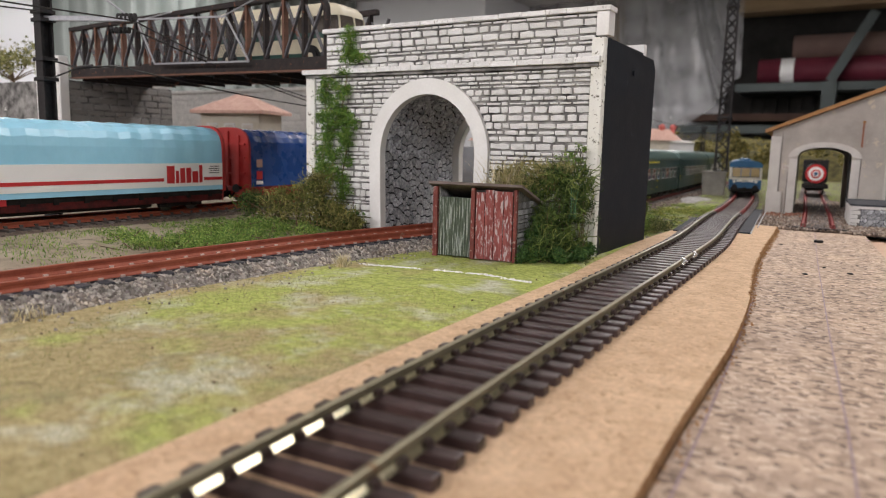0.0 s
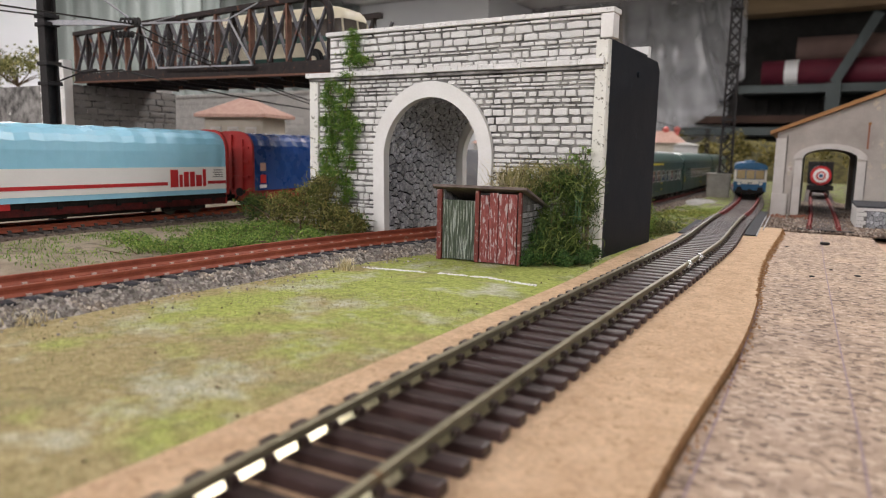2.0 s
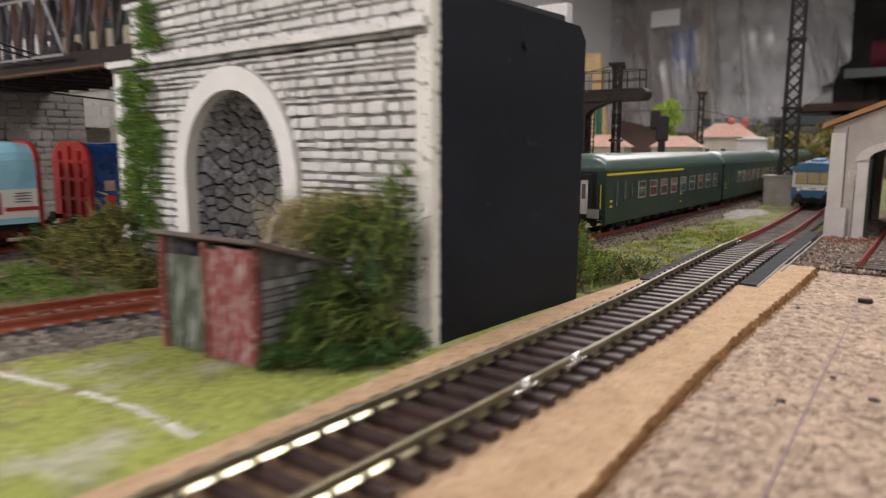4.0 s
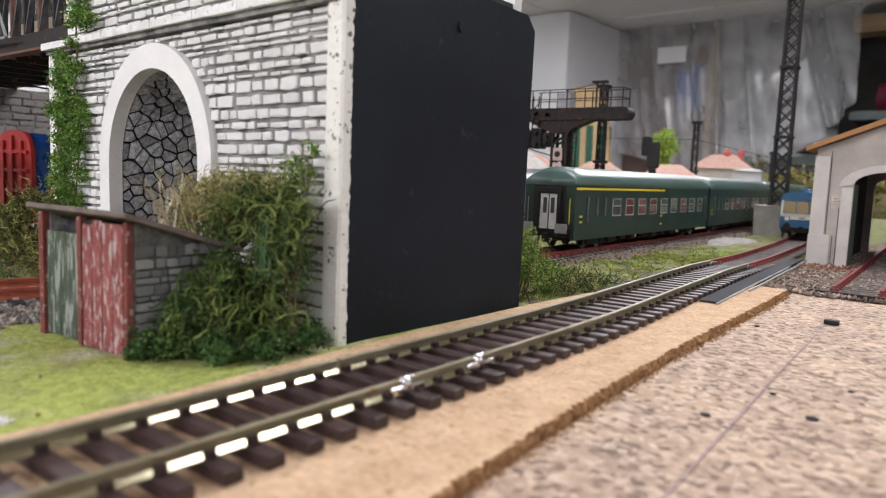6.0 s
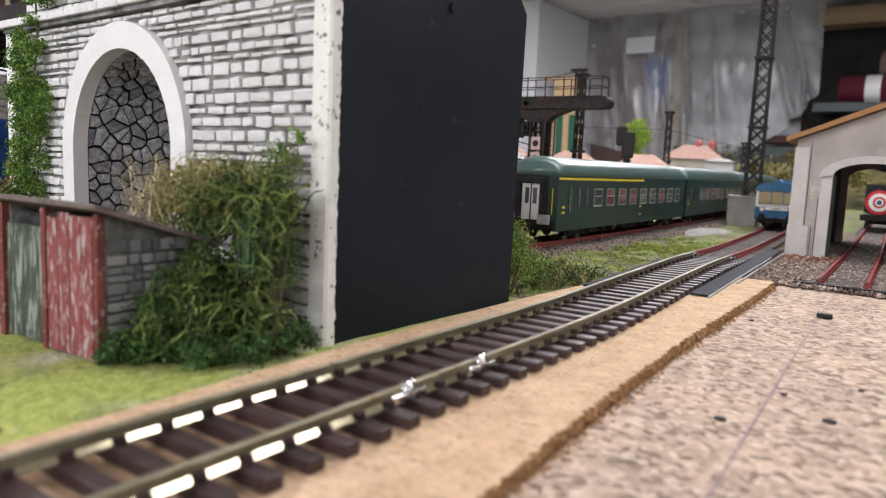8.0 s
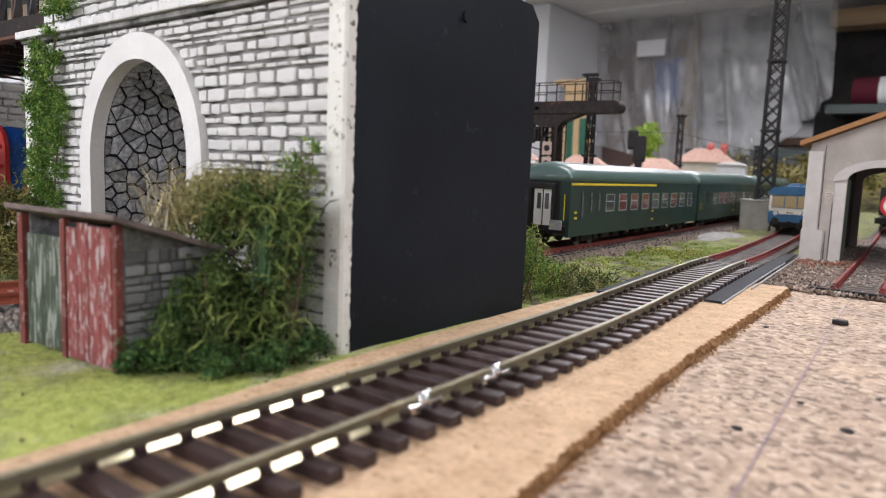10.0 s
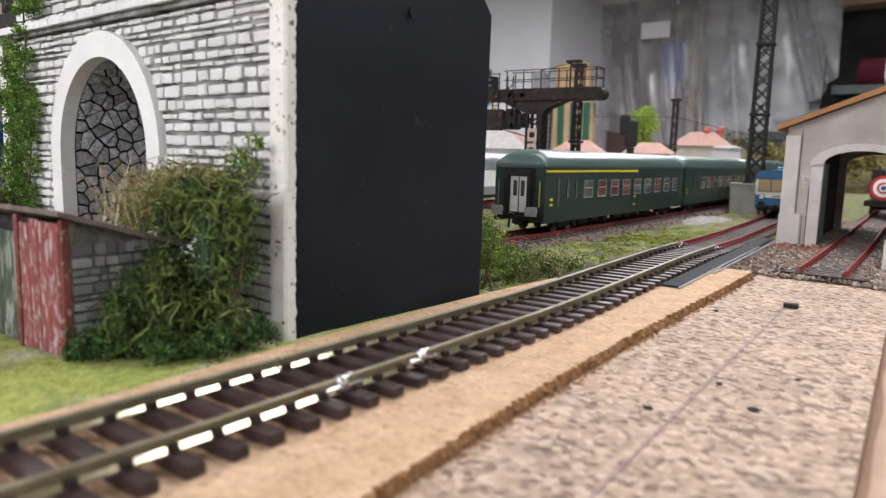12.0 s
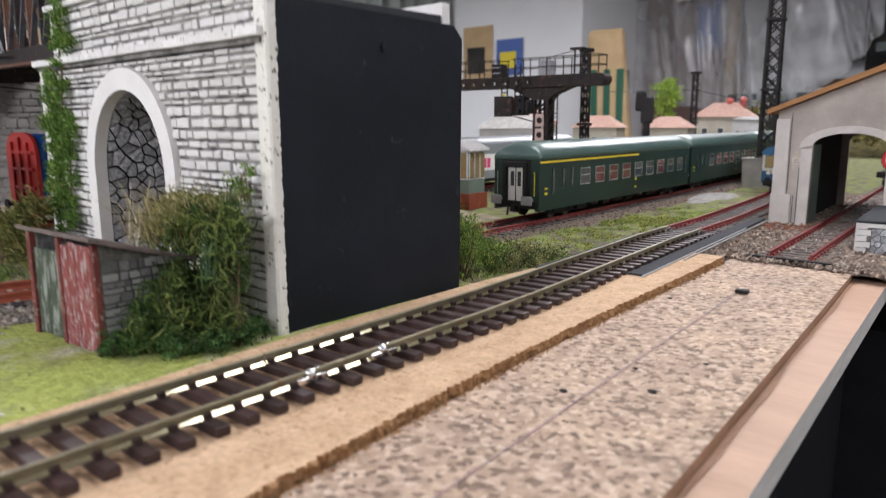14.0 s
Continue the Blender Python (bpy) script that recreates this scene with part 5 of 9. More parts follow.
# ---- hut by the portal ----
def lineside_hut():
    ob = thing("lineside_hut", "small stone hut with peeling red and green front", "hut", pose(-0.139, 0.2590, 0.0022, 0, 0, 5))
    w, d, hf, hb = 0.0195, 0.0255, 0.0312, 0.0234
    bm = bmesh.new()
    loft(bm, [(-w, 0.0), (-w + 0.002, 0.0), (-w + 0.002, 0.0285), (-w, 0.0285)], 0.0004, d)
    for v in bm.verts:
        if v.co.z > 0.01:
            v.co.z = hf - (hf - hb) * v.co.y / d
    part("side_wall", bm, HUT_STONE, ob)
    bm = bmesh.new()
    loft(bm, [(w - 0.002, 0.0), (w - 0.0008, 0.0), (w - 0.0008, 0.0285), (w - 0.002, 0.0285)], 0.0004, d)
    for v in bm.verts:
        if v.co.z > 0.01:
            v.co.z = hf - (hf - hb) * v.co.y / d
    side = part("side_wall", bm, HUT_JOINT, ob, "mossy rubble side wall")
    coursed_wall(side, 0.0005, d - 0.0002, 0.0002, hb + 0.0020, 12, (0.0018, 0.0046), 0.0, 0.0010, stone_variants(HUT_STONE), 21, None, 150, HUT_STONE, 0.0004, Matrix.Translation((w - 0.0006, 0, 0)) @ Matrix.Rotation(radians(90), 4, "Z"))
    part("back_wall", boxed(-w + 0.002, w - 0.002, d - 0.002, d, 0, hb - 0.0005), RUBBLE_JOINT, ob)
    # floor coloured near black for the shade inside the hut
    part("dark_floor", boxed(-w + 0.0021, w - 0.0021, 0.0035, d - 0.0021, 0.0, 0.0005), DARK_INSIDE, ob)
    for x, wd in ((-w + 0.0003, 0.0011), (-0.0012, 0.0009), (w - 0.0014, 0.0007)):
        part("post", boxed(x - wd, x + wd, -0.0014, 0.0003, 0, hf - 0.0005, 0.0002), HUT_FRAME, ob, "brick-red timber post")
    bm = bmesh.new()
    n = 26
    xs = [-w + 0.0014 + (w - 0.0037) * k / n for k in range(n + 1)]
    fr = [[bm.verts.new((x, -0.0003 + 0.00038 * math.cos(k * math.pi), z)) for k, x in enumerate(xs)] for z in (0.0006, 0.0262)]
    bk = [[bm.verts.new((x, 0.0006, z)) for x in xs] for z in (0.0006, 0.0262)]
    for a, b, flip in ((fr[0], fr[1], 0), (bk[1], bk[0], 0), (fr[1], bk[1], 0)):
        for k in range(n):
            bm.faces.new((a[k], a[k + 1], b[k + 1], b[k]))
    bmesh.ops.recalc_face_normals(bm, faces=bm.faces)
    part("panel", bm, PEELING_GREEN, ob, "peeling green corrugated panel")
    door = part("door", boxed(0.0001, w - 0.0024, -0.0006, 0.0004, 0.0006, 0.0298), DARK_INSIDE, ob, "peeling red plank door")
    for k in range(4):
        x = 0.0003 + k * 0.0042
        part("plank", boxed(x, x + 0.0040, -0.0013, -0.0006, 0.0004, 0.0290 + 0.0008 * (k % 2) + 0.0004 * (k % 3), 0.0002), PEELING_RED, door)
    bm = boxed(-w - 0.0022, w + 0.0022, -0.0035, d + 0.002, -0.0006, 0.0006, 0.0002)
    tilt = (hf - hb) / d
    for v in bm.verts:
        v.co.z += hf + 0.0002 - tilt * v.co.y + 0.0003 * noise.noise(Vector((v.co.x * 200, v.co.y * 200, 0)))
    part("roof", bm, ROOF_FELT, ob, "thin weathered sloping roof")
    return ob


lineside_hut()

# ---- plants ----
bush("tangled_bush", "dark green tangled bush against the portal corner", [(-0.1145, 0.2915, 0.020, 0.0105, 0.0095, 0.019), (-0.1032, 0.2900, 0.021, 0.0046, 0.006, 0.016), (-0.1045, 0.2910, 0.036, 0.0050, 0.005, 0.008), (-0.127, 0.2885, 0.017, 0.0105, 0.0100, 0.016), (-0.121, 0.284, 0.009, 0.012, 0.010, 0.008), (-0.1085, 0.289, 0.008, 0.006, 0.008, 0.008), (-0.1095, 0.2925, 0.034, 0.0050, 0.006, 0.009), (-0.1175, 0.290, 0.039, 0.0065, 0.006, 0.005), (-0.1265, 0.288, 0.031, 0.007, 0.007, 0.007), (-0.1125, 0.2800, 0.014, 0.0075, 0.008, 0.0125), (-0.1150, 0.2720, 0.008, 0.0070, 0.008, 0.0075), (-0.1165, 0.2790, 0.019, 0.0050, 0.006, 0.0070)], BUSH_DARK, 31000, 0.00062, 31, LICHEN, 430, 0.0115, 0.00028, bend=0.55, front=(0.45, -0.85, 0.25), per_tuft=120, puff=(1.8, 3.4))
bush("olive_shrub", "olive shrub above the tangled bush on the wall", [(-0.128, 0.2915, 0.0385, 0.013, 0.008, 0.007), (-0.1165, 0.2935, 0.0400, 0.010, 0.007, 0.005), (-0.141, 0.2910, 0.036, 0.010, 0.007, 0.0075), (-0.133, 0.2865, 0.031, 0.011, 0.006, 0.008)], BUSH_OLIVE, 6000, 0.0006, 32, STRAW_MOSS, 330, 0.009, 0.00016, bend=0.6, front=(0.2, -0.7, 0.6), per_tuft=70, puff=(1.4, 2.6))
bush("wall_shrub", "little green shrub rooted in the portal wall", [(-0.1115, 0.2995, 0.0465, 0.0050, 0.0035, 0.0050), (-0.1165, 0.3005, 0.0450, 0.0040, 0.003, 0.0032), (-0.1085, 0.3000, 0.0500, 0.0032, 0.003, 0.0034)], MOSS_GREEN, 620, 0.0007, 33)
bush("creeping_cover", "dark green creeping plants at the foot of the bush", [(-0.1160, 0.2690, 0.0050, 0.0075, 0.006, 0.0042), (-0.1075, 0.2740, 0.0048, 0.0070, 0.007, 0.0038), (-0.1020, 0.2850, 0.0045, 0.0045, 0.008, 0.0040), (-0.1010, 0.2950, 0.0050, 0.0030, 0.006, 0.0050), (-0.1180, 0.2630, 0.0055, 0.0030, 0.0055, 0.0045), (-0.1180, 0.2710, 0.0120, 0.0030, 0.0060, 0.0085)], BUSH_GREEN, 8000, 0.00070, 34, category="plants", per_tuft=60, puff=(1.2, 2.4))
bush("olive_bush", "olive and brown bush beside the tunnel mouth", [(-0.2585, 0.283, 0.0185, 0.0150, 0.0095, 0.0125), (-0.2745, 0.280, 0.0145, 0.0135, 0.010, 0.0105), (-0.2430, 0.2875, 0.0125, 0.0115, 0.008, 0.0095), (-0.2330, 0.2900, 0.0085, 0.0075, 0.007, 0.0065), (-0.2550, 0.2900, 0.0290, 0.0090, 0.006, 0.0070)], OLIVE_BROWN, 9500, 0.00075, 35, BROWN_STRAND, 620, 0.010, 0.00026, bend=0.6, front=(0.2, -0.8, 0.5), per_tuft=90, puff=(1.5, 3.0))
bush("dark_shrub", "dark green shrub beside the tracks", [(-0.2965, 0.281, 0.0155, 0.0105, 0.010, 0.0085)], BUSH_DARK, 2000, 0.0009, 36, LICHEN, 60, 0.007, 0.00024)
bush("green_undergrowth", "green undergrowth below the ivy", [(-0.252, 0.293, 0.013, 0.013, 0.007, 0.012), (-0.2335, 0.2915, 0.0095, 0.0085, 0.006, 0.0075)], BUSH_GREEN, 1400, 0.0013, 37)
_rnd = random.Random(71)
bush("mossy_cover", "low mossy green cover between two tracks", [(-0.232 - 0.058 * _rnd.random(), 0.178 + 0.090 * _rnd.random(), 0.0055, 0.007 + 0.008 * _rnd.random(), 0.008 + 0.007 * _rnd.random(), 0.0042) for _ in range(44)], MOSS_GREEN, 44000, 0.00062, 38, category="plants", per_tuft=80, puff=(1.6, 3.2))
bush("verge_bush", "round mossy green bush behind the black board", [(-0.1110, 0.3990, 0.0145, 0.0085, 0.010, 0.0135), (-0.1160, 0.4050, 0.0180, 0.0085, 0.009, 0.0110), (-0.122, 0.413, 0.0125, 0.010, 0.011, 0.0110), (-0.1135, 0.421, 0.008, 0.0085, 0.010, 0.007)], MOSS_GREEN, 17000, 0.00060, 39, YELLOW_MOSS, 420, 0.004, 0.00016, group="verge bushes", per_tuft=90, puff=(1.6, 3.0))
bush("verge_bush", "low dark olive bushes on the grassy verge", [(-0.1085, 0.424, 0.0050, 0.0060, 0.010, 0.0045), (-0.1140, 0.436, 0.0055, 0.008, 0.012, 0.0050), (-0.1060, 0.441, 0.0036, 0.0055, 0.010, 0.0030), (-0.122, 0.452, 0.0046, 0.009, 0.012, 0.0042), (-0.1090, 0.458, 0.0030, 0.006, 0.010, 0.0024)], BUSH_OLIVE, 8500, 0.0006, 40, BUSH_DARK, 420, 0.0045, 0.0002, group="verge bushes", per_tuft=70, puff=(1.4, 2.6))
bush("verge_bush", "sparse low yellow-green moss along the passenger line", [(-0.106 - 0.044 * _rnd.random(), 0.45 + 0.18 * _rnd.random(), 0.0016, 0.006 * _rnd.uniform(0.4, 1.3), 0.010 * _rnd.uniform(0.4, 1.3), 0.0013) for _ in range(64)], YELLOW_MOSS, 15000, 0.0007, 41, group="verge bushes", category="plants", per_tuft=60, puff=(1.0, 2.2))


def ivy():
    """Ivy that climbs the left of the portal and over its parapet."""
    ob = thing("climbing_ivy", "bright green ivy climbing the portal wall", "ivy", Matrix.Translation((-0.26, FACE - 0.003, 0.02)))
    stems = [[(-0.262, 0.016), (-0.264, 0.03), (-0.2625, 0.045), (-0.259, 0.06), (-0.2615, 0.075), (-0.257, 0.0885)], [(-0.2595, 0.05), (-0.251, 0.062), (-0.248, 0.074), (-0.2455, 0.086), (-0.2465, 0.096), (-0.2425, 0.104), (-0.2445, 0.1115)], [(-0.2435, 0.095), (-0.2385, 0.099), (-0.2355, 0.0965)], [(-0.2615, 0.03), (-0.2565, 0.037), (-0.254, 0.046)], [(-0.2480, 0.020), (-0.2485, 0.034), (-0.2455, 0.047), (-0.2450, 0.060), (-0.2485, 0.070)]]
    rnd = random.Random(51)
    bm = bmesh.new()
    clumps = []
    for s in stems:
        tube(bm, [(x + 0.26, -0.0006, z - 0.02) for x, z in s], 0.0004, 5, 0, 0.6)
        for (xa, za), (xb, zb) in zip(s, s[1:]):
            for k in range(3):
                t = (k + rnd.random()) / 3
                fat = 0.0064 if za < 0.075 else 0.0048
                clumps.append((xa + (xb - xa) * t + 0.26 + rnd.gauss(0, 0.0022), rnd.uniform(-0.0026, 0.0002), za + (zb - za) * t - 0.02, fat * rnd.uniform(0.35, 1.0), 0.0028, fat * rnd.uniform(0.4, 0.9)))
    part("stem", bm, TWIG, ob)
    v, f = leaf_cloud(clumps, 25000, 0.00068, 52, 70, (1.3, 2.6))
    from_lists("foliage", v, f, IVY, ob)


ivy()
_rnd = random.Random(61)
_o = thing("dry_grass_tuft", "tall dry straw tuft in front of the tunnel", "grass tuft", Matrix.Translation((-0.1400, 0.2835, 0.027)))
_v, _f = blades([(_rnd.gauss(0.002, 0.0045), _rnd.gauss(0, 0.003), _rnd.uniform(0, 0.005)) for _ in range(150)], 0.0145, 62, 1.3, 0.00015)
from_lists("straw", _v, _f, STRAW, _o)
_o = thing("reed_tuft", "upright blue-green blades growing in the tangled bush", "plant", Matrix.Translation((-0.1055, 0.2835, 0.019)))
_v, _f = blades([(_rnd.gauss(0, 0.0011), _rnd.gauss(0, 0.0008), _rnd.uniform(0, 0.003)) for _ in range(9)], 0.0135, 68, 0.25, 0.00026)
from_lists("foliage", _v, _f, TEAL_BLADE, _o)
_o = thing("dry_grass_tuft", "small pale straw tuft beside the ballast", "grass tuft", Matrix.Translation((-0.171, 0.208, 0.0020)))
_v, _f = blades([(_rnd.gauss(0, 0.0012), _rnd.gauss(0, 0.0012), 0) for _ in range(160)], 0.0042, 63, 0.8, 0.00015)
from_lists("straw", _v, _f, STRAW, _o)
_o = thing("dry_grass_tuft", "pale straw tuft at the near foot of the ballast", "grass tuft", Matrix.Translation((-0.183, 0.092, 0.0020)))
_v, _f = blades([(_rnd.gauss(0, 0.003), _rnd.gauss(0, 0.003), 0) for _ in range(110)], 0.0032, 64, 0.9, 0.00012)
from_lists("straw", _v, _f, STRAW, _o)
_spots = []
while len(_spots) < 11000:
    _x, _y = -0.18 + 0.10 * _rnd.random(), 0.03 + 0.265 * _rnd.random()
    if _x < spline(BOARD_L, _y) - 0.001 and noise.noise(Vector((_x * 16, _y * 16, 4))) + 0.3 * noise.noise(Vector((_x * 60, _y * 60, 4))) > -0.15 * _rnd.random():
        _spots.append((_x, _y, ground_z(_x, _y) - 0.0002))
_v, _f = blades(_spots, 0.0008, 65, 1.6, 0.00010)
tagged(from_lists("scatter_grass", _v, _f, BLADE), "short lime and straw scatter grass fibres", "grass", kind="stuff")
_spots = []
while len(_spots) < 10000:
    _x, _y = -0.100 - 0.062 * _rnd.random(), 0.40 + 0.30 * _rnd.random()
    if noise.noise(Vector((_x * 55, _y * 40, 6))) + 0.4 * noise.noise(Vector((_x * 160, _y * 160, 6))) > 0.05 and _x < spline(TRACK, _y) - 0.0185:
        _spots.append((_x, _y, 0.0014))
_v, _f = blades(_spots, 0.0013, 66, 1.1, 0.00018)
tagged(from_lists("verge_grass", _v, _f, BLADE_GREEN), "short green grass fibres on the verge", "grass", kind="stuff")
_spots = []
while len(_spots) < 6500:
    _x, _y = -0.325 + 0.10 * _rnd.random(), 0.30 - 0.22 * _rnd.random() ** 1.9
    if abs(_x - spline(FREIGHT, _y)) > 0.026 and abs(_x - spline(TUNNEL, _y)) > 0.022 and noise.noise(Vector((_x * 30, _y * 30, 2))) > -0.1:
        _spots.append((_x, _y, ground_z(_x, _y) - 0.0002))
_v, _f = blades(_spots, 0.0015, 67, 1.1, 0.00018)
tagged(from_lists("bank_grass", _v, _f, MOSS_GREEN), "rough green grass between two tracks", "grass", kind="stuff")
# broken white plaster line across the grass
_spots = []
while len(_spots) < 620:
    _t = _rnd.random()
    if noise.noise(Vector((_t * 9, 8, 0))) + 0.5 * noise.noise(Vector((_t * 40, 8, 0))) < -0.3 * _rnd.random() - 0.1:
        continue
    _x, _y = -0.169 + 0.071 * _t, 0.2165 + 0.0115 * _t - 0.0035 * (_t * 2 - 1) ** 2 + 0.0032 + 0.0014 * noise.noise(Vector((_t * 30, 0, 0)))
    _y += _rnd.gauss(0, 0.00045 + 0.0005 * abs(noise.noise(Vector((_t * 14, 3, 0)))))
    _spots.append((_x, _y, ground_z(_x, _y) + 0.0001))
_v, _f = pebbles(_spots, 0.00038, 70)
tagged(from_lists("plaster_line", _v, _f, WHITE_STONE), "broken white plaster line across the grass", "plaster", kind="stuff")
# a spill of white plaster between the passenger line and the siding
_v, _f = [], []
for _j in range(9):
    for _k in range(25):
        _a, _r = 2 * math.pi * _k / 24, _j / 8
        _w = _r * (1 + 0.22 * noise.noise(Vector((math.cos(_a) * 1.7, math.sin(_a) * 1.7, 3))))
        _x, _y = -0.1610 + 0.0165 * _w * math.cos(_a), 0.783 + 0.048 * _w * math.sin(_a)
        _v.append((_x, _y, 0.0006 + 0.0034 * (1 - _r * _r) + 0.0006 * noise.noise(Vector((_x * 300, _y * 300, 0)))))
        if _j and _k:
            _n = len(_v)
            _f.append((_n - 27, _n - 26, _n - 1, _n - 2))
tagged(from_lists("plaster_patch", _v, _f, GREY_PLASTER, smooth=True), "greyish white plaster spill beside the siding", "plaster", kind="structure")
# small stones strayed from the ballast, and dark bits in the grass
_spots = []
for _ in range(110):
    _y = 0.03 + 0.265 * _rnd.random()
    _x = spline(TUNNEL, _y) + 0.0255 + abs(_rnd.gauss(0, 0.006))
    _spots.append((_x, _y, ground_z(_x, _y) + 0.0002))
_v, _f = pebbles(_spots, 0.0005, 72)
tagged(from_lists("stray_stones", _v, _f, STONE_BALLAST), "small stones strayed from the ballast onto the grass", "stones", kind="stuff")
_spots = []
for _ in range(40):
    _x, _y = -0.175 + 0.09 * _rnd.random(), 0.05 + 0.23 * _rnd.random()
    if _x < spline(BOARD_L, _y) - 0.002:
        _spots.append((_x, _y, ground_z(_x, _y) + 0.0002))
_v, _f = pebbles(_spots, 0.0004, 73)
tagged(from_lists("grass_debris", _v, _f, TWIG), "dark brown bits lying in the grass", "debris", kind="stuff")
# crumbs and specks
_spots = []
for _ in range(900):
    _y = 0.05 + 0.46 * _rnd.random()
    if _y > 0.245 or _rnd.random() < 0.25:
        _spots.append((spline(BOARD_R, _y) + 0.0004 + abs(_rnd.gauss(0, 0.0009)), _y, 0.0001))
_v, _f = pebbles(_spots, 0.00042, 74)
tagged(from_lists("fibre_crumbs", _v, _f, FIBRE_EDGE), "tan crumbs fallen from the torn underlay edge", "crumbs", kind="stuff")
_spots = [(-0.072 + 0.098 * _rnd.random(), 0.520 + 0.36 * _rnd.random(), 0.0009) for _ in range(12500)]
_v, _f = pebbles([s for s in _spots if abs(s[0] - spline(SHEDLINE, s[1])) > 0.006 or _rnd.random() < 0.3], 0.0011, 77)
tagged(from_lists("yard_gravel", _v, _f, leafy("brown_gravel", [(0.0, (0.10, 0.07, 0.055)), (0.4, (0.22, 0.165, 0.135)), (0.75, (0.33, 0.27, 0.225)), (1.0, (0.50, 0.43, 0.37))], 0.95)), "loose brown gravel in the yard", "gravel", kind="stuff")
_spots = [(-0.072 + 0.03 * _rnd.random(), 0.61 + 0.042 * _rnd.random() ** 0.5, 0.0012 + 0.002 * _rnd.random()) for _ in range(80)]
_v, _f = pebbles(_spots, 0.0010, 78)
tagged(from_lists("red_rubble", _v, _f, RUST_STAIN), "crushed brick-red rubble at the shed corner", "rubble", kind="stuff")
for _x, _y, _s in ((-0.020, 0.456, 0.0024), (-0.0165, 0.326, 0.0012), (-0.0002, 0.340, 0.0013), (-0.011, 0.352, 0.0008), (-0.037, 0.43, 0.0009), (0.0015, 0.368, 0.0007)):
    _bm = bmesh.new()
    if _s > 0.002:
        box(_bm, -0.0024, 0.0024, -0.0016, 0.0016, 0, 0.0014, 0, 0.0003)
    else:
        bmesh.ops.create_icosphere(_bm, subdivisions=2, radius=_s, matrix=Matrix.Diagonal((1, 0.8, 0.35, 1)))
        for _q in _bm.verts:
            _q.co *= 1 + 0.35 * noise.noise(_q.co * 900)
    _o = part("crumb", _bm, BLACK_STEEL)
    _o.matrix_basis = pose(_x, _y, 0.0002, 0, 0, 10)
    tagged(_o, "dark crumb lying on the cork" if _s < 0.002 else "small black plastic chip lying on the cork", "debris", "crumbs on the cork")


# ---- rolling stock ----
def on_line(path, y, z):
    d = spline(path, y + 0.01) - spline(path, y - 0.01)
    return pose(spline(path, y), y, z, 0, 0, -math.degrees(math.atan2(d, 0.02)))


def bogie(ob, y, label=""):
    bm = bmesh.new()
    for s in (-1, 1):
        box(bm, s * 0.0115 - 0.0012, s * 0.0115 + 0.0012, y - 0.015, y + 0.015, 0.0025, 0.0078, 0, 0.0005)
        for k in (-0.009, 0.009):
            box(bm, s * 0.0125 - 0.0012, s * 0.0125 + 0.0012, y + k - 0.0022, y + k + 0.0022, 0.003, 0.0078, 0, 0.0004)
    box(bm, -0.0115, 0.0115, y - 0.002, y + 0.002, 0.005, 0.0085)
    b = part("bogie", bm, UNDERFRAME, ob, label)
    for k in (-0.009, 0.009):
        bm = bmesh.new()
        tube(bm, [(-0.0095, y + k, 0.0052), (0.0095, y + k, 0.0052)], 0.0011, 8)
        for s in (-1, 1):
            disc(bm, (s * 0.0095 - 0.0009, y + k, 0.0052), 0.0052, 0.0018, "x", 20)
        part("wheelset", bm, WHEEL_STEEL, b, "steel wheelset")


def buffers(ob, y, z, out, gauge=0.0105, r=0.0027):
    for s in (-1, 1):
        bm = bmesh.new()
        d = -1 if out < 0 else 1
        tube(bm, [(s * gauge, y, z), (s * gauge, y + d * 0.0045, z)], 0.0012, 10)
        tube(bm, [(s * gauge, y + d * 0.0045, z), (s * gauge, y + d * 0.0055, z)], r, 16)
        part("buffer", bm, BLACK_STEEL, ob)


def arc_profile(half, foot, shoulder, top, n=14, power=0.62):
    """Outline of a vehicle with upright sides and a rounded roof."""
    pts = [(-half, foot), (half, foot), (half, shoulder)]
    for k in range(1, n):
        a = math.pi * k / n
        c = math.cos(a)
        pts.append((half * math.copysign(abs(c) ** power, c), shoulder + (top - shoulder) * math.sin(a) ** 0.9))
    pts.append((-half, shoulder))
    return pts


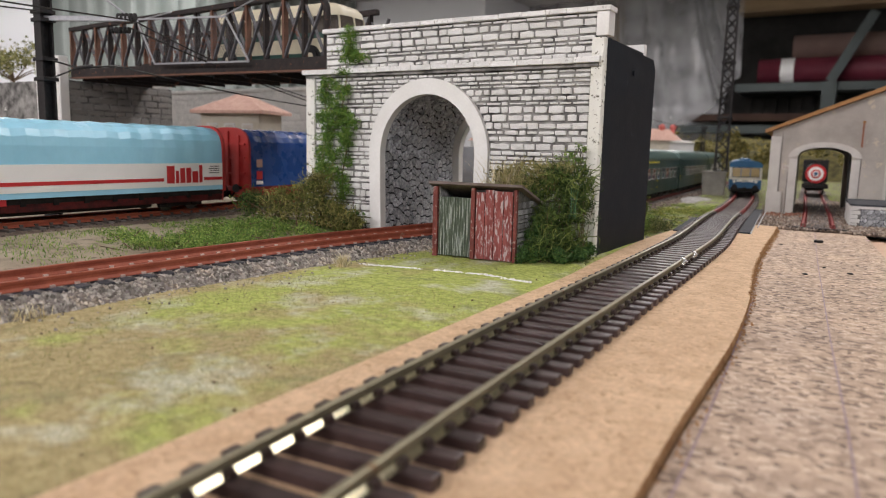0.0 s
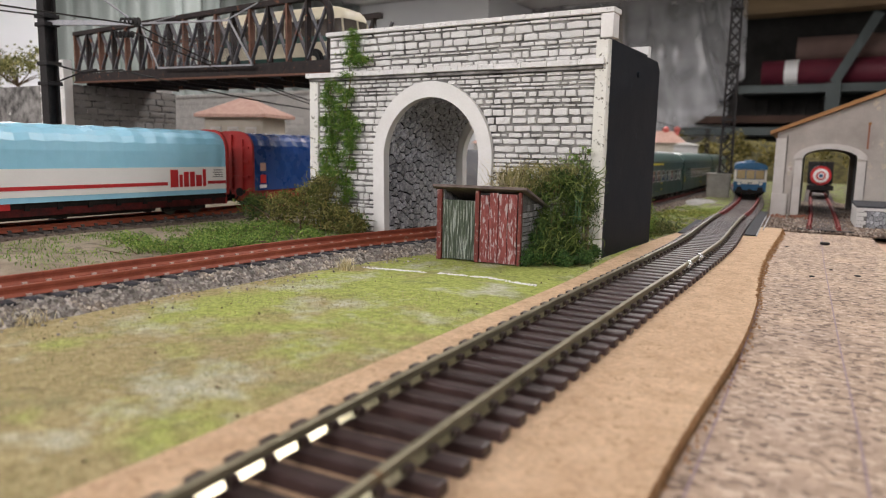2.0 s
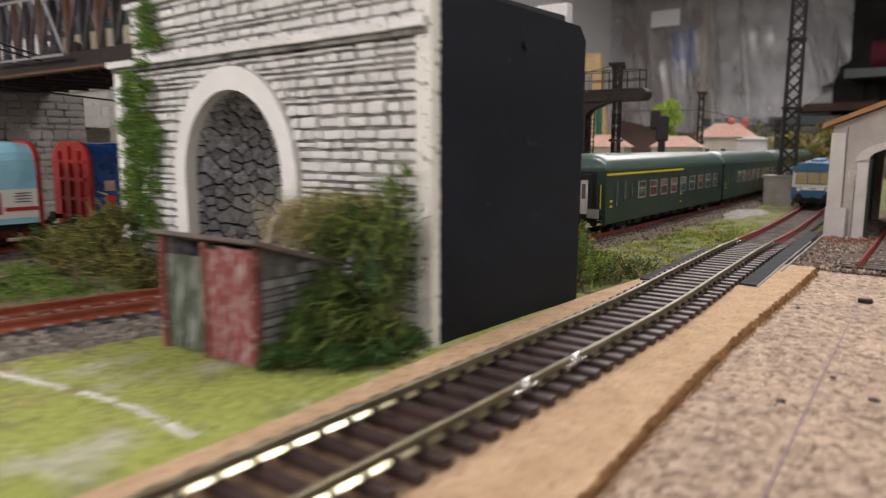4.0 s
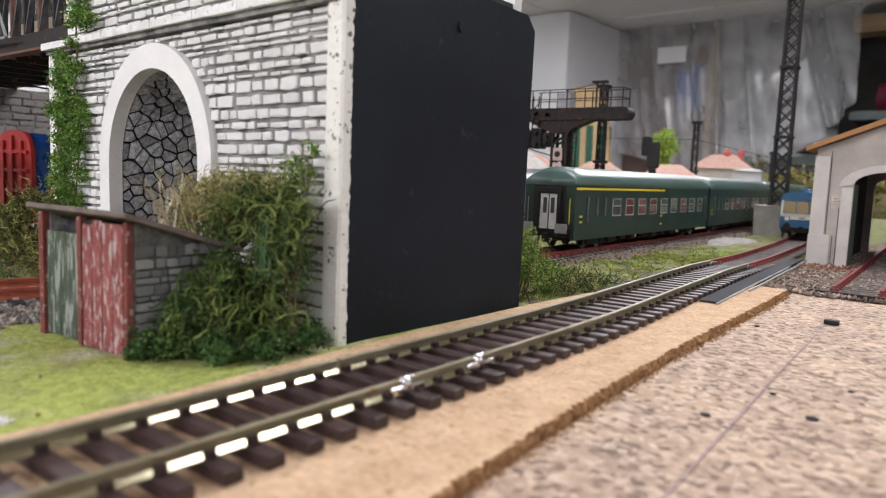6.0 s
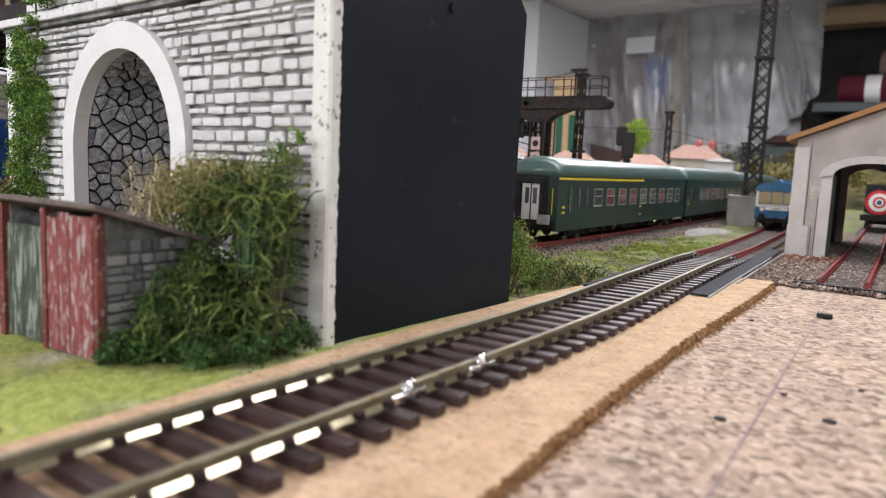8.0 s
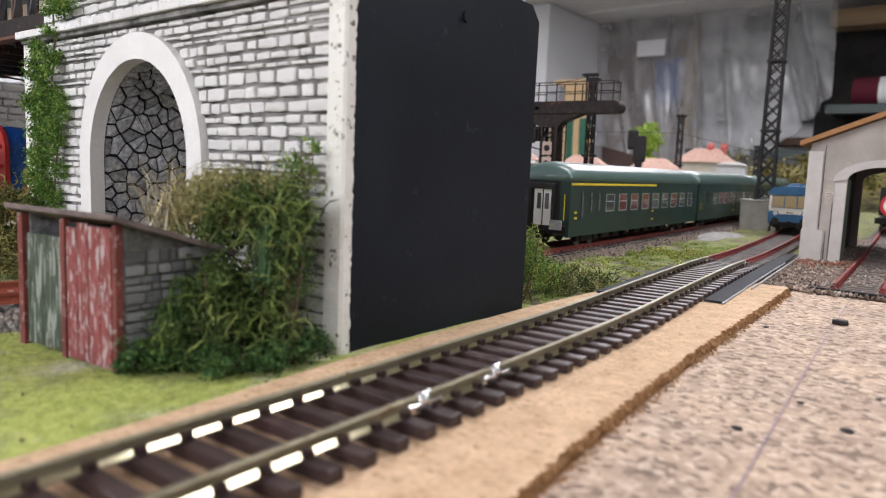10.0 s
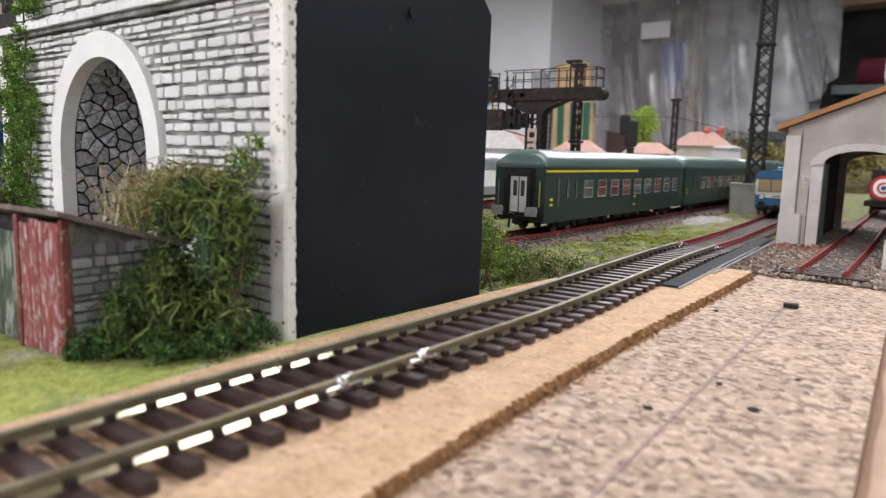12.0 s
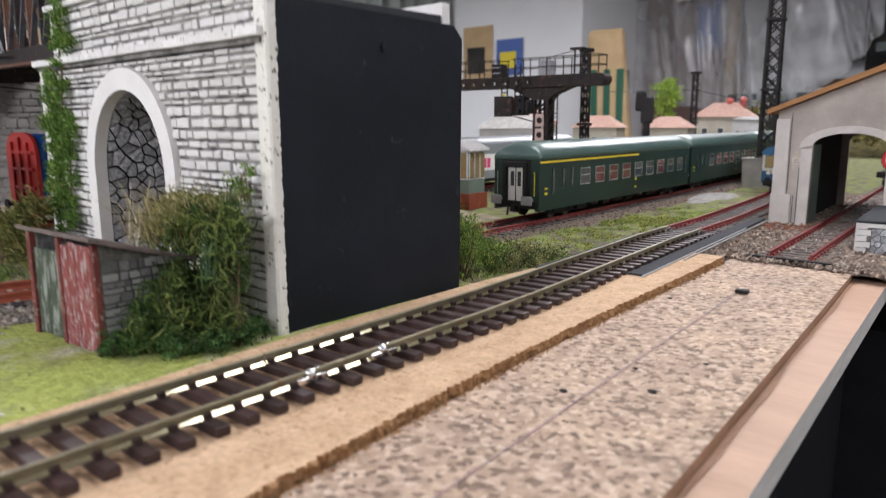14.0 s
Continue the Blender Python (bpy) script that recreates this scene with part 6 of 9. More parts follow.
def tarp_wagon(path, y, z, length, tarp, chassis, label, hoops=14, bands=True):
    """A bogie wagon with a sliding tarpaulin hood on hoops. Its far end is at the origin's far side."""
    ob = thing("tarpaulin_wagon", label, "freight wagon", on_line(path, y, z), "freight wagons")
    half = 0.0165
    bm = bmesh.new()
    n = hoops * 2
    prof = arc_profile(half, 0.0113, 0.036, 0.0487, 10)
    rings = []
    for k in range(n + 1):
        yy = 0.002 + (length - 0.004) * k / n
        swell = 1 + 0.011 * (-1.0 if k % 2 == 0 else 0.8) + 0.006 * (((k * 7) % 5) / 5 - 0.4)
        rings.append([bm.verts.new((x * (swell if zz > 0.03 else 1), yy, zz + ((swell - 1) * 0.03 if zz > 0.037 else 0))) for x, zz in prof])
    for a, b in zip(rings, rings[1:]):
        for j in range(len(prof)):
            bm.faces.new((a[j], a[(j + 1) % len(prof)], b[(j + 1) % len(prof)], b[j]))
    bm.faces.new(rings[0])
    bm.faces.new(rings[-1][::-1])
    bmesh.ops.recalc_face_normals(bm, faces=bm.faces)
    hood = part("tarpaulin", bm, tarp, ob)
    if bands:
        for s in (-1, 1):
            x = s * (half + 0.0003)
            part("band", boxed(min(x, s * half * 0.9), max(x, s * half * 0.9), 0.0022, length - 0.0022, 0.0140, 0.0272), TARP_WHITE, hood, "white printed band")
            for a, b in ((0.0025, length - 0.0450), (length - 0.0165, length - 0.0025)):
                part("stripe", boxed(min(x, x + s * 0.0002), max(x, x + s * 0.0002), a, b, 0.0172, 0.0190), PRINT_RED, hood, "red stripe")
            # red print
            yy = length - 0.0430
            for wdt, hgt in ((0.0052, 0.0098), (0.0022, 0.0070), (0.0034, 0.0086), (0.0034, 0.0086), (0.0042, 0.0066), (0.0022, 0.0100)):
                part("print", boxed(min(x, x + s * 0.0002), max(x, x + s * 0.0002), yy, yy + wdt, 0.0160, 0.0160 + hgt), PRINT_RED, hood, "red print")
                yy += wdt + 0.0009
            bm = bmesh.new()
            for k in range(4):
                box(bm, min(x, x + s * 0.0002), max(x, x + s * 0.0002), length - 0.0125 + 0.0008 * (k % 2), length - 0.005, 0.0212 + 0.0013 * k, 0.0216 + 0.0013 * k)
            part("small_print", bm, UNDERFRAME, hood)
    else:
        for s in (-1, 1):
            x = s * (half + 0.0002)
            for k, (a, b, c, d) in enumerate(((0.008, 0.0135, 0.024, 0.0292), (0.008, 0.0135, 0.016, 0.0215), (0.0075, 0.0140, 0.0128, 0.0150))):
                part("print_panel", boxed(min(x, x + s * 0.0003), max(x, x + s * 0.0003), a, b, c, d), PINK_ROOF if k == 0 else PRINT_RED if k == 1 else TARP_WHITE, hood)
    # end bulkheads with ribs, arched like the hood
    for y0 in (0.0, length - 0.002):
        bm = bmesh.new()
        loft(bm, arc_profile(half + 0.0006, 0.0105, 0.036, 0.0496, 16), y0, y0 + 0.002)
        end = part("end_wall", bm, chassis, ob, "ribbed arched end wall")
        out = -1 if y0 == 0 else 1
        ye = y0 if y0 == 0 else y0 + 0.002
        for x in (-0.009, 0.0, 0.009):
            part("rib", boxed(x - 0.0011, x + 0.0011, min(ye, ye + out * 0.0014), max(ye, ye + out * 0.0014), 0.012, 0.047 if x == 0 else 0.0445, 0.0003), chassis, end)
        for zz in (0.020, 0.030, 0.039):
            part("rib", boxed(-0.0145, 0.0145, min(ye, ye + out * 0.0011), max(ye, ye + out * 0.0011), zz - 0.0008, zz + 0.0008), chassis, end)
        part("headstock", boxed(-0.0145, 0.0145, *sorted((ye - out * 0.002, ye + out * 0.0006)), 0.0045, 0.0112, 0.0004), chassis, ob)
        bm = bmesh.new()
        beam(bm, (0, ye, 0.0068), (0, ye + out * 0.0095, 0.0058), 0.0050, 0.0034)
        for x in (-0.005, 0.005):
            tube(bm, [(x, ye, 0.0075), (x, ye + out * 0.004, 0.0042), (x * 0.6, ye + out * 0.008, 0.0062)], 0.0006, 6)
        part("coupling", bm, UNDERFRAME, ob)
        buffers(ob, ye, 0.0105, out)
    bm = boxed(-0.0150, 0.0150, 0.0005, length - 0.0005, 0.0085, 0.0112, 0.0003)
    for k in range(int(length / 0.016)):
        for s in (-1, 1):
            box(bm, s * 0.0150 - 0.0006, s * 0.0150 + 0.0006, 0.01 + 0.016 * k, 0.0125 + 0.016 * k, 0.0075, 0.0112)
    part("underframe", bm, chassis if not bands else UNDERFRAME, ob)
    part("plate", boxed(0.0151, 0.0156, length * 0.28, length * 0.28 + 0.012, 0.0082, 0.0112), YELLOW if not bands else PRINT_RED, ob, "small data plate")
    for s in (-1, 1):
        part("solebar", boxed(*sorted((s * 0.0138, s * 0.0147)), 0.001, length - 0.001, 0.0048, 0.0086, 0.0002), GEAR_RED if bands else WAGON_RED, ob)
    part("brake_gear", boxed(-0.0125, 0.0125, 0.05, length - 0.05, 0.0030, 0.0084, 0.0008), UNDERFRAME, ob)
    bogie(ob, 0.03)
    bogie(ob, length - 0.03)
    return ob


RAIL_V = 0.0052 + 0.0049
tarp_wagon(FREIGHT, 0.0965, RAIL_V, 0.198, AQUA, WAGON_RED, "aqua and white tarpaulin wagon with red print")
tarp_wagon(FREIGHT, 0.3180, RAIL_V, 0.17, BLUE_TARP, WAGON_RED, "navy tarpaulin wagon with a scarlet arched end", bands=False)


def coach(first_class):
    """A passenger coach, near end at the origin, running away along +y."""
    ob = thing("passenger_coach", "dark green passenger coach with a grey roof", "passenger coach", group="green coaches")
    L, half = 0.238, 0.0155

    def dome(bm):
        for v in bm.verts:
            e = max(0.0, 1 - min(v.co.y, L - v.co.y) / 0.010)
            if v.co.z > 0.0358:
                v.co.z -= (v.co.z - 0.0356) * 0.30 * e * e

    prof = [(-half, 0.0075), (half, 0.0075), (half, 0.0355)]
    roof = arc_profile(half, 0.0355, 0.0357, 0.0460, 18, 0.88)[2:]
    bm = bmesh.new()
    loft(bm, prof + roof[1:-1] + [(-half, 0.0355)], 0.0, L, steps=60)
    dome(bm)
    part("body", bm, COACH_GREEN, ob)
    bm = bmesh.new()
    loft(bm, [(x * 1.012, z + 0.0003) for x, z in roof], -0.0004, L + 0.0004, steps=60)
    dome(bm)
    for k in range(6):
        y = 0.02 + 0.034 * k
        box(bm, -0.002, 0.002, y, y + 0.006, 0.0445, 0.0462, 0, 0.0004)
    r = part("roof", bm, COACH_ROOF, ob, "smooth grey-green roof", True)
    for s in (-1, 1):
        x0, x1 = sorted((s * half, s * (half + 0.00025)))
        if first_class:
            part("stripe", boxed(x0, x1, 0.001, 0.1365, 0.0338, 0.0350), YELLOW, ob, "yellow first-class stripe")
        wins = [(0.0145, 0.0038, 0.0150, 0.0305), (0.0265, 0.0040, 0.0185, 0.0300), (0.0375, 0.0040, 0.0185, 0.0300)]
        wins += [(0.0495 + 0.0203 * k, 0.0128, 0.0185, 0.0290) for k in range(8)] + [(0.2120, 0.0110, 0.0185, 0.0290), (0.2285, 0.0038, 0.0150, 0.0305)]
        for k, (y, w, z0, z1) in enumerate(wins):
            fx0, fx1 = sorted((s * (half - 0.0002), s * (half + 0.0003)))
            px0, px1 = sorted((s * (half - 0.0002), s * (half + 0.00015)))
            bm = bmesh.new()
            for a, b, c, d in ((y, y + w, z0, z0 + 0.0007), (y, y + w, z1 - 0.0004, z1), (y, y + 0.0004, z0, z1), (y + w - 0.0004, y + w, z0, z1), (y, y + w, (z0 + z1) / 2 + 0.0006, (z0 + z1) / 2 + 0.0011)):
                box(bm, fx0, fx1, a, b, c, d)
            wd = part("window", bm, WINDOW_FRAME if w > 0.005 else COACH_GREEN, ob)
            part("pane", boxed(px0, px1, y + 0.0004, y + w - 0.0004, z0 + 0.0004, z1 - 0.0004), WINDOW_RED if k in (4, 5, 6, 9) else WINDOW_DARK, wd, "dark glass")
        for y, z in ((0.006, 0.0185), (0.131, 0.0165), (0.131, 0.0110), (0.006, 0.0155)):
            part("lettering", boxed(x0, x1 + (0.0002 if s > 0 else 0), y, y + 0.003, z, z + 0.0012), YELLOW, ob)
        for k in range(7):
            y = 0.05 + 0.018 * k
            part("equipment_box", boxed(s * 0.0118 - 0.002, s * 0.0118 + 0.002, y, y + 0.012 - 0.003 * (k % 3), 0.0030 + 0.0008 * (k % 2), 0.0078, 0.0004), UNDERFRAME, ob)
        part("solebar", boxed(min(s * 0.0135, s * half), max(s * 0.0135, s * half), 0.0, L, 0.0062, 0.0078), COACH_GREEN, ob)
    for y0, out in ((0.0, -1), (L, 1)):
        ya, yb = sorted((y0, y0 + out * 0.0006))
        # flat black panel: the shade of the recessed end put into its colour
        part("end_recess", boxed(-0.0098, 0.0098, *sorted((y0, y0 + out * 0.0003)), 0.0085, 0.0375), RUBBER, ob)
        bm = bmesh.new()
        for x0, x1, z0, z1 in ((-0.0078, -0.0058, 0.0085, 0.033), (0.0058, 0.0078, 0.0085, 0.033), (-0.0078, 0.0078, 0.0315, 0.0345)):
            box(bm, x0, x1, *sorted((y0, y0 + out * 0.0028)), z0, z1, 0, 0.0005)
        part("gangway", bm, RUBBER, ob, "black rubber gangway")
        d = part("end_door", boxed(-0.0054, 0.0054, ya, yb, 0.0098, 0.0312), WHITE_DOOR, ob, "white double end door")
        for s in (-1, 1):
            part("door_window", boxed(*sorted((s * 0.0012, s * 0.0035)), *sorted((yb if out > 0 else ya, (yb if out > 0 else ya) + out * 0.0002)), 0.0205, 0.0290), WINDOW_DARK, d)
        part("door_gap", boxed(-0.0003, 0.0003, *sorted((yb if out > 0 else ya, (yb if out > 0 else ya) + out * 0.0002)), 0.0100, 0.0310), RUBBER, d)
        part("buffer_beam", boxed(-0.0145, 0.0145, *sorted((y0 - out * 0.001, y0 + out * 0.0012)), 0.0078, 0.0118, 0.0003), BLACK_STEEL, ob)
        for s in (-1, 1):
            bm = bmesh.new()
            tube(bm, [(s * 0.0105, y0, 0.0126), (s * 0.0105, y0 + out * 0.0050, 0.0126)], 0.0013, 10)
            box(bm, s * 0.0105 - 0.0036, s * 0.0105 + 0.0036, *sorted((y0 + out * 0.0050, y0 + out * 0.0060)), 0.0100, 0.0152, 0, 0.0004)
            part("buffer", bm, GREY_STEEL, ob, "oblong grey buffer")
            bm = bmesh.new()
            tube(bm, [(s * 0.0128, y0 + out * 0.0008, 0.0150), (s * 0.0128, y0 + out * 0.0008, 0.029)], 0.0003, 5)
            part("handrail", bm, YELLOW if s > 0 else GREY_STEEL, ob)
        bm = bmesh.new()
        box(bm, -0.0018, 0.0018, *sorted((y0, y0 + out * 0.004)), 0.0055, 0.0095, 0, 0.0004)
        tube(bm, [(-0.005, y0 + out * 0.001, 0.008), (-0.005, y0 + out * 0.002, 0.003)], 0.0006, 6)
        part("coupling", bm, BLACK_STEEL, ob)
    bogie(ob, 0.032)
    bogie(ob, L - 0.032)
    return ob


RAIL_C = 0.0071
for _k, _y in enumerate((0.5225, 0.7655, 1.0085, 1.2515)):
    _m = pose(spline(COACHES, _y), _y, RAIL_C, 0, 0, math.degrees(math.atan2(spline(COACHES, _y) - spline(COACHES, _y + 0.238), 0.238)))
    if _k < 2:
        _c = coach(_k == 0)
        _c.matrix_basis = _m
    else:
        copy_thing(_c, _m)


def railcar(m):
    ob = thing("diesel_railcar", "blue and cream diesel railcar with a blue roof", "railcar", m)
    L, half = 0.225, 0.0162
    part("lower_body", boxed(-half, half, 0, L, 0.0065, 0.0175, 0.0012), RC_BLUE, ob, "blue lower body")
    part("waist", boxed(-half + 0.0001, half - 0.0001, 0.0003, L - 0.0003, 0.0170, 0.0310, 0.0012), RC_CREAM, ob, "cream waist and pillars")
    bm = bmesh.new()
    loft(bm, arc_profile(half + 0.0004, 0.0306, 0.0322, 0.0378, 14, 0.7), -0.0006, L + 0.0006)
    for k in range(3):
        box(bm, -0.005, 0.005, 0.05 + 0.05 * k, 0.075 + 0.05 * k, 0.037, 0.0398, 0, 0.0006)
    part("roof", bm, RC_BLUE, ob, "blue roof with vents")
    for y0, out in ((0, -1), (L, 1)):
        for x0, x1 in ((-0.0135, -0.0050), (-0.0042, 0.0042), (0.0050, 0.0135)):
            wd = part("cab_window", boxed(x0 - 0.0004, x1 + 0.0004, *sorted((y0, y0 + out * 0.0004)), 0.0198, 0.0302), RC_BLUE, ob)
            part("pane", boxed(x0, x1, *sorted((y0, y0 + out * 0.0006)), 0.0203, 0.0298), WARM_GLASS, wd, "tan-tinted cab glass")
        for s in (-1, 1):
            disc(bm := bmesh.new(), (s * 0.0108, y0 + (out * 0.0008 if out > 0 else -0.0008), 0.0155), 0.0017, 0.0012, "y", 16)
            part("headlight", bm, LAMP_LENS, ob, "round headlight")
        part("bumper_stripe", boxed(-0.0085, 0.0085, *sorted((y0, y0 + out * 0.0004)), 0.0150, 0.0172), RC_CREAM, ob)
        part("maker_plate", boxed(-0.0025, 0.0025, *sorted((y0, y0 + out * 0.0007)), 0.0158, 0.0166), DARK_GREY_EDGE, ob)
        buffers(ob, y0, 0.0095, out, 0.0103, 0.0028)
        bm = boxed(-0.0145, 0.0145, *sorted((y0 - out * 0.004, y0 + out * 0.001)), 0.0045, 0.0085, 0.0005)
        box(bm, -0.0016, 0.0016, *sorted((y0, y0 + out * 0.004)), 0.0065, 0.0095)
        for x in (-0.006, 0.006, -0.0035):
            tube(bm, [(x, y0 + out * 0.0012, 0.0075), (x, y0 + out * 0.0022, 0.0025)], 0.0006, 6)
        part("buffer_beam", bm, UNDERFRAME, ob)
    for s in (-1, 1):
        for k in range(11):
            y = 0.008 + 0.0195 * k
            x0, x1 = sorted((s * (half - 0.0004), s * (half + 0.0002)))
            wd = part("side_window", boxed(x0, x1, y, y + 0.0145, 0.0195, 0.0295), GREY_STEEL, ob)
            part("pane", boxed(*sorted((s * half, s * (half + 0.0004))), y + 0.0006, y + 0.0139, 0.0201, 0.0289), WARM_GLASS, wd)
        for y in (0.062, 0.15):
            part("door", boxed(*sorted((s * half, s * (half + 0.0003))), y, y + 0.0085, 0.0075, 0.0300), RC_BLUE, ob)
    part("underframe", boxed(-0.012, 0.012, 0.05, L - 0.05, 0.003, 0.0068, 0.0005), UNDERFRAME, ob)
    bogie(ob, 0.03)
    bogie(ob, L - 0.03)
    return ob


railcar(pose(spline(TRACK, 0.815), 0.815, 0.0063, 0, 0, math.degrees(math.atan2(spline(TRACK, 0.815) - spline(TRACK, 1.04), 0.225))))


def engine(m):
    """A small steam engine seen from its round front."""
    ob = thing("steam_engine", "black steam engine with a red, white and blue roundel", "locomotive", m)
    bm = bmesh.new()
    tube(bm, [(0, 0.002, 0.0255), (0, 0.075, 0.0255)], 0.0118, 28)
    part("boiler", bm, BLACK_STEEL, ob)
    for r, mat, d in ((0.0112, PRINT_RED, 0.0), (0.0083, TARP_WHITE, -0.0004), (0.0052, PRINT_RED, -0.0008), (0.0034, TARP_WHITE, -0.0011), (0.0022, RC_BLUE, -0.0014)):
        disc(bm := bmesh.new(), (0, 0.0019 + d, 0.0255), r, 0.0005, "y", 32)
        part("roundel_ring", bm, mat, ob)
    bm = bmesh.new()
    tube(bm, [(0, 0.012, 0.036), (0, 0.012, 0.0405)], 0.0035, 16)
    part("chimney", bm, BLACK_STEEL, ob)
    part("frame", boxed(-0.0125, 0.0125, 0.0, 0.11, 0.0095, 0.0135, 0.0004), UNDERFRAME, ob)
    part("cab", boxed(-0.0145, 0.0145, 0.076, 0.105, 0.0136, 0.042, 0.0006), BLACK_STEEL, ob)
    part("buffer_beam", boxed(-0.0140, 0.0140, -0.0015, 0.0, 0.0085, 0.0138), BLACK_STEEL, ob)
    buffers(ob, -0.0015, 0.0115, -1)
    for k in range(4):
        bm = bmesh.new()
        tube(bm, [(-0.0095, 0.02 + 0.022 * k, 0.0055), (0.0095, 0.02 + 0.022 * k, 0.0055)], 0.001, 8)
        for s in (-1, 1):
            disc(bm, (s * 0.0095 - 0.0008, 0.02 + 0.022 * k, 0.0055), 0.0055, 0.0016, "x", 20)
        part("wheelset", bm, WHEEL_STEEL, ob)
    return ob


engine(pose(spline(SHEDLINE, 0.945), 0.945, 0.0043, 0, 0, 4.5))


# ---- goods shed ----
def goods_shed():
    ob = thing("goods_shed", "pale grey rendered goods shed with an ochre roof edge", "goods shed", pose(-0.0735, 0.657, 0.0, 0, 0, 4.4))
    W, D, eave, slope, t = 0.205, 0.135, 0.0705, 0.405, 0.004
    o0, o1, sp, top = 0.0205, 0.0600, 0.0500, 0.0575
    mid = (o0 + o1) / 2
    arch = [(o0, 0.0)] + [(mid - (o1 - o0) / 2 * math.cos(math.pi * k / 14), sp + (top - sp) * math.sin(math.pi * k / 14)) for k in range(15)] + [(o1, 0.0)]

    def roofline(x):
        return eave + slope * min(x, W - x)

    def gable(y, name, lab):
        bm = bmesh.new()
        for ya, yb in ((y, y + t),):
            fr = [bm.verts.new((x, ya, z)) for x, z in arch]
            bk = [bm.verts.new((x, yb, z)) for x, z in arch]
            up = [bm.verts.new((x, ya, roofline(x))) for x, z in arch]
            upb = [bm.verts.new((x, yb, roofline(x))) for x, z in arch]
            n = len(arch)
            for k in range(1, n - 2):
                bm.faces.new((fr[k], fr[k + 1], up[k + 1], up[k]))
                bm.faces.new((bk[k + 1], bk[k], upb[k], upb[k + 1]))
            for k in range(n - 1):
                bm.faces.new((fr[k + 1], fr[k], bk[k], bk[k + 1]))
            for a, b, c in ((0.0, o0, 0), (o1, W, n - 1)):
                vs = [bm.verts.new(p) for p in ((a, ya, 0), (b, ya, 0), (b, ya, roofline(b)), (W / 2, ya, roofline(W / 2)), (a, ya, roofline(a)))]
                vb = [bm.verts.new(p) for p in ((a, yb, 0), (b, yb, 0), (b, yb, roofline(b)), (W / 2, yb, roofline(W / 2)), (a, yb, roofline(a)))]
                if c == 0:
                    vs, vb = [vs[0], vs[1], vs[2], vs[4]], [vb[0], vb[1], vb[2], vb[4]]
                bm.faces.new(vs)
                bm.faces.new(vb[::-1])
        bmesh.ops.remove_doubles(bm, verts=bm.verts, dist=1e-6)
        bmesh.ops.recalc_face_normals(bm, faces=bm.faces)
        return part(name, bm, SHED_WALL, ob, lab)

    front = gable(0.0, "front_wall", "stained grey rendered front gable")
    gable(D, "rear_wall", "")
    part("side_wall", boxed(0.0, t, t, D, 0.0, eave), SHED_WALL, ob)
    part("side_wall", boxed(W - t, W, t, D, 0.0, eave), SHED_WALL, ob)
    part("green_reveal", boxed(o0 - 0.0015, o0, t, 0.028, 0.0, sp), SHED_GREEN, ob, "sage green inner door leaf folded back")
    # inner walls coloured dark for the shade within the shed
    part("inner_wall", boxed(o1 + 0.004, o1 + 0.007, t, D, 0.0, 0.085), SHED_INSIDE, ob)
    part("inner_wall", boxed(o0 - 0.008, o0 - 0.005, t, D, 0.0, 0.070), DARK_INSIDE, ob)
    # trim: corner quoin, arch surround with a keyed shoulder, grooves
    part("corner_quoin", boxed(-0.0008, 0.0072, -0.0010, t, 0.0, eave - 0.0045, 0.0002), SHED_TRIM, ob)
    part("corner_base", boxed(-0.0012, 0.0105, -0.0014, t, 0.0, 0.0195, 0.0002), SHED_TRIM, ob)
    part("jamb", boxed(o0 - 0.0062, o0, -0.0012, 0.0, 0.0, 0.0478, 0.0002), SHED_TRIM, ob)
    part("jamb", boxed(o1, o1 + 0.0062, -0.0012, 0.0, 0.0, 0.0478, 0.0002), SHED_TRIM, ob)
    bm = bmesh.new()
    inner = [(mid - (o1 - o0) / 2 * math.cos(math.pi * k / 14), sp + (top - sp) * math.sin(math.pi * k / 14)) for k in range(15)]
    outer = [(mid - ((o1 - o0) / 2 + 0.0074) * math.cos(math.pi * k / 14), sp - 0.0015 + (top - sp + 0.0058) * math.sin(math.pi * k / 14)) for k in range(15)]
    rows = [[bm.verts.new((x, y, z)) for x, z in pts] for pts, y in ((outer, 0.0), (outer, -0.0013), (inner, -0.0013), (inner, 0.0))]
    for a, b in zip(rows, rows[1:]):
        for k in range(14):
            bm.faces.new((a[k], a[k + 1], b[k + 1], b[k]))
    bmesh.ops.recalc_face_normals(bm, faces=bm.faces)
    part("arch_surround", bm, SHED_TRIM, ob)
    for x0, x1, z0, z1 in ((0.0078, 0.0081, 0.0200, eave - 0.001), (0.0115, 0.0118, 0.0, 0.019), (o0 - 0.0068, o0 - 0.0065, 0.0, 0.036), (o1 + 0.0065, o1 + 0.0068, 0.0, 0.05)):
        part("groove", boxed(x0, x1, -0.0004, 0.0, z0, z1), DARK_GREY_EDGE, ob)
    pl = part("plaque", boxed(0.0098, 0.0152, -0.0012, 0.0, 0.0388, 0.0424), SHED_TRIM, ob, "small pale sign with a line of writing")
    for k in range(3):
        part("writing", boxed(0.0104, 0.0146 - 0.0006 * k, -0.0014, -0.0012, 0.0394 + 0.0010 * k, 0.0397 + 0.0010 * k), RUST_STAIN, pl)
    part("rust_streak", boxed(0.0655, 0.0668, -0.0003, 0.0, 0.058, 0.0775), RUST_STAIN, ob, "rusty water stain")
    disc(bm := bmesh.new(), (0.0662, -0.002, 0.078), 0.0012, 0.002, "y", 10)
    part("lamp_bracket", bm, SHED_ROOF, ob)
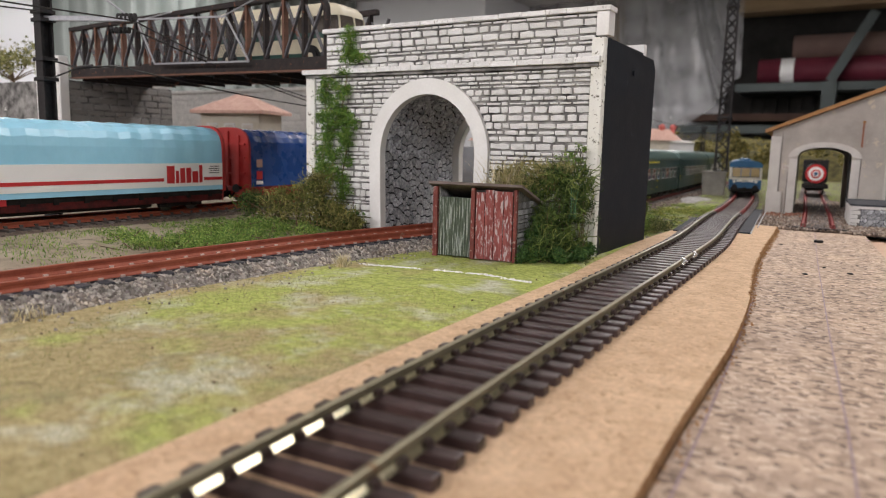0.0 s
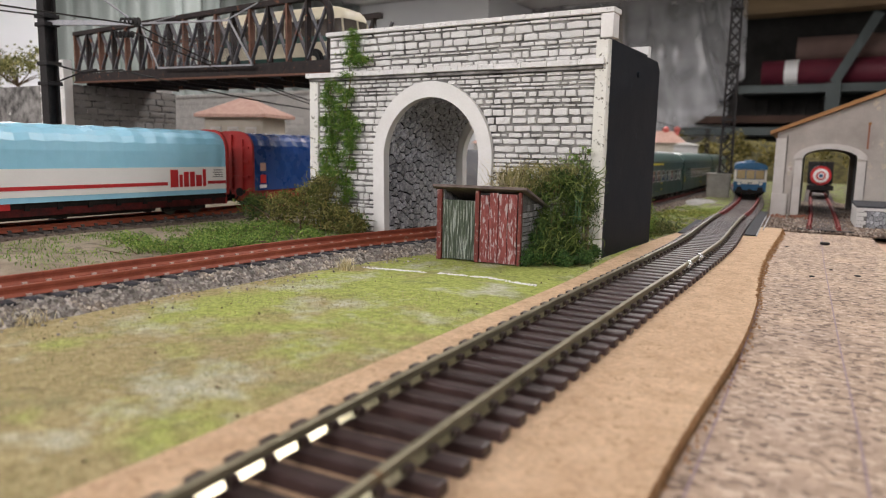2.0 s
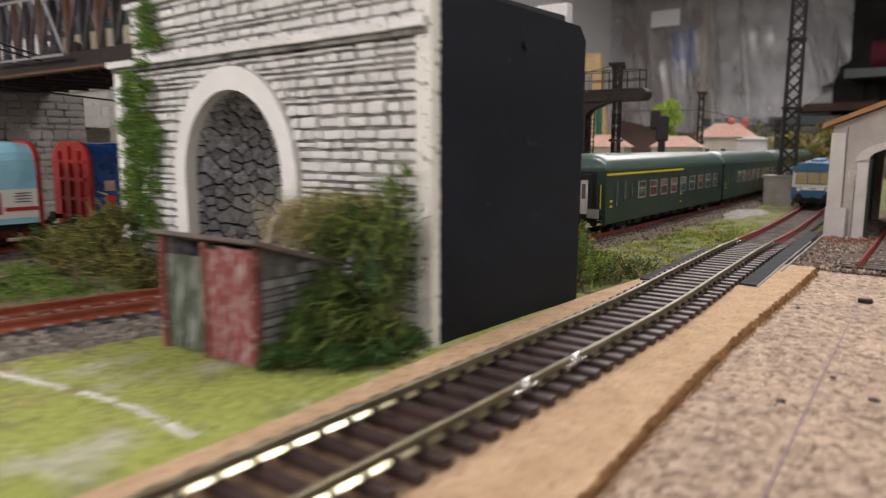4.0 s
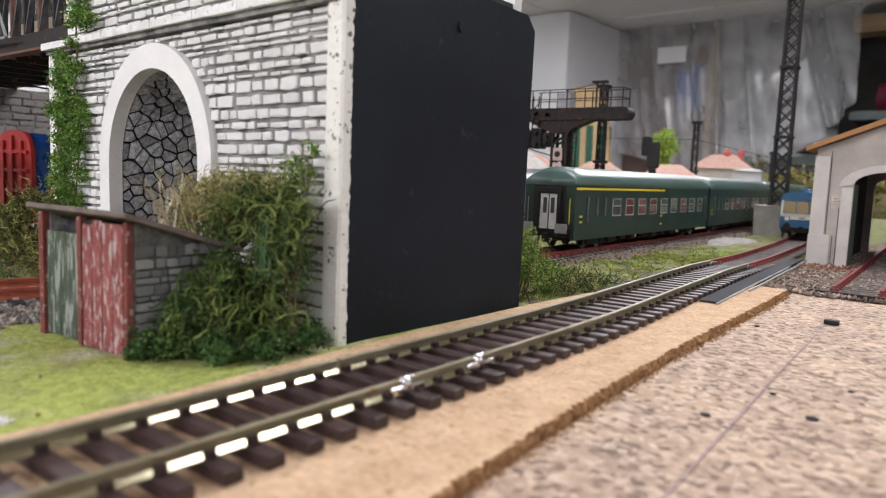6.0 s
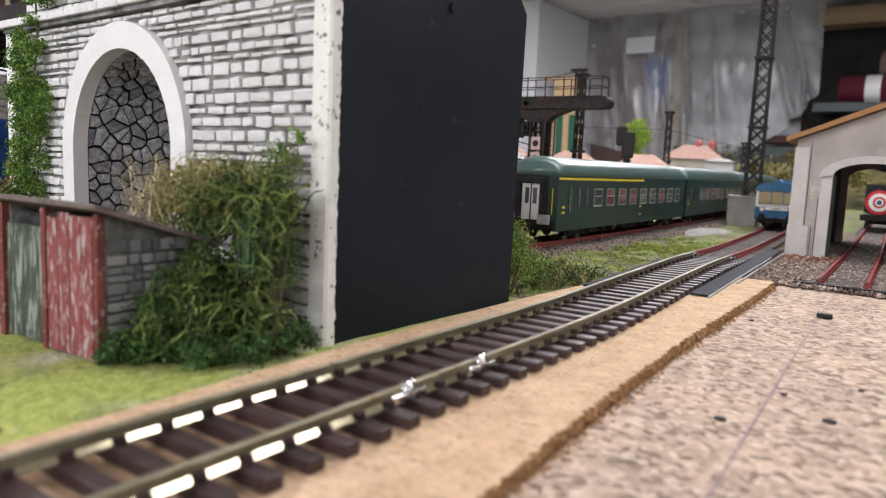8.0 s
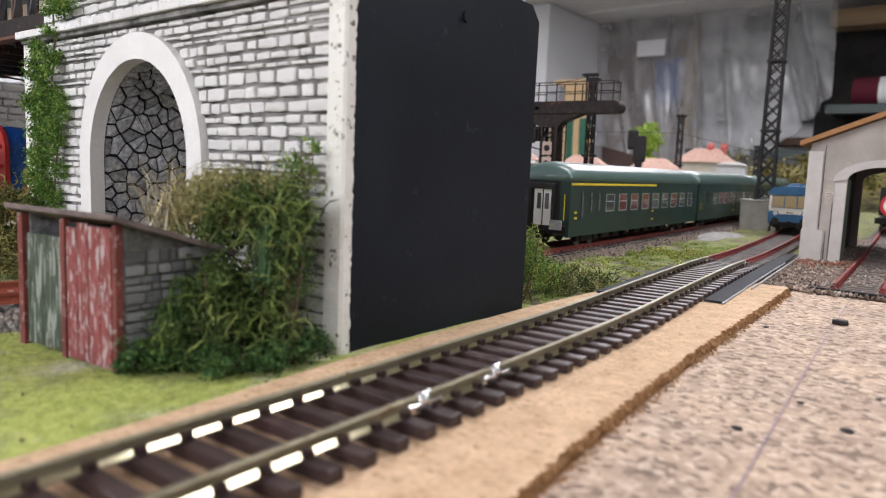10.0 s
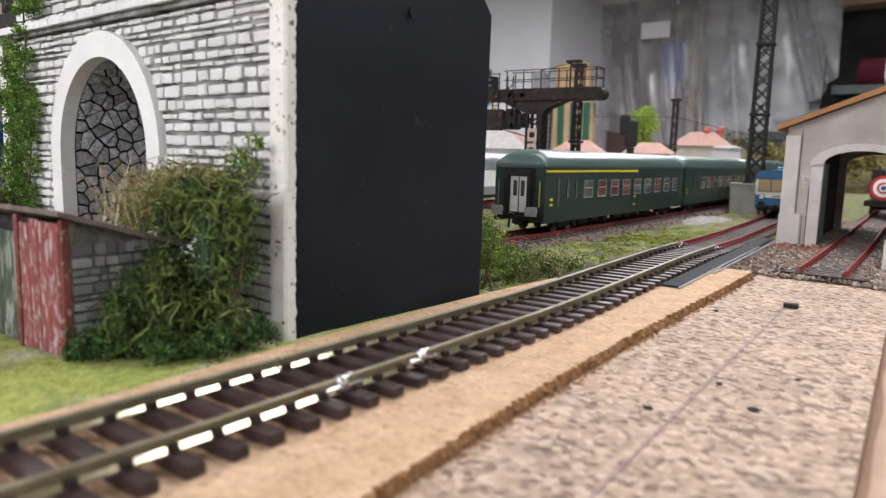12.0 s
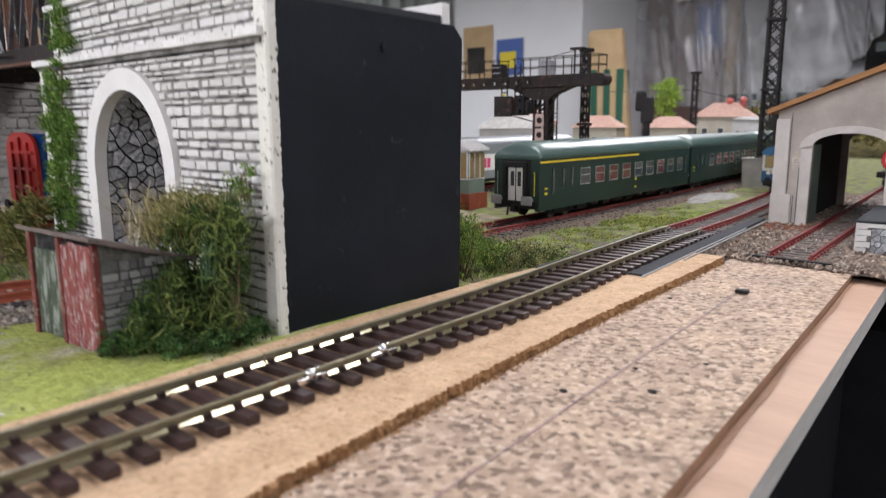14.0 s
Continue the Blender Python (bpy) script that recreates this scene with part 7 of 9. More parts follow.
    d = part("side_door", boxed(0.0840, 0.0985, -0.0012, 0.0, 0.0162, 0.0480), SHED_TRIM, ob)
    part("leaf", boxed(0.0862, 0.0965, -0.0016, -0.0012, 0.0165, 0.0462), SHED_GREEN, d, "green timber door")
    # roof: two slopes of thick boards with a ragged ochre edge
    for s in (0, 1):
        bm = bmesh.new()
        a, b = (-0.0055, W / 2) if s == 0 else (W + 0.0055, W / 2)
        za = eave + slope * (-0.0055)
        zb = eave + slope * W / 2
        loft(bm, [(a, za + 0.0006), (b, zb + 0.0006), (b, zb + 0.0042), (a, za + 0.0034)], -0.0065, D + 0.010, steps=30)
        for v in bm.verts:
            if v.co.y < -0.006:
                v.co.y += 0.0008 * noise.noise(Vector((v.co.x * 150, 0, 0)))
        rf = part("roof", bm, SHED_ROOF, ob, "ochre board roof slope")
    return ob


shed = goods_shed()


def loading_platform():
    ob = thing("loading_platform", "white-quoined loading platform with rubble panels", "platform", pose(-0.0085, 0.577, 0.0004, 0, 0, 4.4))
    part("body", boxed(0.0004, 0.075, 0.0004, 0.078, 0.0, 0.0150), JOINT_GREY, ob)
    part("deck", boxed(-0.0006, 0.076, -0.0006, 0.0785, 0.0151, 0.0164, 0.0003), GREY_PAD, ob, "dark grey platform deck")
    for x in (0.0, 0.033):
        for k in range(5):
            w = 0.0062 if k % 2 else 0.0046
            part("quoin", boxed(x, x + w, -0.0006, 0.0004, 0.0001 + 0.003 * k, 0.0028 + 0.003 * k, 0.0002), WHITE_PAINT, ob, "white quoin stone")
    part("string_course", boxed(0.0, 0.075, -0.0006, 0.0004, 0.0131, 0.0150), WHITE_PAINT, ob)
    pn = part("panel", boxed(0.0064, 0.0328, 0.0, 0.0004, 0.0, 0.013), RUBBLE_JOINT, ob, "blue-grey rubble panel")
    rubble_stones(cells(0.0262, 0.0128, 8, 4, 9), lambda u, v, d: (0.0065 + u, -d * 0.6, 0.0001 + v), 0.0002, 0.0006, RUBBLE, pn, 4)
    for k in range(4):
        part("quoin", boxed(-0.0006, 0.0004, 0.0008 + 0.019 * k, 0.006 + 0.019 * k, 0.0001, 0.0150, 0.0002), WHITE_PAINT, ob)
    return ob


loading_platform()
_o = part("module_edge", boxed(-0.0105, 0.06, 0.546, 0.600, -0.016, -0.0002, 0.0006), DARK_GREY_EDGE)
tagged(_o, "charcoal end plate of the neighbouring layout module", "end plate", kind="structure")

# ---- lattice tower on its plinth ----
def lattice(ob, base, top, wb, wt, bays, leg=0.0012, brace=0.0007, ring_every=3, material=None, name="mast"):
    material = material or BLACK_STEEL

    def w_at(t):
        return (wb + (wt - wb) * t) / 2

    for sx, sy in ((-1, -1), (1, -1), (1, 1), (-1, 1)):
        bm = bmesh.new()
        beam(bm, (sx * w_at(0), sy * w_at(0), base), (sx * w_at(1), sy * w_at(1), top), leg, leg)
        part("leg", bm, material, ob)
    bm = bmesh.new()
    for k in range(bays):
        t0, t1 = k / bays, (k + 1) / bays
        z0, z1 = base + (top - base) * t0, base + (top - base) * t1
        c0 = [(-w_at(t0), -w_at(t0)), (w_at(t0), -w_at(t0)), (w_at(t0), w_at(t0)), (-w_at(t0), w_at(t0))]
        c1 = [(-w_at(t1), -w_at(t1)), (w_at(t1), -w_at(t1)), (w_at(t1), w_at(t1)), (-w_at(t1), w_at(t1))]
        for i in range(4):
            j = (i + 1) % 4
            beam(bm, (*c0[i], z0), (*c1[j], z1), brace, brace)
            beam(bm, (*c0[j], z0), (*c1[i], z1), brace, brace)
    part("bracing", bm, material, ob)
    if ring_every:
        for k in range(0, bays + 1, ring_every):
            t = k / bays
            z = base + (top - base) * t
            w = w_at(t) + 0.0022
            part("collar", boxed(-w, w, -w, w, z - 0.0011, z + 0.0011, 0.0003), material, ob)


_t = thing("lattice_tower", "tall rusty black lattice tower", "lattice tower", pose(-0.1570, 0.900, 0.0302, 0, 0, 8))
lattice(_t, 0.0, 0.255, 0.0132, 0.0098, 20, 0.0021, 0.0012, 5, BLACK_STEEL)
_t = thing("concrete_plinth", "pale concrete plinth beside the track", "plinth", pose(-0.1640, 0.903, 0.0, 0, 0, 8))
_bm = boxed(-0.0125, 0.0125, -0.0115, 0.0115, 0.0, 0.0300, 0.0006)
for _q in _bm.verts:
    if _q.co.z > 0.01:
        _q.co.x *= 1.08
part("block", _bm, CONCRETE, _t)
part("cap", boxed(-0.0142, 0.0142, -0.0132, 0.0132, 0.0285, 0.0301, 0.0004), CONCRETE, _t)


# ---- signal gantry, signals, masts ----
def gantry():
    ob = thing("signal_gantry", "dark steel signal gantry over the passenger lines", "signal gantry", pose(-0.2070, 0.674, 0.0024, 0, 0, 4))
    # girder: two flanges and webs pierced by a row of openings
    part("flange", boxed(-0.150, 0.0, -0.0072, 0.0072, 0.0975, 0.0985, 0.0003), RUST_STEEL, ob, "walkway deck plate")
    part("flange", boxed(-0.150, -0.002, -0.0070, 0.0070, 0.0893, 0.0901, 0.0003), RUST_STEEL, ob)
    for y in (-0.0062, 0.0062):
        bm = bmesh.new()
        box(bm, -0.150, 0.0, y - 0.0004, y + 0.0004, 0.0952, 0.0976)
        box(bm, -0.150, 0.0, y - 0.0004, y + 0.0004, 0.0900, 0.0922)
        ends = [-0.150]
        for k in range(8):
            x = -0.137 + 0.0108 * k
            ends += [x - 0.0021, x + 0.0021]
        for a, b in zip(ends[::2], ends[1::2]):
            box(bm, a, b, y - 0.0004, y + 0.0004, 0.0921, 0.0953)
        box(bm, ends[-1], 0.0, y - 0.0004, y + 0.0004, 0.0921, 0.0953)
        part("web", bm, RUST_STEEL, ob, "pierced girder web")
    bm = bmesh.new()
    tube(bm, [(-0.0002, -0.0062, 0.0938), (-0.0002, 0.0062, 0.0938)], 0.0046, 14)
    part("nose", bm, RUST_STEEL, ob, "rounded girder end")
    bm = bmesh.new()
    loft(bm, [(-0.0580, 0.0795), (-0.0440, 0.0795), (-0.0400, 0.0835), (-0.0250, 0.0892), (-0.0800, 0.0892), (-0.0680, 0.0835)], -0.0050, 0.0050)
    part("haunch", bm, RUST_STEEL, ob, "flared bracket under the girder")
    # post: four angles with lacing and a dark back plate
    for x in (-0.0572, -0.0452):
        for y in (-0.0042, 0.0042):
            bm = bmesh.new()
            beam(bm, (x, y, 0.003), (x, y, 0.0796), 0.0022, 0.0018)
            part("post_angle", bm, RUST_STEEL, ob)
    bm = bmesh.new()
    for k in range(9):
        z = 0.005 + 0.0082 * k
        for y in (-0.0042, 0.0042):
            beam(bm, (-0.0572, y, z), (-0.0452, y, z + 0.0082), 0.0012)
        for x in (-0.0572, -0.0452):
            beam(bm, (x, -0.0042, z), (x, 0.0042, z + 0.0082), 0.0012)
    part("lacing", bm, RUST_STEEL, ob, "diagonal lacing of the post")
    part("back_plate", boxed(-0.0530, -0.0462, 0.0026, 0.0036, 0.003, 0.0796), BLACK_STEEL, ob)
    part("base", boxed(-0.061, -0.0415, -0.008, 0.008, -0.003, 0.003, 0.0004), CONCRETE, ob)
    # ladder beside the post
    lad = bmesh.new()
    for y in (-0.0030, 0.0030):
        beam(lad, (-0.0405, y, 0.003), (-0.0405, y, 0.0890), 0.0006, 0.0008)
    for k in range(24):
        beam(lad, (-0.0405, -0.0030, 0.006 + 0.0035 * k), (-0.0405, 0.0030, 0.006 + 0.0035 * k), 0.0005)
    part("ladder", lad, RUST_STEEL, ob)
    # railings round the walkway, a step lower behind the cabinet
    for k in range(11):
        x = -0.1494 + 0.01485 * k
        for y in (-0.0068, 0.0068):
            bm = bmesh.new()
            tube(bm, [(x, y, 0.0985), (x, y, 0.1125)], 0.00045, 6)
            part("railing_post", bm, RUST_STEEL, ob)
    for y in (-0.0068, 0.0068):
        for z in (0.1052, 0.1123):
            for a, b in ((-0.150, -0.089), (-0.078, -0.0005)):
                bm = bmesh.new()
                tube(bm, [(a, y, z), (b, y, z)], 0.0004, 6)
                part("railing_bar", bm, RUST_STEEL, ob)
    for z in (0.1052, 0.1123):
        bm = bmesh.new()
        tube(bm, [(-0.0005, -0.0068, z), (-0.0005, 0.0068, z)], 0.0004, 6)
        part("railing_bar", bm, RUST_STEEL, ob)
    cab = part("cabinet", boxed(-0.0990, -0.0890, -0.0050, 0.0040, 0.0986, 0.1092, 0.0005), BLACK_STEEL, ob, "black equipment cabinet on the walkway")
    for z in (0.1015, 0.1060):
        part("slot", boxed(-0.0980, -0.0900, -0.0053, -0.0050, z, z + 0.0010), GREY_STEEL, cab)
    part("relay_box", boxed(-0.0545, -0.0440, -0.0045, 0.0045, 0.0986, 0.1102, 0.0005), GREY_STEEL, ob, "grey relay box on the walkway")
    # hanging signals: a hooded brown target and two black heads on a cage
    box_a = part("signal_target", boxed(-0.0925, -0.0765, -0.0085, -0.0035, 0.0672, 0.0822, 0.0006), RUST_EDGE, ob, "brown back of a signal target")
    part("target_rim", boxed(-0.0932, -0.0758, -0.0095, -0.0083, 0.0664, 0.0830, 0.0004), RUST_STEEL, box_a)
    for x0, x1, z0, z1 in ((-0.0755, -0.0660, 0.0675, 0.0835), (-0.0645, -0.0585, 0.0690, 0.0800)):
        s = part("signal_head", boxed(x0, x1, -0.0065, 0.0025, z0, z1, 0.0006), BLACK_STEEL, ob)
        for z in (z0 + 0.0035, z1 - 0.0035):
            bm = bmesh.new()
            tube(bm, [((x0 + x1) / 2, -0.0062, z), ((x0 + x1) / 2, -0.0098, z)], 0.0019, 12)
            part("lens_hood", bm, BLACK_STEEL, s)
    cage = bmesh.new()
    for x in (-0.0870, -0.0815, -0.0740, -0.0690):
        beam(cage, (x, -0.0074, 0.0815), (x, -0.0074, 0.1010 if x < -0.08 else 0.1080), 0.0008)
    for z in (0.0860, 0.0900, 0.0940, 0.0980):
        beam(cage, (-0.0870, -0.0074, z), (-0.0815, -0.0074, z), 0.0007)
        beam(cage, (-0.0740, -0.0074, z), (-0.0690, -0.0074, z + 0.004), 0.0007)
    beam(cage, (-0.0925, -0.0070, 0.0690), (-0.0580, -0.0040, 0.0690), 0.0008)
    beam(cage, (-0.0760, -0.0060, 0.0670), (-0.0572, -0.0040, 0.0620), 0.0008)
    part("access_cage", cage, RUST_STEEL, ob, "ladder and brackets of the hanging signals")
    part("lamp_tip", boxed(-0.0862, -0.0838, -0.0082, -0.0074, 0.0826, 0.0850), YELLOW, ob, "yellow lamp tip")
    for z in (0.0470, 0.0585):
        pl = part("signal_plate", boxed(-0.0556, -0.0478, -0.0056, -0.0050, z, z + 0.0098, 0.0002), PINK_CHAIR, ob, "pale pink plate with a round black mark")
        disc(bm := bmesh.new(), (-0.0517, -0.0060, z + 0.0049), 0.0024, 0.0004, "y", 14)
        part("mark", bm, BLACK_STEEL, pl)
    bm = bmesh.new()
    for x in (-0.0245, -0.0195):
        beam(bm, (x, 0, 0.0985), (x, 0, 0.1172), 0.0010)
    box(bm, -0.0275, -0.0165, -0.003, 0.003, 0.1170, 0.1186)
    tube(bm, [(-0.024, 0, 0.1168), (-0.050, 0, 0.1120)], 0.0003, 5)
    part("davit", bm, RUST_STEEL, ob, "lifting davit with its cable")
    return ob


gantry()
for _x, _y, _h, _w in ((-0.2545, 0.728, 0.123, 0.006), (-0.3155, 1.10, 0.125, 0.007), (-0.225, 1.12, 0.088, 0.005)):
    _t = thing("line_mast", "dark lattice mast carrying the overhead line", "mast", pose(_x, _y, 0.001, 0, 0, 5), "line masts")
    lattice(_t, 0.0, _h, _w, _w * 0.8, 10, 0.0011, 0.0006, 5)
    part("head", boxed(-_w * 0.8, _w * 0.8, -_w * 0.8, _w * 0.8, _h, _h + 0.002), BLACK_STEEL, _t)
_t = thing("overhead_wire", "thin dark overhead wires between the masts", "wire")
for _a, _b in (((-0.3155, 1.10, 0.105), (-0.225, 1.12, 0.083)), ((-0.3155, 1.10, 0.105), (-0.42, 1.05, 0.104))):
    _bm = bmesh.new()
    tube(_bm, [tuple(p + (q - p) * k / 6 for p, q in zip(_a, _b)) for k in range(7)], 0.0004, 5)
    part("wire", _bm, WIRE, _t)
_t = thing("colour_light_signal", "black colour light signal head on a post", "signal", pose(-0.302, 0.93, 0.001, 0, 0, 12))
_bm = bmesh.new()
tube(_bm, [(0.002, 0, 0), (0.002, 0, 0.075)], 0.0014, 8)
part("post", _bm, BLACK_STEEL, _t)
_bm = boxed(-0.002, 0.0115, -0.002, 0.003, 0.062, 0.0905, 0.002)
box(_bm, -0.0085, 0.003, -0.0018, 0.0028, 0.075, 0.0965, 0, 0.003)
part("head", _bm, BLACK_STEEL, _t, "rounded black signal head")
_bm = boxed(0.0015, 0.0085, -0.003, 0.003, 0.0385, 0.062, 0.001)
part("box", _bm, BLACK_STEEL, _t)

# ---- bridge ----
BX0, BX1, BY0, BY1, BZ0, BZ1 = -0.516, -0.266, 0.3105, 0.3725, 0.0945, 0.1335


def bridge_rise(x, z):
    """The bridge widens towards the portal: its floor falls and its top chord climbs a little."""
    u = (x - BX0) / (BX1 - BX0)
    lo, hi = 0.0955 - 0.0030 * u, 0.1315 + 0.0055 * u
    return lo + (z - BZ0) / (BZ1 - BZ0) * (hi - lo)


bridge = thing("truss_bridge", "rusty dark steel truss road bridge", "bridge")
for _y in (BY0, BY1):
    part("bottom_chord", boxed(BX0, BX1, _y - 0.0016, _y + 0.0016, BZ0, BZ0 + 0.0062, 0.0003), RUST_STEEL, bridge)
    part("bottom_flange", boxed(BX0, BX1, _y - 0.0028, _y + 0.0028, BZ0 - 0.0011, BZ0 - 0.0001), RUST_EDGE, bridge, "rust-brown flange")
    part("top_chord", boxed(BX0, BX1 - 0.012, _y - 0.0021, _y + 0.0021, BZ1 - 0.0030, BZ1, 0.0003), RUST_STEEL, bridge)
    _bm = bmesh.new()
    _pts = [(BX1 - 0.012 + 0.011 * math.sin(math.pi / 2 * k / 8), _y, BZ1 - 0.0015 - 0.011 * (1 - math.cos(math.pi / 2 * k / 8))) for k in range(9)] + [(BX1 - 0.001, _y, BZ0 + 0.0062)]
    tube(_bm, _pts, 0.0021, 8)
    if _y == BY0:
        part("end_post", _bm, RUST_STEEL, bridge, "curved end post")
    else:
        _bm.free()
    _n = 16
    for _k in range(_n):
        _x = BX0 + 0.0015 + (BX1 - 0.004 - BX0) * _k / _n
        _xn = BX0 + 0.0015 + (BX1 - 0.004 - BX0) * (_k + 1) / _n
        part("post", boxed(_x - 0.0008, _x + 0.0008, _y - 0.0019, _y + 0.0019, BZ0 + 0.0062, BZ1 - 0.0030), RUST_EDGE if _k % 2 == 0 else RUST_STEEL, bridge)
        for _s, _o in ((1, -0.0007), (-1, 0.0007)):
            _bm = bmesh.new()
            _zt = BZ1 - 0.003 if _k < _n - 1 else BZ1 - 0.006
            beam(_bm, (_x if _s > 0 else _xn, _y + _o, BZ0 + 0.006), (_xn if _s > 0 else _x, _y + _o, _zt), 0.0010, 0.0021, 0, (0, 1, 0))
            part("diagonal", _bm, TRUSS_STEEL, bridge)
# added dark plate: stands for the shadow band and dulls the background
part("far_parapet", boxed(BX0, BX1 - 0.003, BY1 - 0.0034, BY1 - 0.0022, BZ0 + 0.0043, BZ0 + 0.0175), RUST_STEEL, bridge, "dark plate added for the shadow band on the road")
part("deck", boxed(BX0, BX1 + 0.004, BY0 + 0.0017, BY1 - 0.0017, BZ0 + 0.0005, BZ0 + 0.0042), DARK_GREY_EDGE, bridge, "dark road deck")
for _k in range(9):
    _x = BX0 + 0.01 + 0.0285 * _k
    part("cross_beam", boxed(_x - 0.001, _x + 0.001, BY0 + 0.0017, BY1 - 0.0017, BZ0 - 0.003, BZ0 + 0.0004), RUST_STEEL, bridge)
for _o in bridge.children:
    for _q in _o.data.vertices:
        _q.co.z = bridge_rise(_q.co.x, _q.co.z)
_bm = bmesh.new()
_scr = [(-0.4290, 0.1305), (-0.3425, 0.1260), (-0.3230, 0.0985), (-0.4115, 0.1005)]
for (_xa, _za), (_xb, _zb) in zip(_scr, _scr[1:] + _scr[:1]):
    beam(_bm, (_xa, BY0 - 0.0062, _za), (_xb, BY0 - 0.0062, _zb), 0.0009, 0.0010)
_s = part("screen_frame", _bm, GREY_STEEL, bridge, "grey frame of the safety screen")
_bm = bmesh.new()
for _k in range(44):
    _t = (_k + 0.5) / 44
    beam(_bm, (_scr[0][0] + (_scr[1][0] - _scr[0][0]) * _t, BY0 - 0.0062, _scr[0][1] + (_scr[1][1] - _scr[0][1]) * _t), (_scr[3][0] + (_scr[2][0] - _scr[3][0]) * _t, BY0 - 0.0062, _scr[3][1] + (_scr[2][1] - _scr[3][1]) * _t), 0.00009)
for _k in range(16):
    _t = (_k + 0.5) / 16
    beam(_bm, (_scr[0][0] + (_scr[3][0] - _scr[0][0]) * _t, BY0 - 0.0062, _scr[0][1] + (_scr[3][1] - _scr[0][1]) * _t), (_scr[1][0] + (_scr[2][0] - _scr[1][0]) * _t, BY0 - 0.0062, _scr[1][1] + (_scr[2][1] - _scr[1][1]) * _t), 0.00009)
part("mesh", _bm, TRUSS_STEEL, _s)
for _xa, _xb, _z in ((-0.420, -0.398, 0.1302), (-0.345, -0.322, 0.1262)):
    _bm = bmesh.new()
    tube(_bm, [(_xa, BY0 - 0.0062, _z), (_xb, BY0 - 0.002, bridge_rise(_xb, BZ1 - 0.0005))], 0.0005, 5)
    part("screen_stay", _bm, GREY_STEEL, _s)

abut = thing("bridge_abutment", "stone bridge abutment with a pale front pier", "abutment")
part("core", boxed(-0.62, -0.5155, 0.3025, 0.397, 0.002, BZ0 - 0.0012), JOINT_GREY, abut)
_av = stone_variants(ABUT_STONE)
coursed_wall(abut, 0.306, 0.397, 0.004, BZ0 - 0.002, 17, (0.007, 0.016), 0.0, 0.0014, _av, 15, None, 140, ABUT_STONE, 0.0006, Matrix.Translation((-0.5155, 0, 0)) @ Matrix.Rotation(radians(90), 4, "Z"))
part("front_pier", boxed(-0.545, -0.5135, 0.2985, 0.3055, 0.003, BZ0 + 0.016, 0.0005), WHITE_PAINT, abut, "pale plastered front pier")
coursed_wall(abut, -0.5445, -0.5140, 0.004, BZ0 + 0.015, 16, (0.008, 0.016), 0.2985, 0.0012, stone_variants(WHITE_STONE), 16, None, 60, WHITE_STONE)

# retaining walls and kiosk behind the freight line
for _x0, _x1, _y, _h, _lab in ((-0.86, -0.50, 0.62, 0.112, "long pale stone retaining wall"), (-1.15, -0.63, 0.47, 0.108, "pale stone retaining wall beside the abutment")):
    _w = thing("retaining_wall", _lab, "retaining wall", group="retaining walls", kind="structure")
    part("core", boxed(_x0, _x1, _y, _y + 0.012, 0.002, _h), GREY_BRICK, _w)
    coursed_wall(_w, _x0, _x1, 0.004, _h - 0.003, 15, (0.012, 0.026), _y, 0.0012, stone_variants(GREY_BRICK), 18, None, 150, GREY_BRICK, 0.0009)
    part("coping", boxed(_x0 - 0.002, _x1 + 0.002, _y - 0.003, _y + 0.014, _h, _h + 0.004, 0.0006), GREY_BRICK, _w)


def kiosk():
    ob = thing("kiosk", "small pale building with a salmon hipped roof", "building", pose(-0.548, 0.505, 0.003, 0, 0, 14))
    part("wall", boxed(-0.033, 0.033, -0.021, 0.021, 0.0, 0.080), HOUSE_CREAM, ob)
    bm = bmesh.new()
    e = [bm.verts.new(p) for p in ((-0.041, -0.028, 0.0785), (0.041, -0.028, 0.0785), (0.041, 0.028, 0.0785), (-0.041, 0.028, 0.0785))]
    lo = [bm.verts.new((v.co.x, v.co.y, 0.0755)) for v in e]
    r = [bm.verts.new((-0.006, 0, 0.0955)), bm.verts.new((0.006, 0, 0.0955))]
    for f in ((e[0], e[1], r[1], r[0]), (e[1], e[2], r[1]), (e[2], e[3], r[0], r[1]), (e[3], e[0], r[0]), (lo[3], lo[2], lo[1], lo[0])):
        bm.faces.new(f)
    for k in range(4):
        bm.faces.new((lo[k], lo[(k + 1) % 4], e[(k + 1) % 4], e[k]))
    part("roof", bm, PINK_ROOF, ob, "salmon hipped roof")
    for x in (-0.020, 0.0, 0.020):
        w = part("window", boxed(x - 0.006, x + 0.006, -0.0218, -0.021, 0.045, 0.066), HOUSE_WHITE, ob)
        part("pane", boxed(x - 0.0045, x + 0.0045, -0.0221, -0.0218, 0.0465, 0.0645), SHED_WALL, w)
    return ob


kiosk()


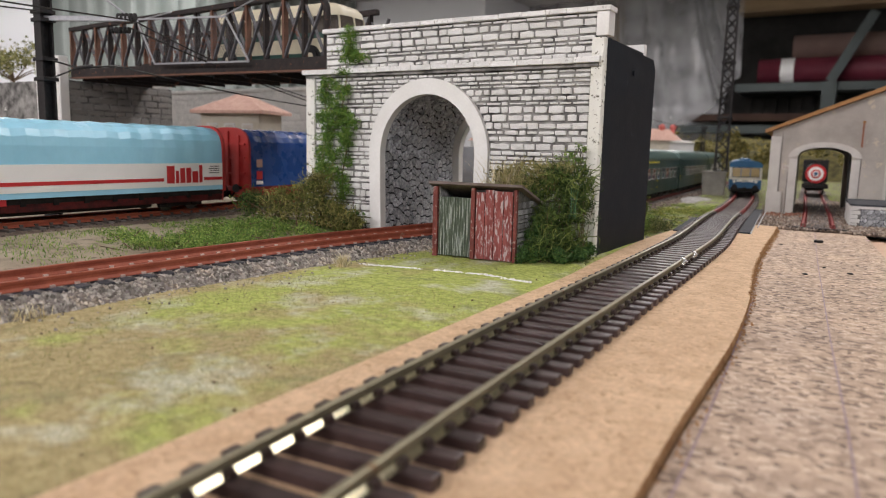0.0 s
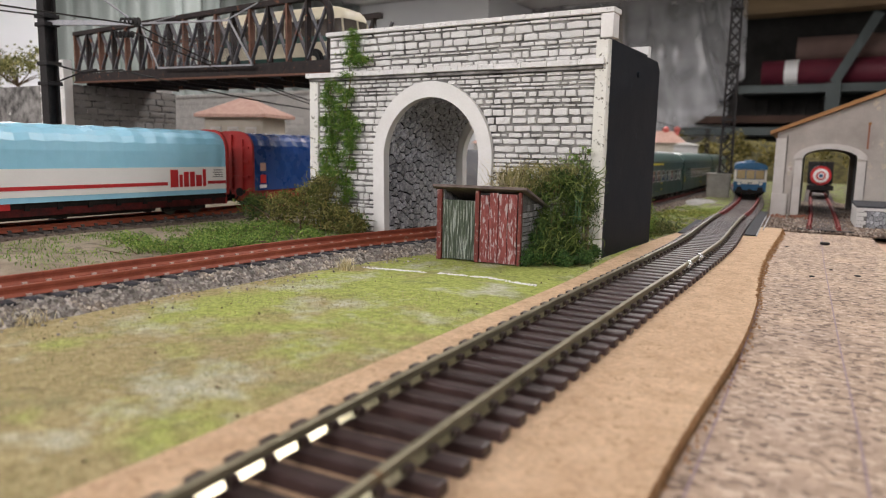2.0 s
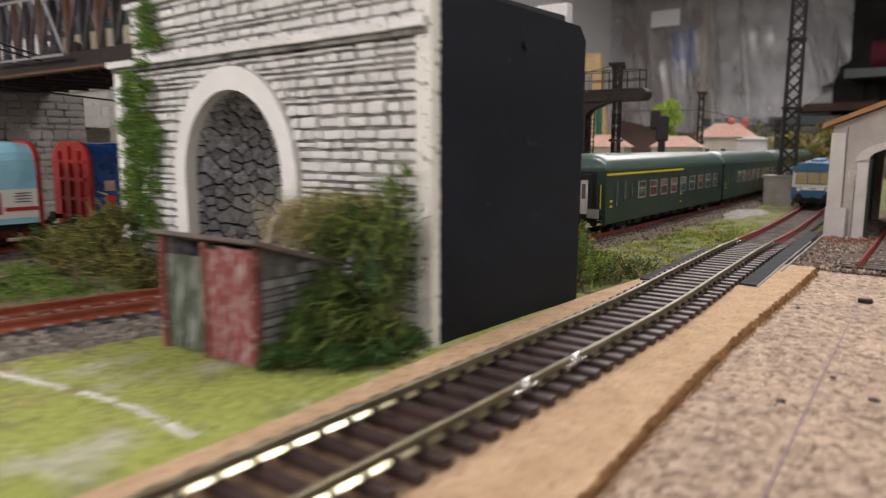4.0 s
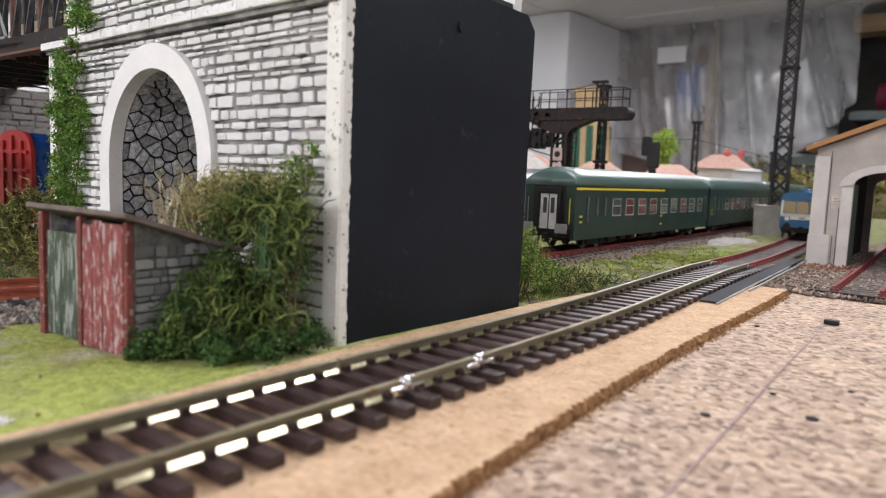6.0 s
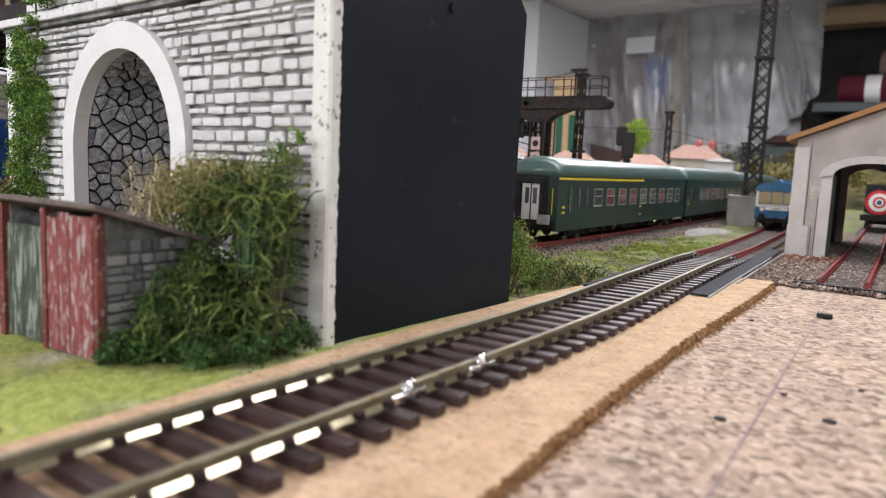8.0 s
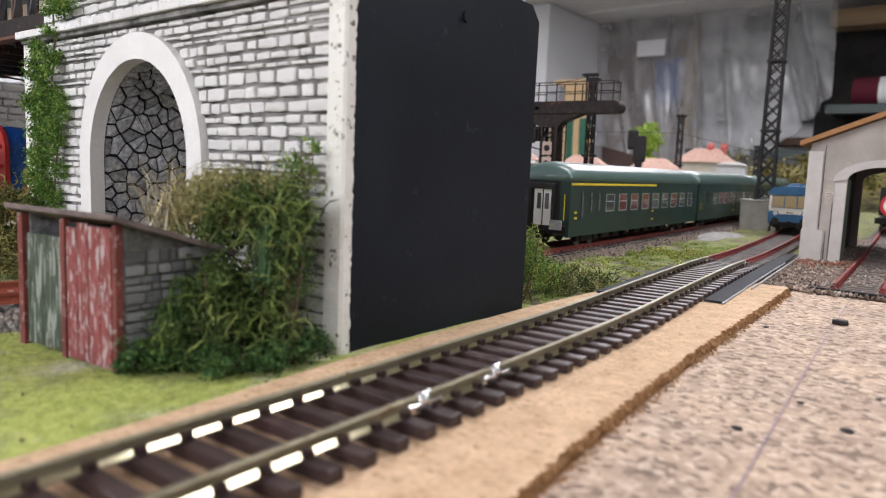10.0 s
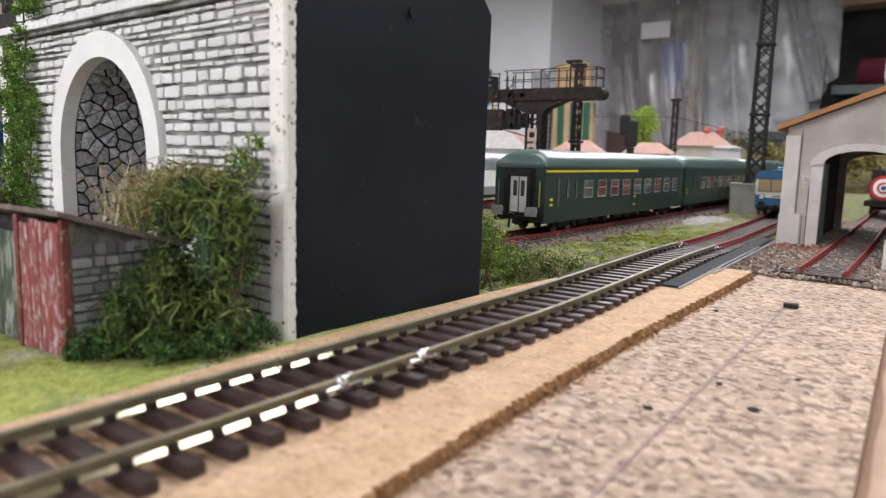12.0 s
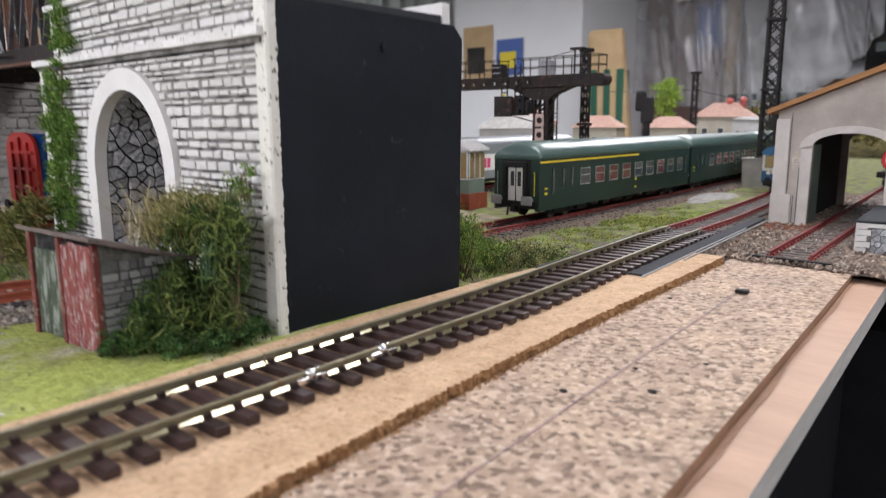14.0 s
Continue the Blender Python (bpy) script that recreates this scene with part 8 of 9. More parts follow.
def road_bus():
    ob = thing("vintage_bus", "cream and dark green vintage bus on the bridge", "bus", pose(-0.333, 0.3445, 0.0974, 0, 0.6, 0))
    L, half = 0.060, 0.0140

    def shell(bands, cap=False):
        """Rings of a bow-fronted plan: (height, share of the length, share of the width)."""
        bm = bmesh.new()
        rings = []
        for z, kl, kw in bands:
            pts = []
            for k in range(56):
                a = 2 * math.pi * (k + 0.5) / 56
                c, s = math.cos(a), math.sin(a)
                pts.append(bm.verts.new((L * kl * math.copysign(abs(c) ** 0.20, c), half * kw * math.copysign(abs(s) ** 0.30, s), z)))
            rings.append(pts)
        for a, b in zip(rings, rings[1:]):
            for k in range(56):
                bm.faces.new((a[k], a[(k + 1) % 56], b[(k + 1) % 56], b[k]))
        if cap:
            bm.faces.new(rings[-1])
        return bm

    part("skirt", shell([(0.0040, 0.97, 0.98), (0.0082, 0.985, 1.0)]), BUS_GREEN, ob, "dark green skirt")
    part("body", shell([(0.0082, 0.99, 1.005), (0.0150, 1.0, 1.01), (0.0168, 1.0, 1.01)]), BUS_CREAM, ob, "cream lower body")
    part("waist_band", shell([(0.0168, 1.003, 1.018), (0.0202, 1.001, 1.015)]), BUS_GREEN, ob, "dark green waist band")
    part("glazing", shell([(0.0202, 0.985, 0.985), (0.0308, 0.95, 0.955)]), BUS_GLASS, ob, "dark window glass")
    part("roof", shell([(0.0300, 0.965, 0.985), (0.0330, 0.95, 0.955), (0.0362, 0.90, 0.84), (0.0384, 0.79, 0.62), (0.0393, 0.62, 0.34)], True), BUS_CREAM, ob, "rounded cream roof", True)
    for s in (-1, 1):
        for k in range(9):
            x = -0.053 + 0.0128 * k
            bm = bmesh.new()
            beam(bm, (x, s * half * 0.992, 0.0200), (x, s * half * 0.968, 0.0304), 0.0013, 0.0006)
            part("pillar", bm, BUS_CREAM, ob)
        for x in (-0.036, 0.036):
            bm = bmesh.new()
            tube(bm, [(x, s * half * 0.9, 0.0058), (x, s * (half * 1.01 + 0.0002), 0.0058)], 0.0072, 22)
            part("wheel_arch", bm, RUBBER, ob)
            disc(bm := bmesh.new(), (x, s * half * 1.02 - (0.0010 if s < 0 else 0.0), 0.0058), 0.0054, 0.0010, "y", 20)
            wh = part("wheel", bm, RUBBER, ob)
            disc(bm := bmesh.new(), (x, s * (half * 1.02 + 0.0010) - (0.0003 if s < 0 else 0.0), 0.0058), 0.0026, 0.0003, "y", 16)
            part("hub", bm, BUS_CREAM, wh)
        disc(bm := bmesh.new(), (L - 0.0004, s * 0.0088, 0.0125), 0.0019, 0.0008, "x", 14)
        part("headlight", bm, LAMP_LENS, ob)
    for y in (-0.0122, 0.0, 0.0122):
        bm = bmesh.new()
        beam(bm, (L * (0.99 if y == 0 else 0.955), y, 0.0200), (L * (0.955 if y == 0 else 0.925), y * 0.97, 0.0304), 0.0009, 0.0009)
        part("windscreen_pillar", bm, BUS_CREAM, ob)
    return ob


road_bus()


def road_car(m, paint, label):
    ob = thing("saloon_car", label, "car", m)
    bm = bmesh.new()
    loft(bm, [(-0.0225, 0.0030), (0.0225, 0.0030), (0.0232, 0.0075), (0.0120, 0.0092), (-0.0215, 0.0092), (-0.0228, 0.0070)], -0.0092, 0.0092)
    part("body", bm, paint, ob)
    bm = bmesh.new()
    loft(bm, [(-0.0190, 0.0092), (0.0115, 0.0092), (0.0060, 0.0160), (-0.0135, 0.0160)], -0.0080, 0.0080)
    part("cabin", bm, WINDOW_DARK, ob)
    part("roof", boxed(-0.0140, 0.0065, -0.0081, 0.0081, 0.0158, 0.0168, 0.0004), paint, ob)
    for x in (-0.0138, 0.0138):
        for s in (-1, 1):
            disc(bm := bmesh.new(), (x, s * 0.0085 - 0.001, 0.0036), 0.0036, 0.0020, "y", 16)
            part("wheel", bm, RUBBER, ob)
    return ob


road_car(pose(-0.231, 0.3425, 0.1025), BLACK_STEEL, "black saloon car on the road above the tunnel")
_o = part("roadway", boxed(PX0 + 0.004, PX1 - 0.0065, FACE + 0.0062, PBACK - 0.004, 0.0966, 0.1024), DARK_GREY_EDGE)
tagged(_o, "dark road surface over the tunnel", "road", kind="structure")


def catenary_mast():
    ob = thing("catenary_mast", "rusty black catenary mast with a bracket arm", "catenary mast", pose(-0.4035, 0.2265, 0.004))
    bm = bmesh.new()
    for s in (-1, 1):
        box(bm, -0.0034, 0.0034, s * 0.0030 - 0.0006, s * 0.0030 + 0.0006, 0, 0.165)
    box(bm, -0.0006, 0.0006, -0.0030, 0.0030, 0, 0.165)
    part("post", bm, BLACK_STEEL, ob)
    for z in (0.040, 0.079, 0.090, 0.1115, 0.116, 0.148):
        part("clamp", boxed(-0.0052, 0.0052, -0.0044, 0.0044, z - 0.0011, z + 0.0011, 0.0003), BLACK_STEEL, ob)
    bm = bmesh.new()
    beam(bm, (0.002, 0.0, 0.1125), (0.046, 0.022, 0.1125), 0.0024, 0.0026)
    part("arm", bm, GREY_STEEL, ob, "grey bracket arm")
    for k in range(5):
        bm = bmesh.new()
        tube(bm, [(0.040 + 0.0022 * k, 0.0194 + 0.001 * k, 0.1135), (0.0408 + 0.0022 * k, 0.0198 + 0.001 * k, 0.1135)], 0.0022, 10)
        part("insulator_disc", bm, BLACK_STEEL, ob)
        bm = bmesh.new()
        tube(bm, [(0.036 + 0.0022 * k, 0.0180 + 0.001 * k, 0.1065), (0.0368 + 0.0022 * k, 0.0184 + 0.001 * k, 0.1065)], 0.0019, 10)
        part("insulator_disc", bm, BLACK_STEEL, ob)
    for pts, r, m in (([(0.003, 0, 0.148), (0.044, 0.021, 0.1155)], 0.0006, GREY_STEEL), ([(0.003, 0, 0.090), (0.018, 0.008, 0.0855), (0.040, 0.019, 0.0870)], 0.0005, WIRE), ([(0.003, 0, 0.079), (0.018, 0.008, 0.0855)], 0.0005, WIRE), ([(0.018, 0.008, 0.0855), (0.026, 0.012, 0.0866)], 0.0011, BLACK_STEEL)):
        bm = bmesh.new()
        tube(bm, pts, r, 8)
        part("stay", bm, m, ob)
    return ob


catenary_mast()
_t = thing("catenary_wire", "dark overhead wires running under the bridge", "wire")
for _a, _b, _sag in (((-0.354, 0.2485, 0.1155), (-0.368, 0.42, 0.083), 0.004), ((-0.356, 0.2475, 0.1115), (-0.368, 0.42, 0.080), 0.002), ((-0.362, 0.2445, 0.0905), (-0.367, 0.42, 0.078), 0.002), ((-0.354, 0.2485, 0.1155), (-0.345, -0.05, 0.1155), 0.004), ((-0.4005, 0.2265, 0.120), (-0.43, 0.0, 0.122), 0.003)):
    _bm = bmesh.new()
    tube(_bm, [(_a[0] + (_b[0] - _a[0]) * k / 10, _a[1] + (_b[1] - _a[1]) * k / 10, _a[2] + (_b[2] - _a[2]) * k / 10 - _sag * math.sin(math.pi * k / 10)) for k in range(11)], 0.00045, 5)
    part("wire", _bm, WIRE, _t)


def tree(name, label, m, height, spread, leaf_mat, n, size, seed, squash=1.0):
    ob = thing(name, label, "tree", m)
    rnd = random.Random(seed)
    bm = bmesh.new()
    tube(bm, [(0, 0, 0), (height * 0.02, 0, height * 0.25), (-height * 0.03, 0.01 * height, height * 0.55)], height * 0.025, 8, 0, 0.5)
    clumps = []
    for k in range(9):
        a = rnd.uniform(0, 6.28)
        p = (spread * 0.75 * math.cos(a) * rnd.uniform(0.2, 1), spread * 0.75 * math.sin(a) * rnd.uniform(0.2, 1), height * rnd.uniform(0.55, 0.9) * squash)
        tube(bm, [(-height * 0.015, 0, height * 0.42 * squash), tuple(0.5 * c for c in p[:2]) + (height * 0.55 * squash,), p], height * 0.010, 6, 0, 0.4)
        clumps.append((*p, spread * rnd.uniform(0.3, 0.5), spread * rnd.uniform(0.3, 0.5), height * rnd.uniform(0.10, 0.17)))
    part("trunk", bm, TWIG, ob)
    v, f = leaf_cloud(clumps, n, size, seed)
    from_lists("crown", v, f, leaf_mat, ob)
    return ob


tree("model_tree", "olive model tree with a thin trunk", pose(-0.80, 0.415, 0.075), 0.084, 0.055, BUSH_OLIVE, 4200, 0.0022, 81, 1.0)
tree("lime_tree", "bright lime green model tree", pose(-0.407, 1.20, 0.002), 0.142, 0.030, LIME_LEAF, 3200, 0.0028, 82, 0.88)
sheet_grid("embankment", -1.15, -0.62, 0.40, 0.47, 0.02, lambda x, y: 0.073 + 0.004 * noise.noise(Vector((x * 30, y * 30, 1))), EARTH, "raised earth bank beside the abutment", "ground")


# ---- far buildings and trains ----
def house(m, w, d, h, rise, wall, roof, label, caps=0):
    ob = thing("model_house", label, "house", m, "far model houses")
    part("wall", boxed(-w, w, -d, d, 0, h), wall, ob)
    bm = bmesh.new()
    e = [bm.verts.new(p) for p in ((-w * 1.12, -d * 1.15, h), (w * 1.12, -d * 1.15, h), (w * 1.12, d * 1.15, h), (-w * 1.12, d * 1.15, h))]
    r = [bm.verts.new((-w * 0.45, 0, h + rise)), bm.verts.new((w * 0.45, 0, h + rise))]
    for f in ((e[0], e[1], r[1], r[0]), (e[1], e[2], r[1]), (e[2], e[3], r[0], r[1]), (e[3], e[0], r[0]), (e[3], e[2], e[1], e[0])):
        bm.faces.new(f)
    part("roof", bm, roof, ob, "salmon hipped roof")
    for s in (-0.6, 0.0, 0.6):
        wd = part("window", boxed(s * w - w * 0.12, s * w + w * 0.12, -d - 0.0008, -d, h * 0.45, h * 0.8), HOUSE_WHITE, ob)
        part("pane", boxed(s * w - w * 0.09, s * w + w * 0.09, -d - 0.0011, -d - 0.0008, h * 0.48, h * 0.77), WINDOW_DARK, wd)
    for k in range(caps):
        bm = bmesh.new()
        bmesh.ops.create_uvsphere(bm, u_segments=14, v_segments=8, radius=w * 0.15, matrix=pose(w * (0.15 + 0.5 * k), 0, h + rise * 1.12))
        tube(bm, [(w * (0.15 + 0.5 * k), 0, h + rise * 0.5), (w * (0.15 + 0.5 * k), 0, h + rise * 1.1)], w * 0.10, 12)
        part("roof_dome", bm, ROOF_RED, ob, "faded red round dome", True)
    return ob


house(pose(-0.318, 1.215, 0.001, 0, 0, 10), 0.036, 0.025, 0.070, 0.020, HOUSE_CREAM, PINK_ROOF, "cream model house with a salmon roof", 2)
house(pose(-0.330, 1.06, 0.001, 0, 0, 12), 0.028, 0.02, 0.056, 0.014, HOUSE_CREAM, PINK_ROOF, "low model house with a pink roof")
house(pose(-0.265, 1.16, 0.001, 0, 0, 12), 0.018, 0.018, 0.066, 0.004, HOUSE_WHITE, GREY_BRICK, "flat-topped white model house")
house(pose(-0.425, 1.05, 0.001, 0, 0, 12), 0.030, 0.02, 0.056, 0.016, HOUSE_CREAM, PINK_ROOF, "cream model house with a pink roof")
house(pose(-0.50, 0.98, 0.001, 0, 0, 20), 0.040, 0.02, 0.062, 0.018, HOUSE_WHITE, PINK_ROOF, "white model house with a pink roof")
house(pose(-0.43, 0.86, 0.001, 0, 0, 20), 0.034, 0.02, 0.056, 0.020, HOUSE_WHITE, GREY_BRICK, "white station building with a grey roof")

_o = thing("silver_coach", "pale grey coach with magenta print on white", "passenger coach", pose(-0.335, 0.60, RAIL_C, 0, 0, 5))
_bm = bmesh.new()
loft(_bm, arc_profile(0.0155, 0.0075, 0.036, 0.0445, 14, 0.7), 0, 0.25)
_b = part("body", _bm, SILVER, _o)
part("white_panel", boxed(0.0152, 0.0158, 0.004, 0.12, 0.0148, 0.0290), TARP_WHITE, _o, "white lettering panel")
for _k, (_a, _h) in enumerate(((0.050, 0.011), (0.0565, 0.008), (0.063, 0.008), (0.0695, 0.008), (0.076, 0.0085), (0.0825, 0.0085))):
    part("print", boxed(0.0158, 0.0161, _a, _a + 0.005, 0.0172, 0.0172 + _h), PINK_PRINT, _o)
part("skirt", boxed(-0.0150, 0.0150, 0.001, 0.249, 0.0045, 0.0078), UNDERFRAME, _o)
bogie(_o, 0.03)
bogie(_o, 0.22)
lay_track("station_track", "ballasted track under the pale coach", [(0.5, -0.326), (0.7, -0.3435), (1.0, -0.370)], 0.5, 0.95, 0.0022, [(0.5, 0.95, RAIL_CRIMSON, "crimson painted rail")], sleeper_mesh(SLEEPER_GREY), 0.0073)

_o = thing("crossing_cabin", "small green and white crossing cabin on a brick base", "cabin", pose(-0.2710, 0.588, 0.0015, 0, 0, 6))
part("base", boxed(-0.014, 0.012, -0.012, 0.012, 0, 0.0115), RAIL_RED, _o, "brick-red base")
part("wall", boxed(-0.0125, 0.0105, -0.0105, 0.0105, 0.0115, 0.0215), SHED_GREEN, _o)
for _k in range(3):
    _w = part("window", boxed(-0.012 + 0.0074 * _k, -0.0055 + 0.0074 * _k, -0.0108, -0.0100, 0.0216, 0.0420), WHITE_DOOR, _o)
    part("pane", boxed(-0.0113 + 0.0074 * _k, -0.0062 + 0.0074 * _k, -0.0111, -0.0108, 0.0225, 0.0410), WARM_GLASS, _w)
    _w = part("window", boxed(0.0101, 0.0108, -0.010 + 0.007 * _k, -0.004 + 0.007 * _k, 0.0216, 0.0420), WHITE_DOOR, _o)
    part("pane", boxed(0.0108, 0.0111, -0.0094 + 0.007 * _k, -0.0046 + 0.007 * _k, 0.0225, 0.0410), WARM_GLASS, _w)
part("upper_wall", boxed(-0.0122, 0.0100, -0.0099, 0.0102, 0.0216, 0.0422), SHED_GREEN, _o)
_bm = bmesh.new()
loft(_bm, [(-0.0155, 0.0422), (0.0135, 0.0422), (0.0135, 0.0432), (-0.0015, 0.0500), (-0.0155, 0.0432)], -0.0135, 0.0135)
_r = part("roof", _bm, HOUSE_WHITE, _o, "pale ribbed roof")
for _k in range(7):
    _bm = bmesh.new()
    _y = -0.0125 + 0.0041 * _k
    beam(_bm, (0.0136, _y, 0.0436), (-0.0015, _y, 0.0504), 0.0007, 0.0006)
    part("roof_rib", _bm, HOUSE_WHITE, _r)

# scenery ridge at the end of the layout
_v, _f = [], []
for _k in range(60):
    _x = -0.46 + 0.9 * _k / 59
    for _j in range(8):
        _h = (0.085 + 0.03 * noise.noise(Vector((_x * 5, 0, 0))) + 0.02 * noise.noise(Vector((_x * 21, 1, 0)))) * math.sin(_j / 7 * 1.57)
        _v.append((_x, 1.62 + 0.05 * _j + 0.02 * noise.noise(Vector((_x * 9, _j, 0))), _h))
    if _k:
        _b = len(_v) - 16
        _f += [(_b + _j, _b + _j + 1, _b + _j + 9, _b + _j + 8) for _j in range(7)]
tagged(from_lists("scenery_ridge", _v, _f, FAR_SCENERY, smooth=True), "ochre wooded ridge at the far end of the layout", "ridge", kind="structure")
_clumps = [(-0.42 + 0.7 * _rnd.random(), 1.60 + 0.05 * _rnd.random(), 0.03 + 0.055 * _rnd.random(), 0.03, 0.02, 0.016) for _ in range(34)]
_v, _f = leaf_cloud(_clumps, 5000, 0.006, 91)
tagged(from_lists("ridge_woods", _v, _f, leafy("autumn_woods", [(0.0, (0.05, 0.05, 0.018)), (0.5, (0.16, 0.135, 0.035)), (1.0, (0.28, 0.235, 0.08))])), "yellow-green model woods on the ridge", "woods", kind="stuff")

# ---- the room behind the layout ----
def hanging_sheet():
    nx, nz = 150, 46
    v = []
    for j in range(nz + 1):
        for i in range(nx + 1):
            s, t = i / nx, j / nz
            x = -1.50 + 0.97 * s
            low = 0.19 - 0.075 * math.sin(min(1, s / 0.75) * math.pi * 0.85) + 0.22 * (max(0, s - 0.72) / 0.28) ** 1.3
            z = low + (0.735 - low) * t
            sharp = sum(w * math.exp(-(((s - c + 0.10 * (t - 0.4)) / 0.012) ** 2)) for c, w in ((0.22, 0.045), (0.31, 0.03), (0.40, 0.05), (0.52, 0.085), (0.64, 0.035), (0.86, 0.07), (0.93, 0.05), (0.12, 0.035)))
            fold = 0.020 * math.sin(s * 17 + 1.2 * t) + 0.010 * math.sin(s * 43 + 2.5 * t + 1) + 0.010 * noise.noise(Vector((s * 12, t * 4, 0))) - sharp * (1 - 0.5 * t)
            v.append((x + 0.03 * (1 - t) * math.sin(s * 9), 3.2 + fold * (1.2 - 0.8 * t), z))
    f = [(j * (nx + 1) + i, j * (nx + 1) + i + 1, (j + 1) * (nx + 1) + i + 1, (j + 1) * (nx + 1) + i) for j in range(nz) for i in range(nx)]
    ob = from_lists("plastic_sheet", v, f, SHEET, smooth=True)
    return tagged(ob, "cloudy creased plastic dust sheet hanging from the ceiling", "dust sheet")


_sheet = hanging_sheet()
part("paper_label", boxed(-1.286, -1.160, 3.150, 3.152, 0.563, 0.630), ROOM_WHITE, _sheet, "white paper label")
_o = thing("cupboard", "tall brown cupboard behind the dust sheet", "cupboard", pose(-1.30, 3.34, FLOOR_Z))
part("carcass", boxed(-0.19, 0.19, -0.04, 0.10, 0.0, 2.02), BROWN_BOARD, _o)
part("post", boxed(0.19, 0.215, -0.05, 0.10, 0.0, 2.02), CARD, _o, "pale timber post")
_o = thing("blue_overall", "blue cloth hanging behind the dust sheet", "cloth", pose(-1.19, 3.285, 0.37))
part("cloth", boxed(-0.055, 0.055, -0.008, 0.008, 0.0, 0.20, 0.006), POSTER_BLUE, _o)
_o = part("store_back", boxed(-1.08, -0.62, 3.36, 3.42, 0.30, CEILING_Z - 0.006), STORE_GREY)
tagged(_o, "grey panel behind the dust sheet", "panel", kind="structure")
shelf = thing("storage_shelf", "grey-green steel storage shelf with rolled goods", "shelf", pose(0, 3.30, FLOOR_Z))
for _z in (0.345, 0.175, -0.35):
    part("board", boxed(-1.06 if _z < 0.3 else -0.54, 1.6, -0.10, 0.13, _z - FLOOR_Z - 0.032, _z - FLOOR_Z), SHELF_GREEN, shelf)
for _x in (-0.19, 0.75):
    part("upright", boxed(_x - 0.025, _x + 0.025, -0.13, -0.10, 0.0, 0.345 - FLOOR_Z), SHELF_GREEN, shelf)
    _bm = bmesh.new()
    beam(_bm, (_x, -0.115, 0.345 - FLOOR_Z), (_x + 0.13, -0.115, 0.60 - FLOOR_Z), 0.035, 0.02, 0, (0, 1, 0))
    part("brace", _bm, SHELF_GREEN, shelf, "slanting grey-green brace")
part("brown_board", boxed(-0.74, 1.6, -0.06, 0.09, 0.195 - FLOOR_Z, 0.225 - FLOOR_Z), BROWN_DARK, shelf, "dark brown board under the rack")
part("slatted_back", boxed(-0.54, 1.6, 0.10, 0.12, 1.47, 1.61), STORE_DARK, shelf)
for _k in range(26):
    part("slat", boxed(-0.53 + 0.05 * _k, -0.50 + 0.05 * _k, 0.085, 0.10, 1.475, 1.60), STORE_DARK, shelf)
for _x0, _x1, _y, _z, _r, _m, _lab in ((-0.46, 0.9, 3.26, 0.397, 0.051, BURGUNDY, "burgundy roll wrapped in clear film on the shelf"), (-0.34, 1.0, 3.30, 0.492, 0.050, BROWN_BOARD, "brownish roll lying on another roll")):
    _o = thing("fabric_roll", _lab, "roll", pose(_x0, _y, _z), "fabric rolls")
    _bm = bmesh.new()
    tube(_bm, [(0, 0, 0), (_x1 - _x0, 0, 0)], _r, 28)
    part("roll", _bm, _m, _o, "", True)
    if _m is BURGUNDY:
        for _k in (0.085, 0.62):
            _bm = bmesh.new()
            tube(_bm, [(_k, 0, 0), (_k + 0.05, 0, 0)], _r + 0.001, 28)
            part("band", _bm, TARP_WHITE, _o, "pale paper band")
_o = part("roof_beam", boxed(-0.56, 2.4, 3.22, 3.34, 0.635, 0.70, 0.004), TIMBER)
tagged(_o, "ochre timber beam across the room", "beam", kind="structure")
# near-black sheet: the shade behind the shelf is put into its colour
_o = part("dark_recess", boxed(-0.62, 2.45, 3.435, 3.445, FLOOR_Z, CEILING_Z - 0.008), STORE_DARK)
tagged(_o, "dark sheet added for the shade behind the shelf", "recess", kind="structure")
_o = thing("kraft_sack", "folded kraft and green sack standing behind the layout", "sack", pose(-1.275, 2.60, 0.0, 0, 0, 8))
_bm = boxed(-0.092, 0.092, -0.03, 0.03, 0.0, 0.40, 0.02)
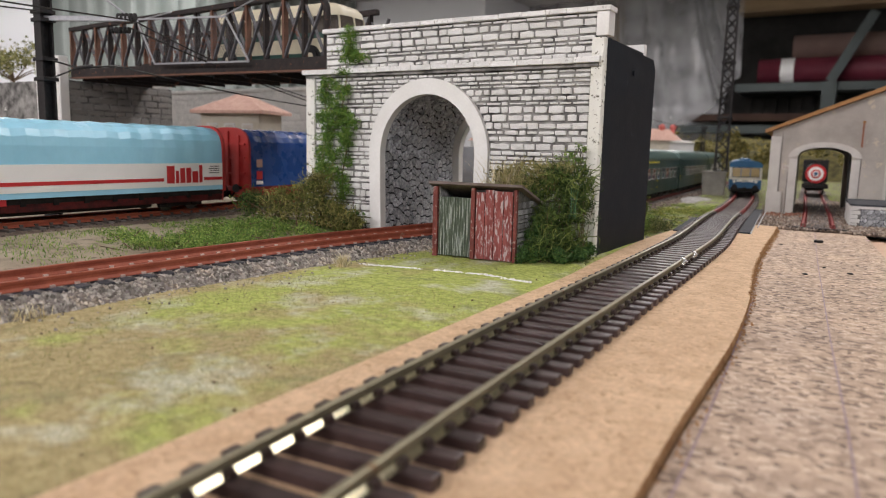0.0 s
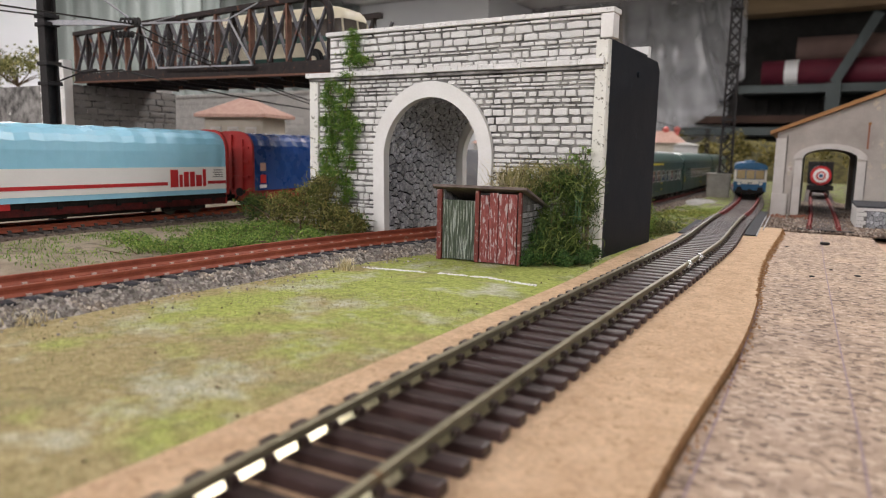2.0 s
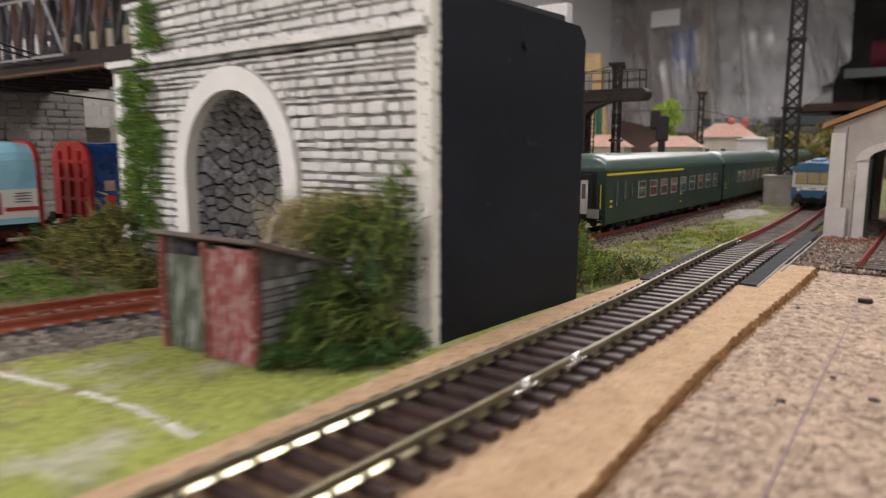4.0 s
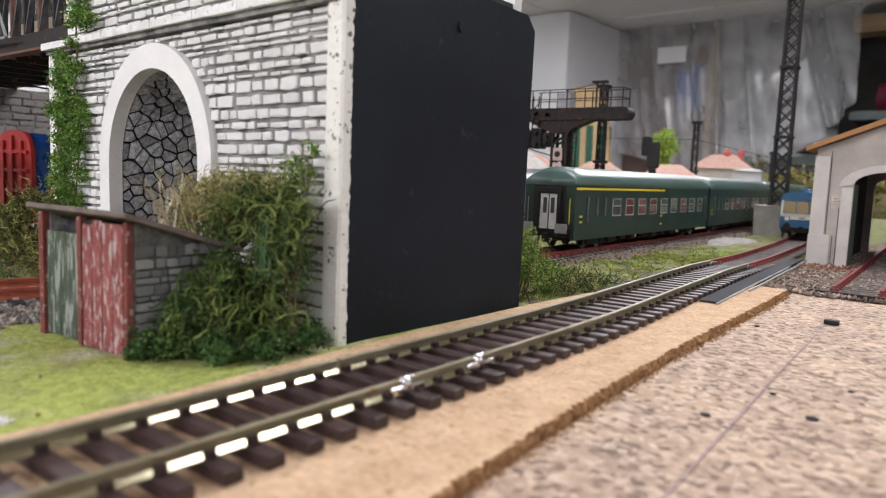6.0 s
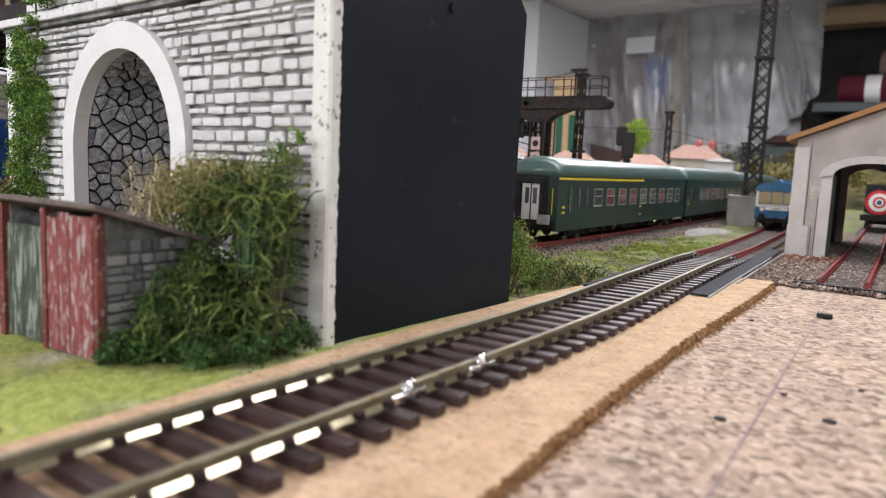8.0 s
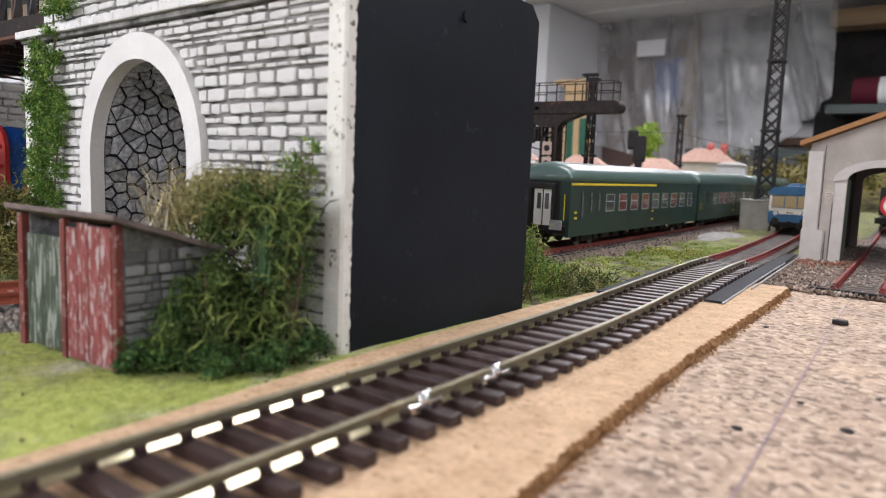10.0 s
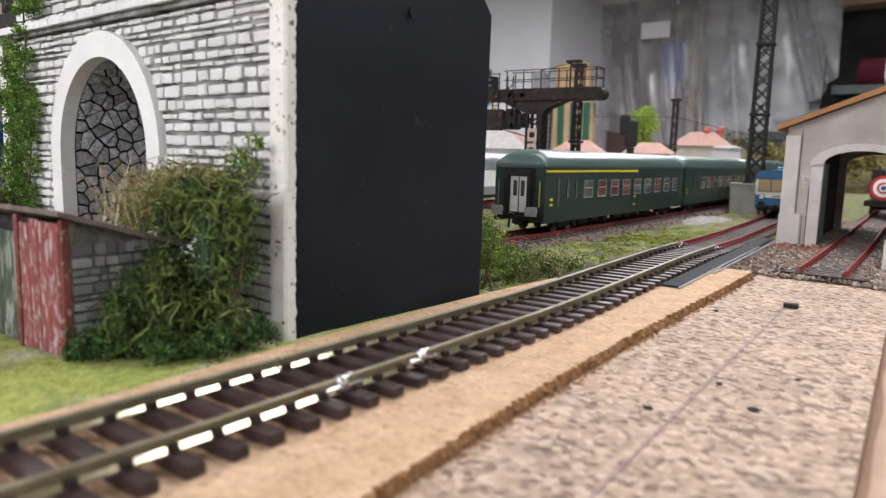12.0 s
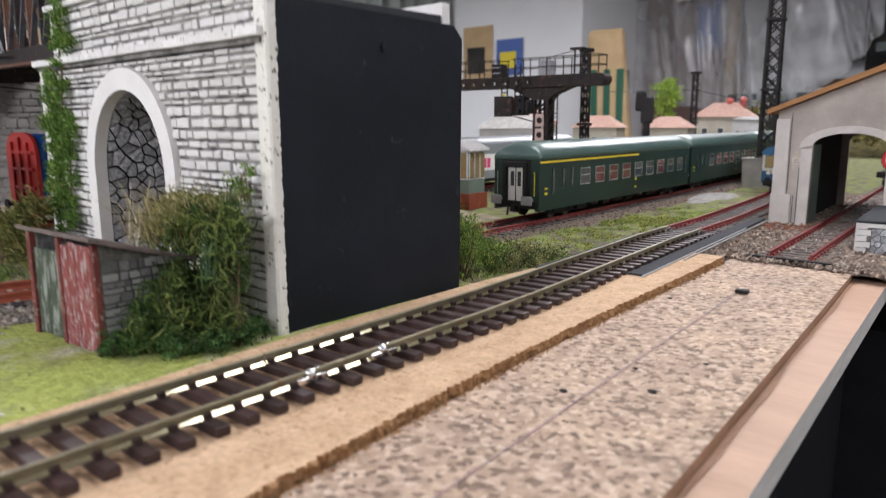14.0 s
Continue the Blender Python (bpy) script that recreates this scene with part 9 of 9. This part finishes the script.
for _q in _bm.verts:
    _q.co.x *= 1 + 0.2 * noise.noise(_q.co * 11)
    if _q.co.z > 0.3:
        _q.co.x = _q.co.x * 0.7 - 0.02
part("paper", _bm, CARD, _o)
for _k in range(3):
    _bm = boxed(-0.066 + 0.05 * _k, -0.040 + 0.05 * _k, -0.036, 0.036, 0.05, 0.255, 0.006)
    for _q in _bm.verts:
        _q.co.x += 0.02 * (0.25 - _q.co.z)
    part("green_band", _bm, FABRIC_GREEN, _o)
_o = part("low_stand", boxed(-1.6, -0.6, 2.45, 2.75, -0.03, 0.0), STORE_DARK)
tagged(_o, "dark ledge behind the layout", "ledge", kind="structure")
slab("wall_pier", -2.65, -1.50, 2.76, 3.45, FLOOR_Z, CEILING_Z - 0.007, ROOM_WHITE, "white painted pier of the room wall", "wall")
for _x, _z, _w, _h, _m, _lab in ((-1.86, 0.345, 0.072, 0.078, POSTER_BLUE, "blue poster on the wall"), (-2.04, 0.36, 0.085, 0.13, CARD, "brown picture on the wall")):
    _o = thing("wall_poster", _lab, "poster", pose(_x, 2.752, _z), "wall posters")
    part("sheet", boxed(-_w, _w, 0.0, 0.004, -_h, _h), _m, _o)
    part("picture_area", boxed(-_w * 0.7, _w * 0.5, -0.002, 0.0, -_h * 0.6, _h * 0.3), YELLOW if _m is POSTER_BLUE else STORE_DARK, _o)
_v, _f = [], []
for _k in range(241):
    _x = -2.20 - 0.55 * _k / 240 + 0.02 * math.sin(_k * 0.42) + 0.008 * math.sin(_k * 1.1)
    _y = 2.74 - 1.19 * _k / 240
    _v += [(_x, _y, FLOOR_Z), (_x, _y, CEILING_Z - 0.008)]
    if _k:
        _n = len(_v)
        _f.append((_n - 4, _n - 2, _n - 1, _n - 3))
tagged(from_lists("curtain", _v, _f, CURTAIN, smooth=True), "grey-green pleated curtain behind the bridge", "curtain")
slab("wall_return", -3.1, -2.74, 0.4, 1.54, FLOOR_Z, CEILING_Z - 0.007, ROOM_WHITE, "white painted return of the room wall", "wall")
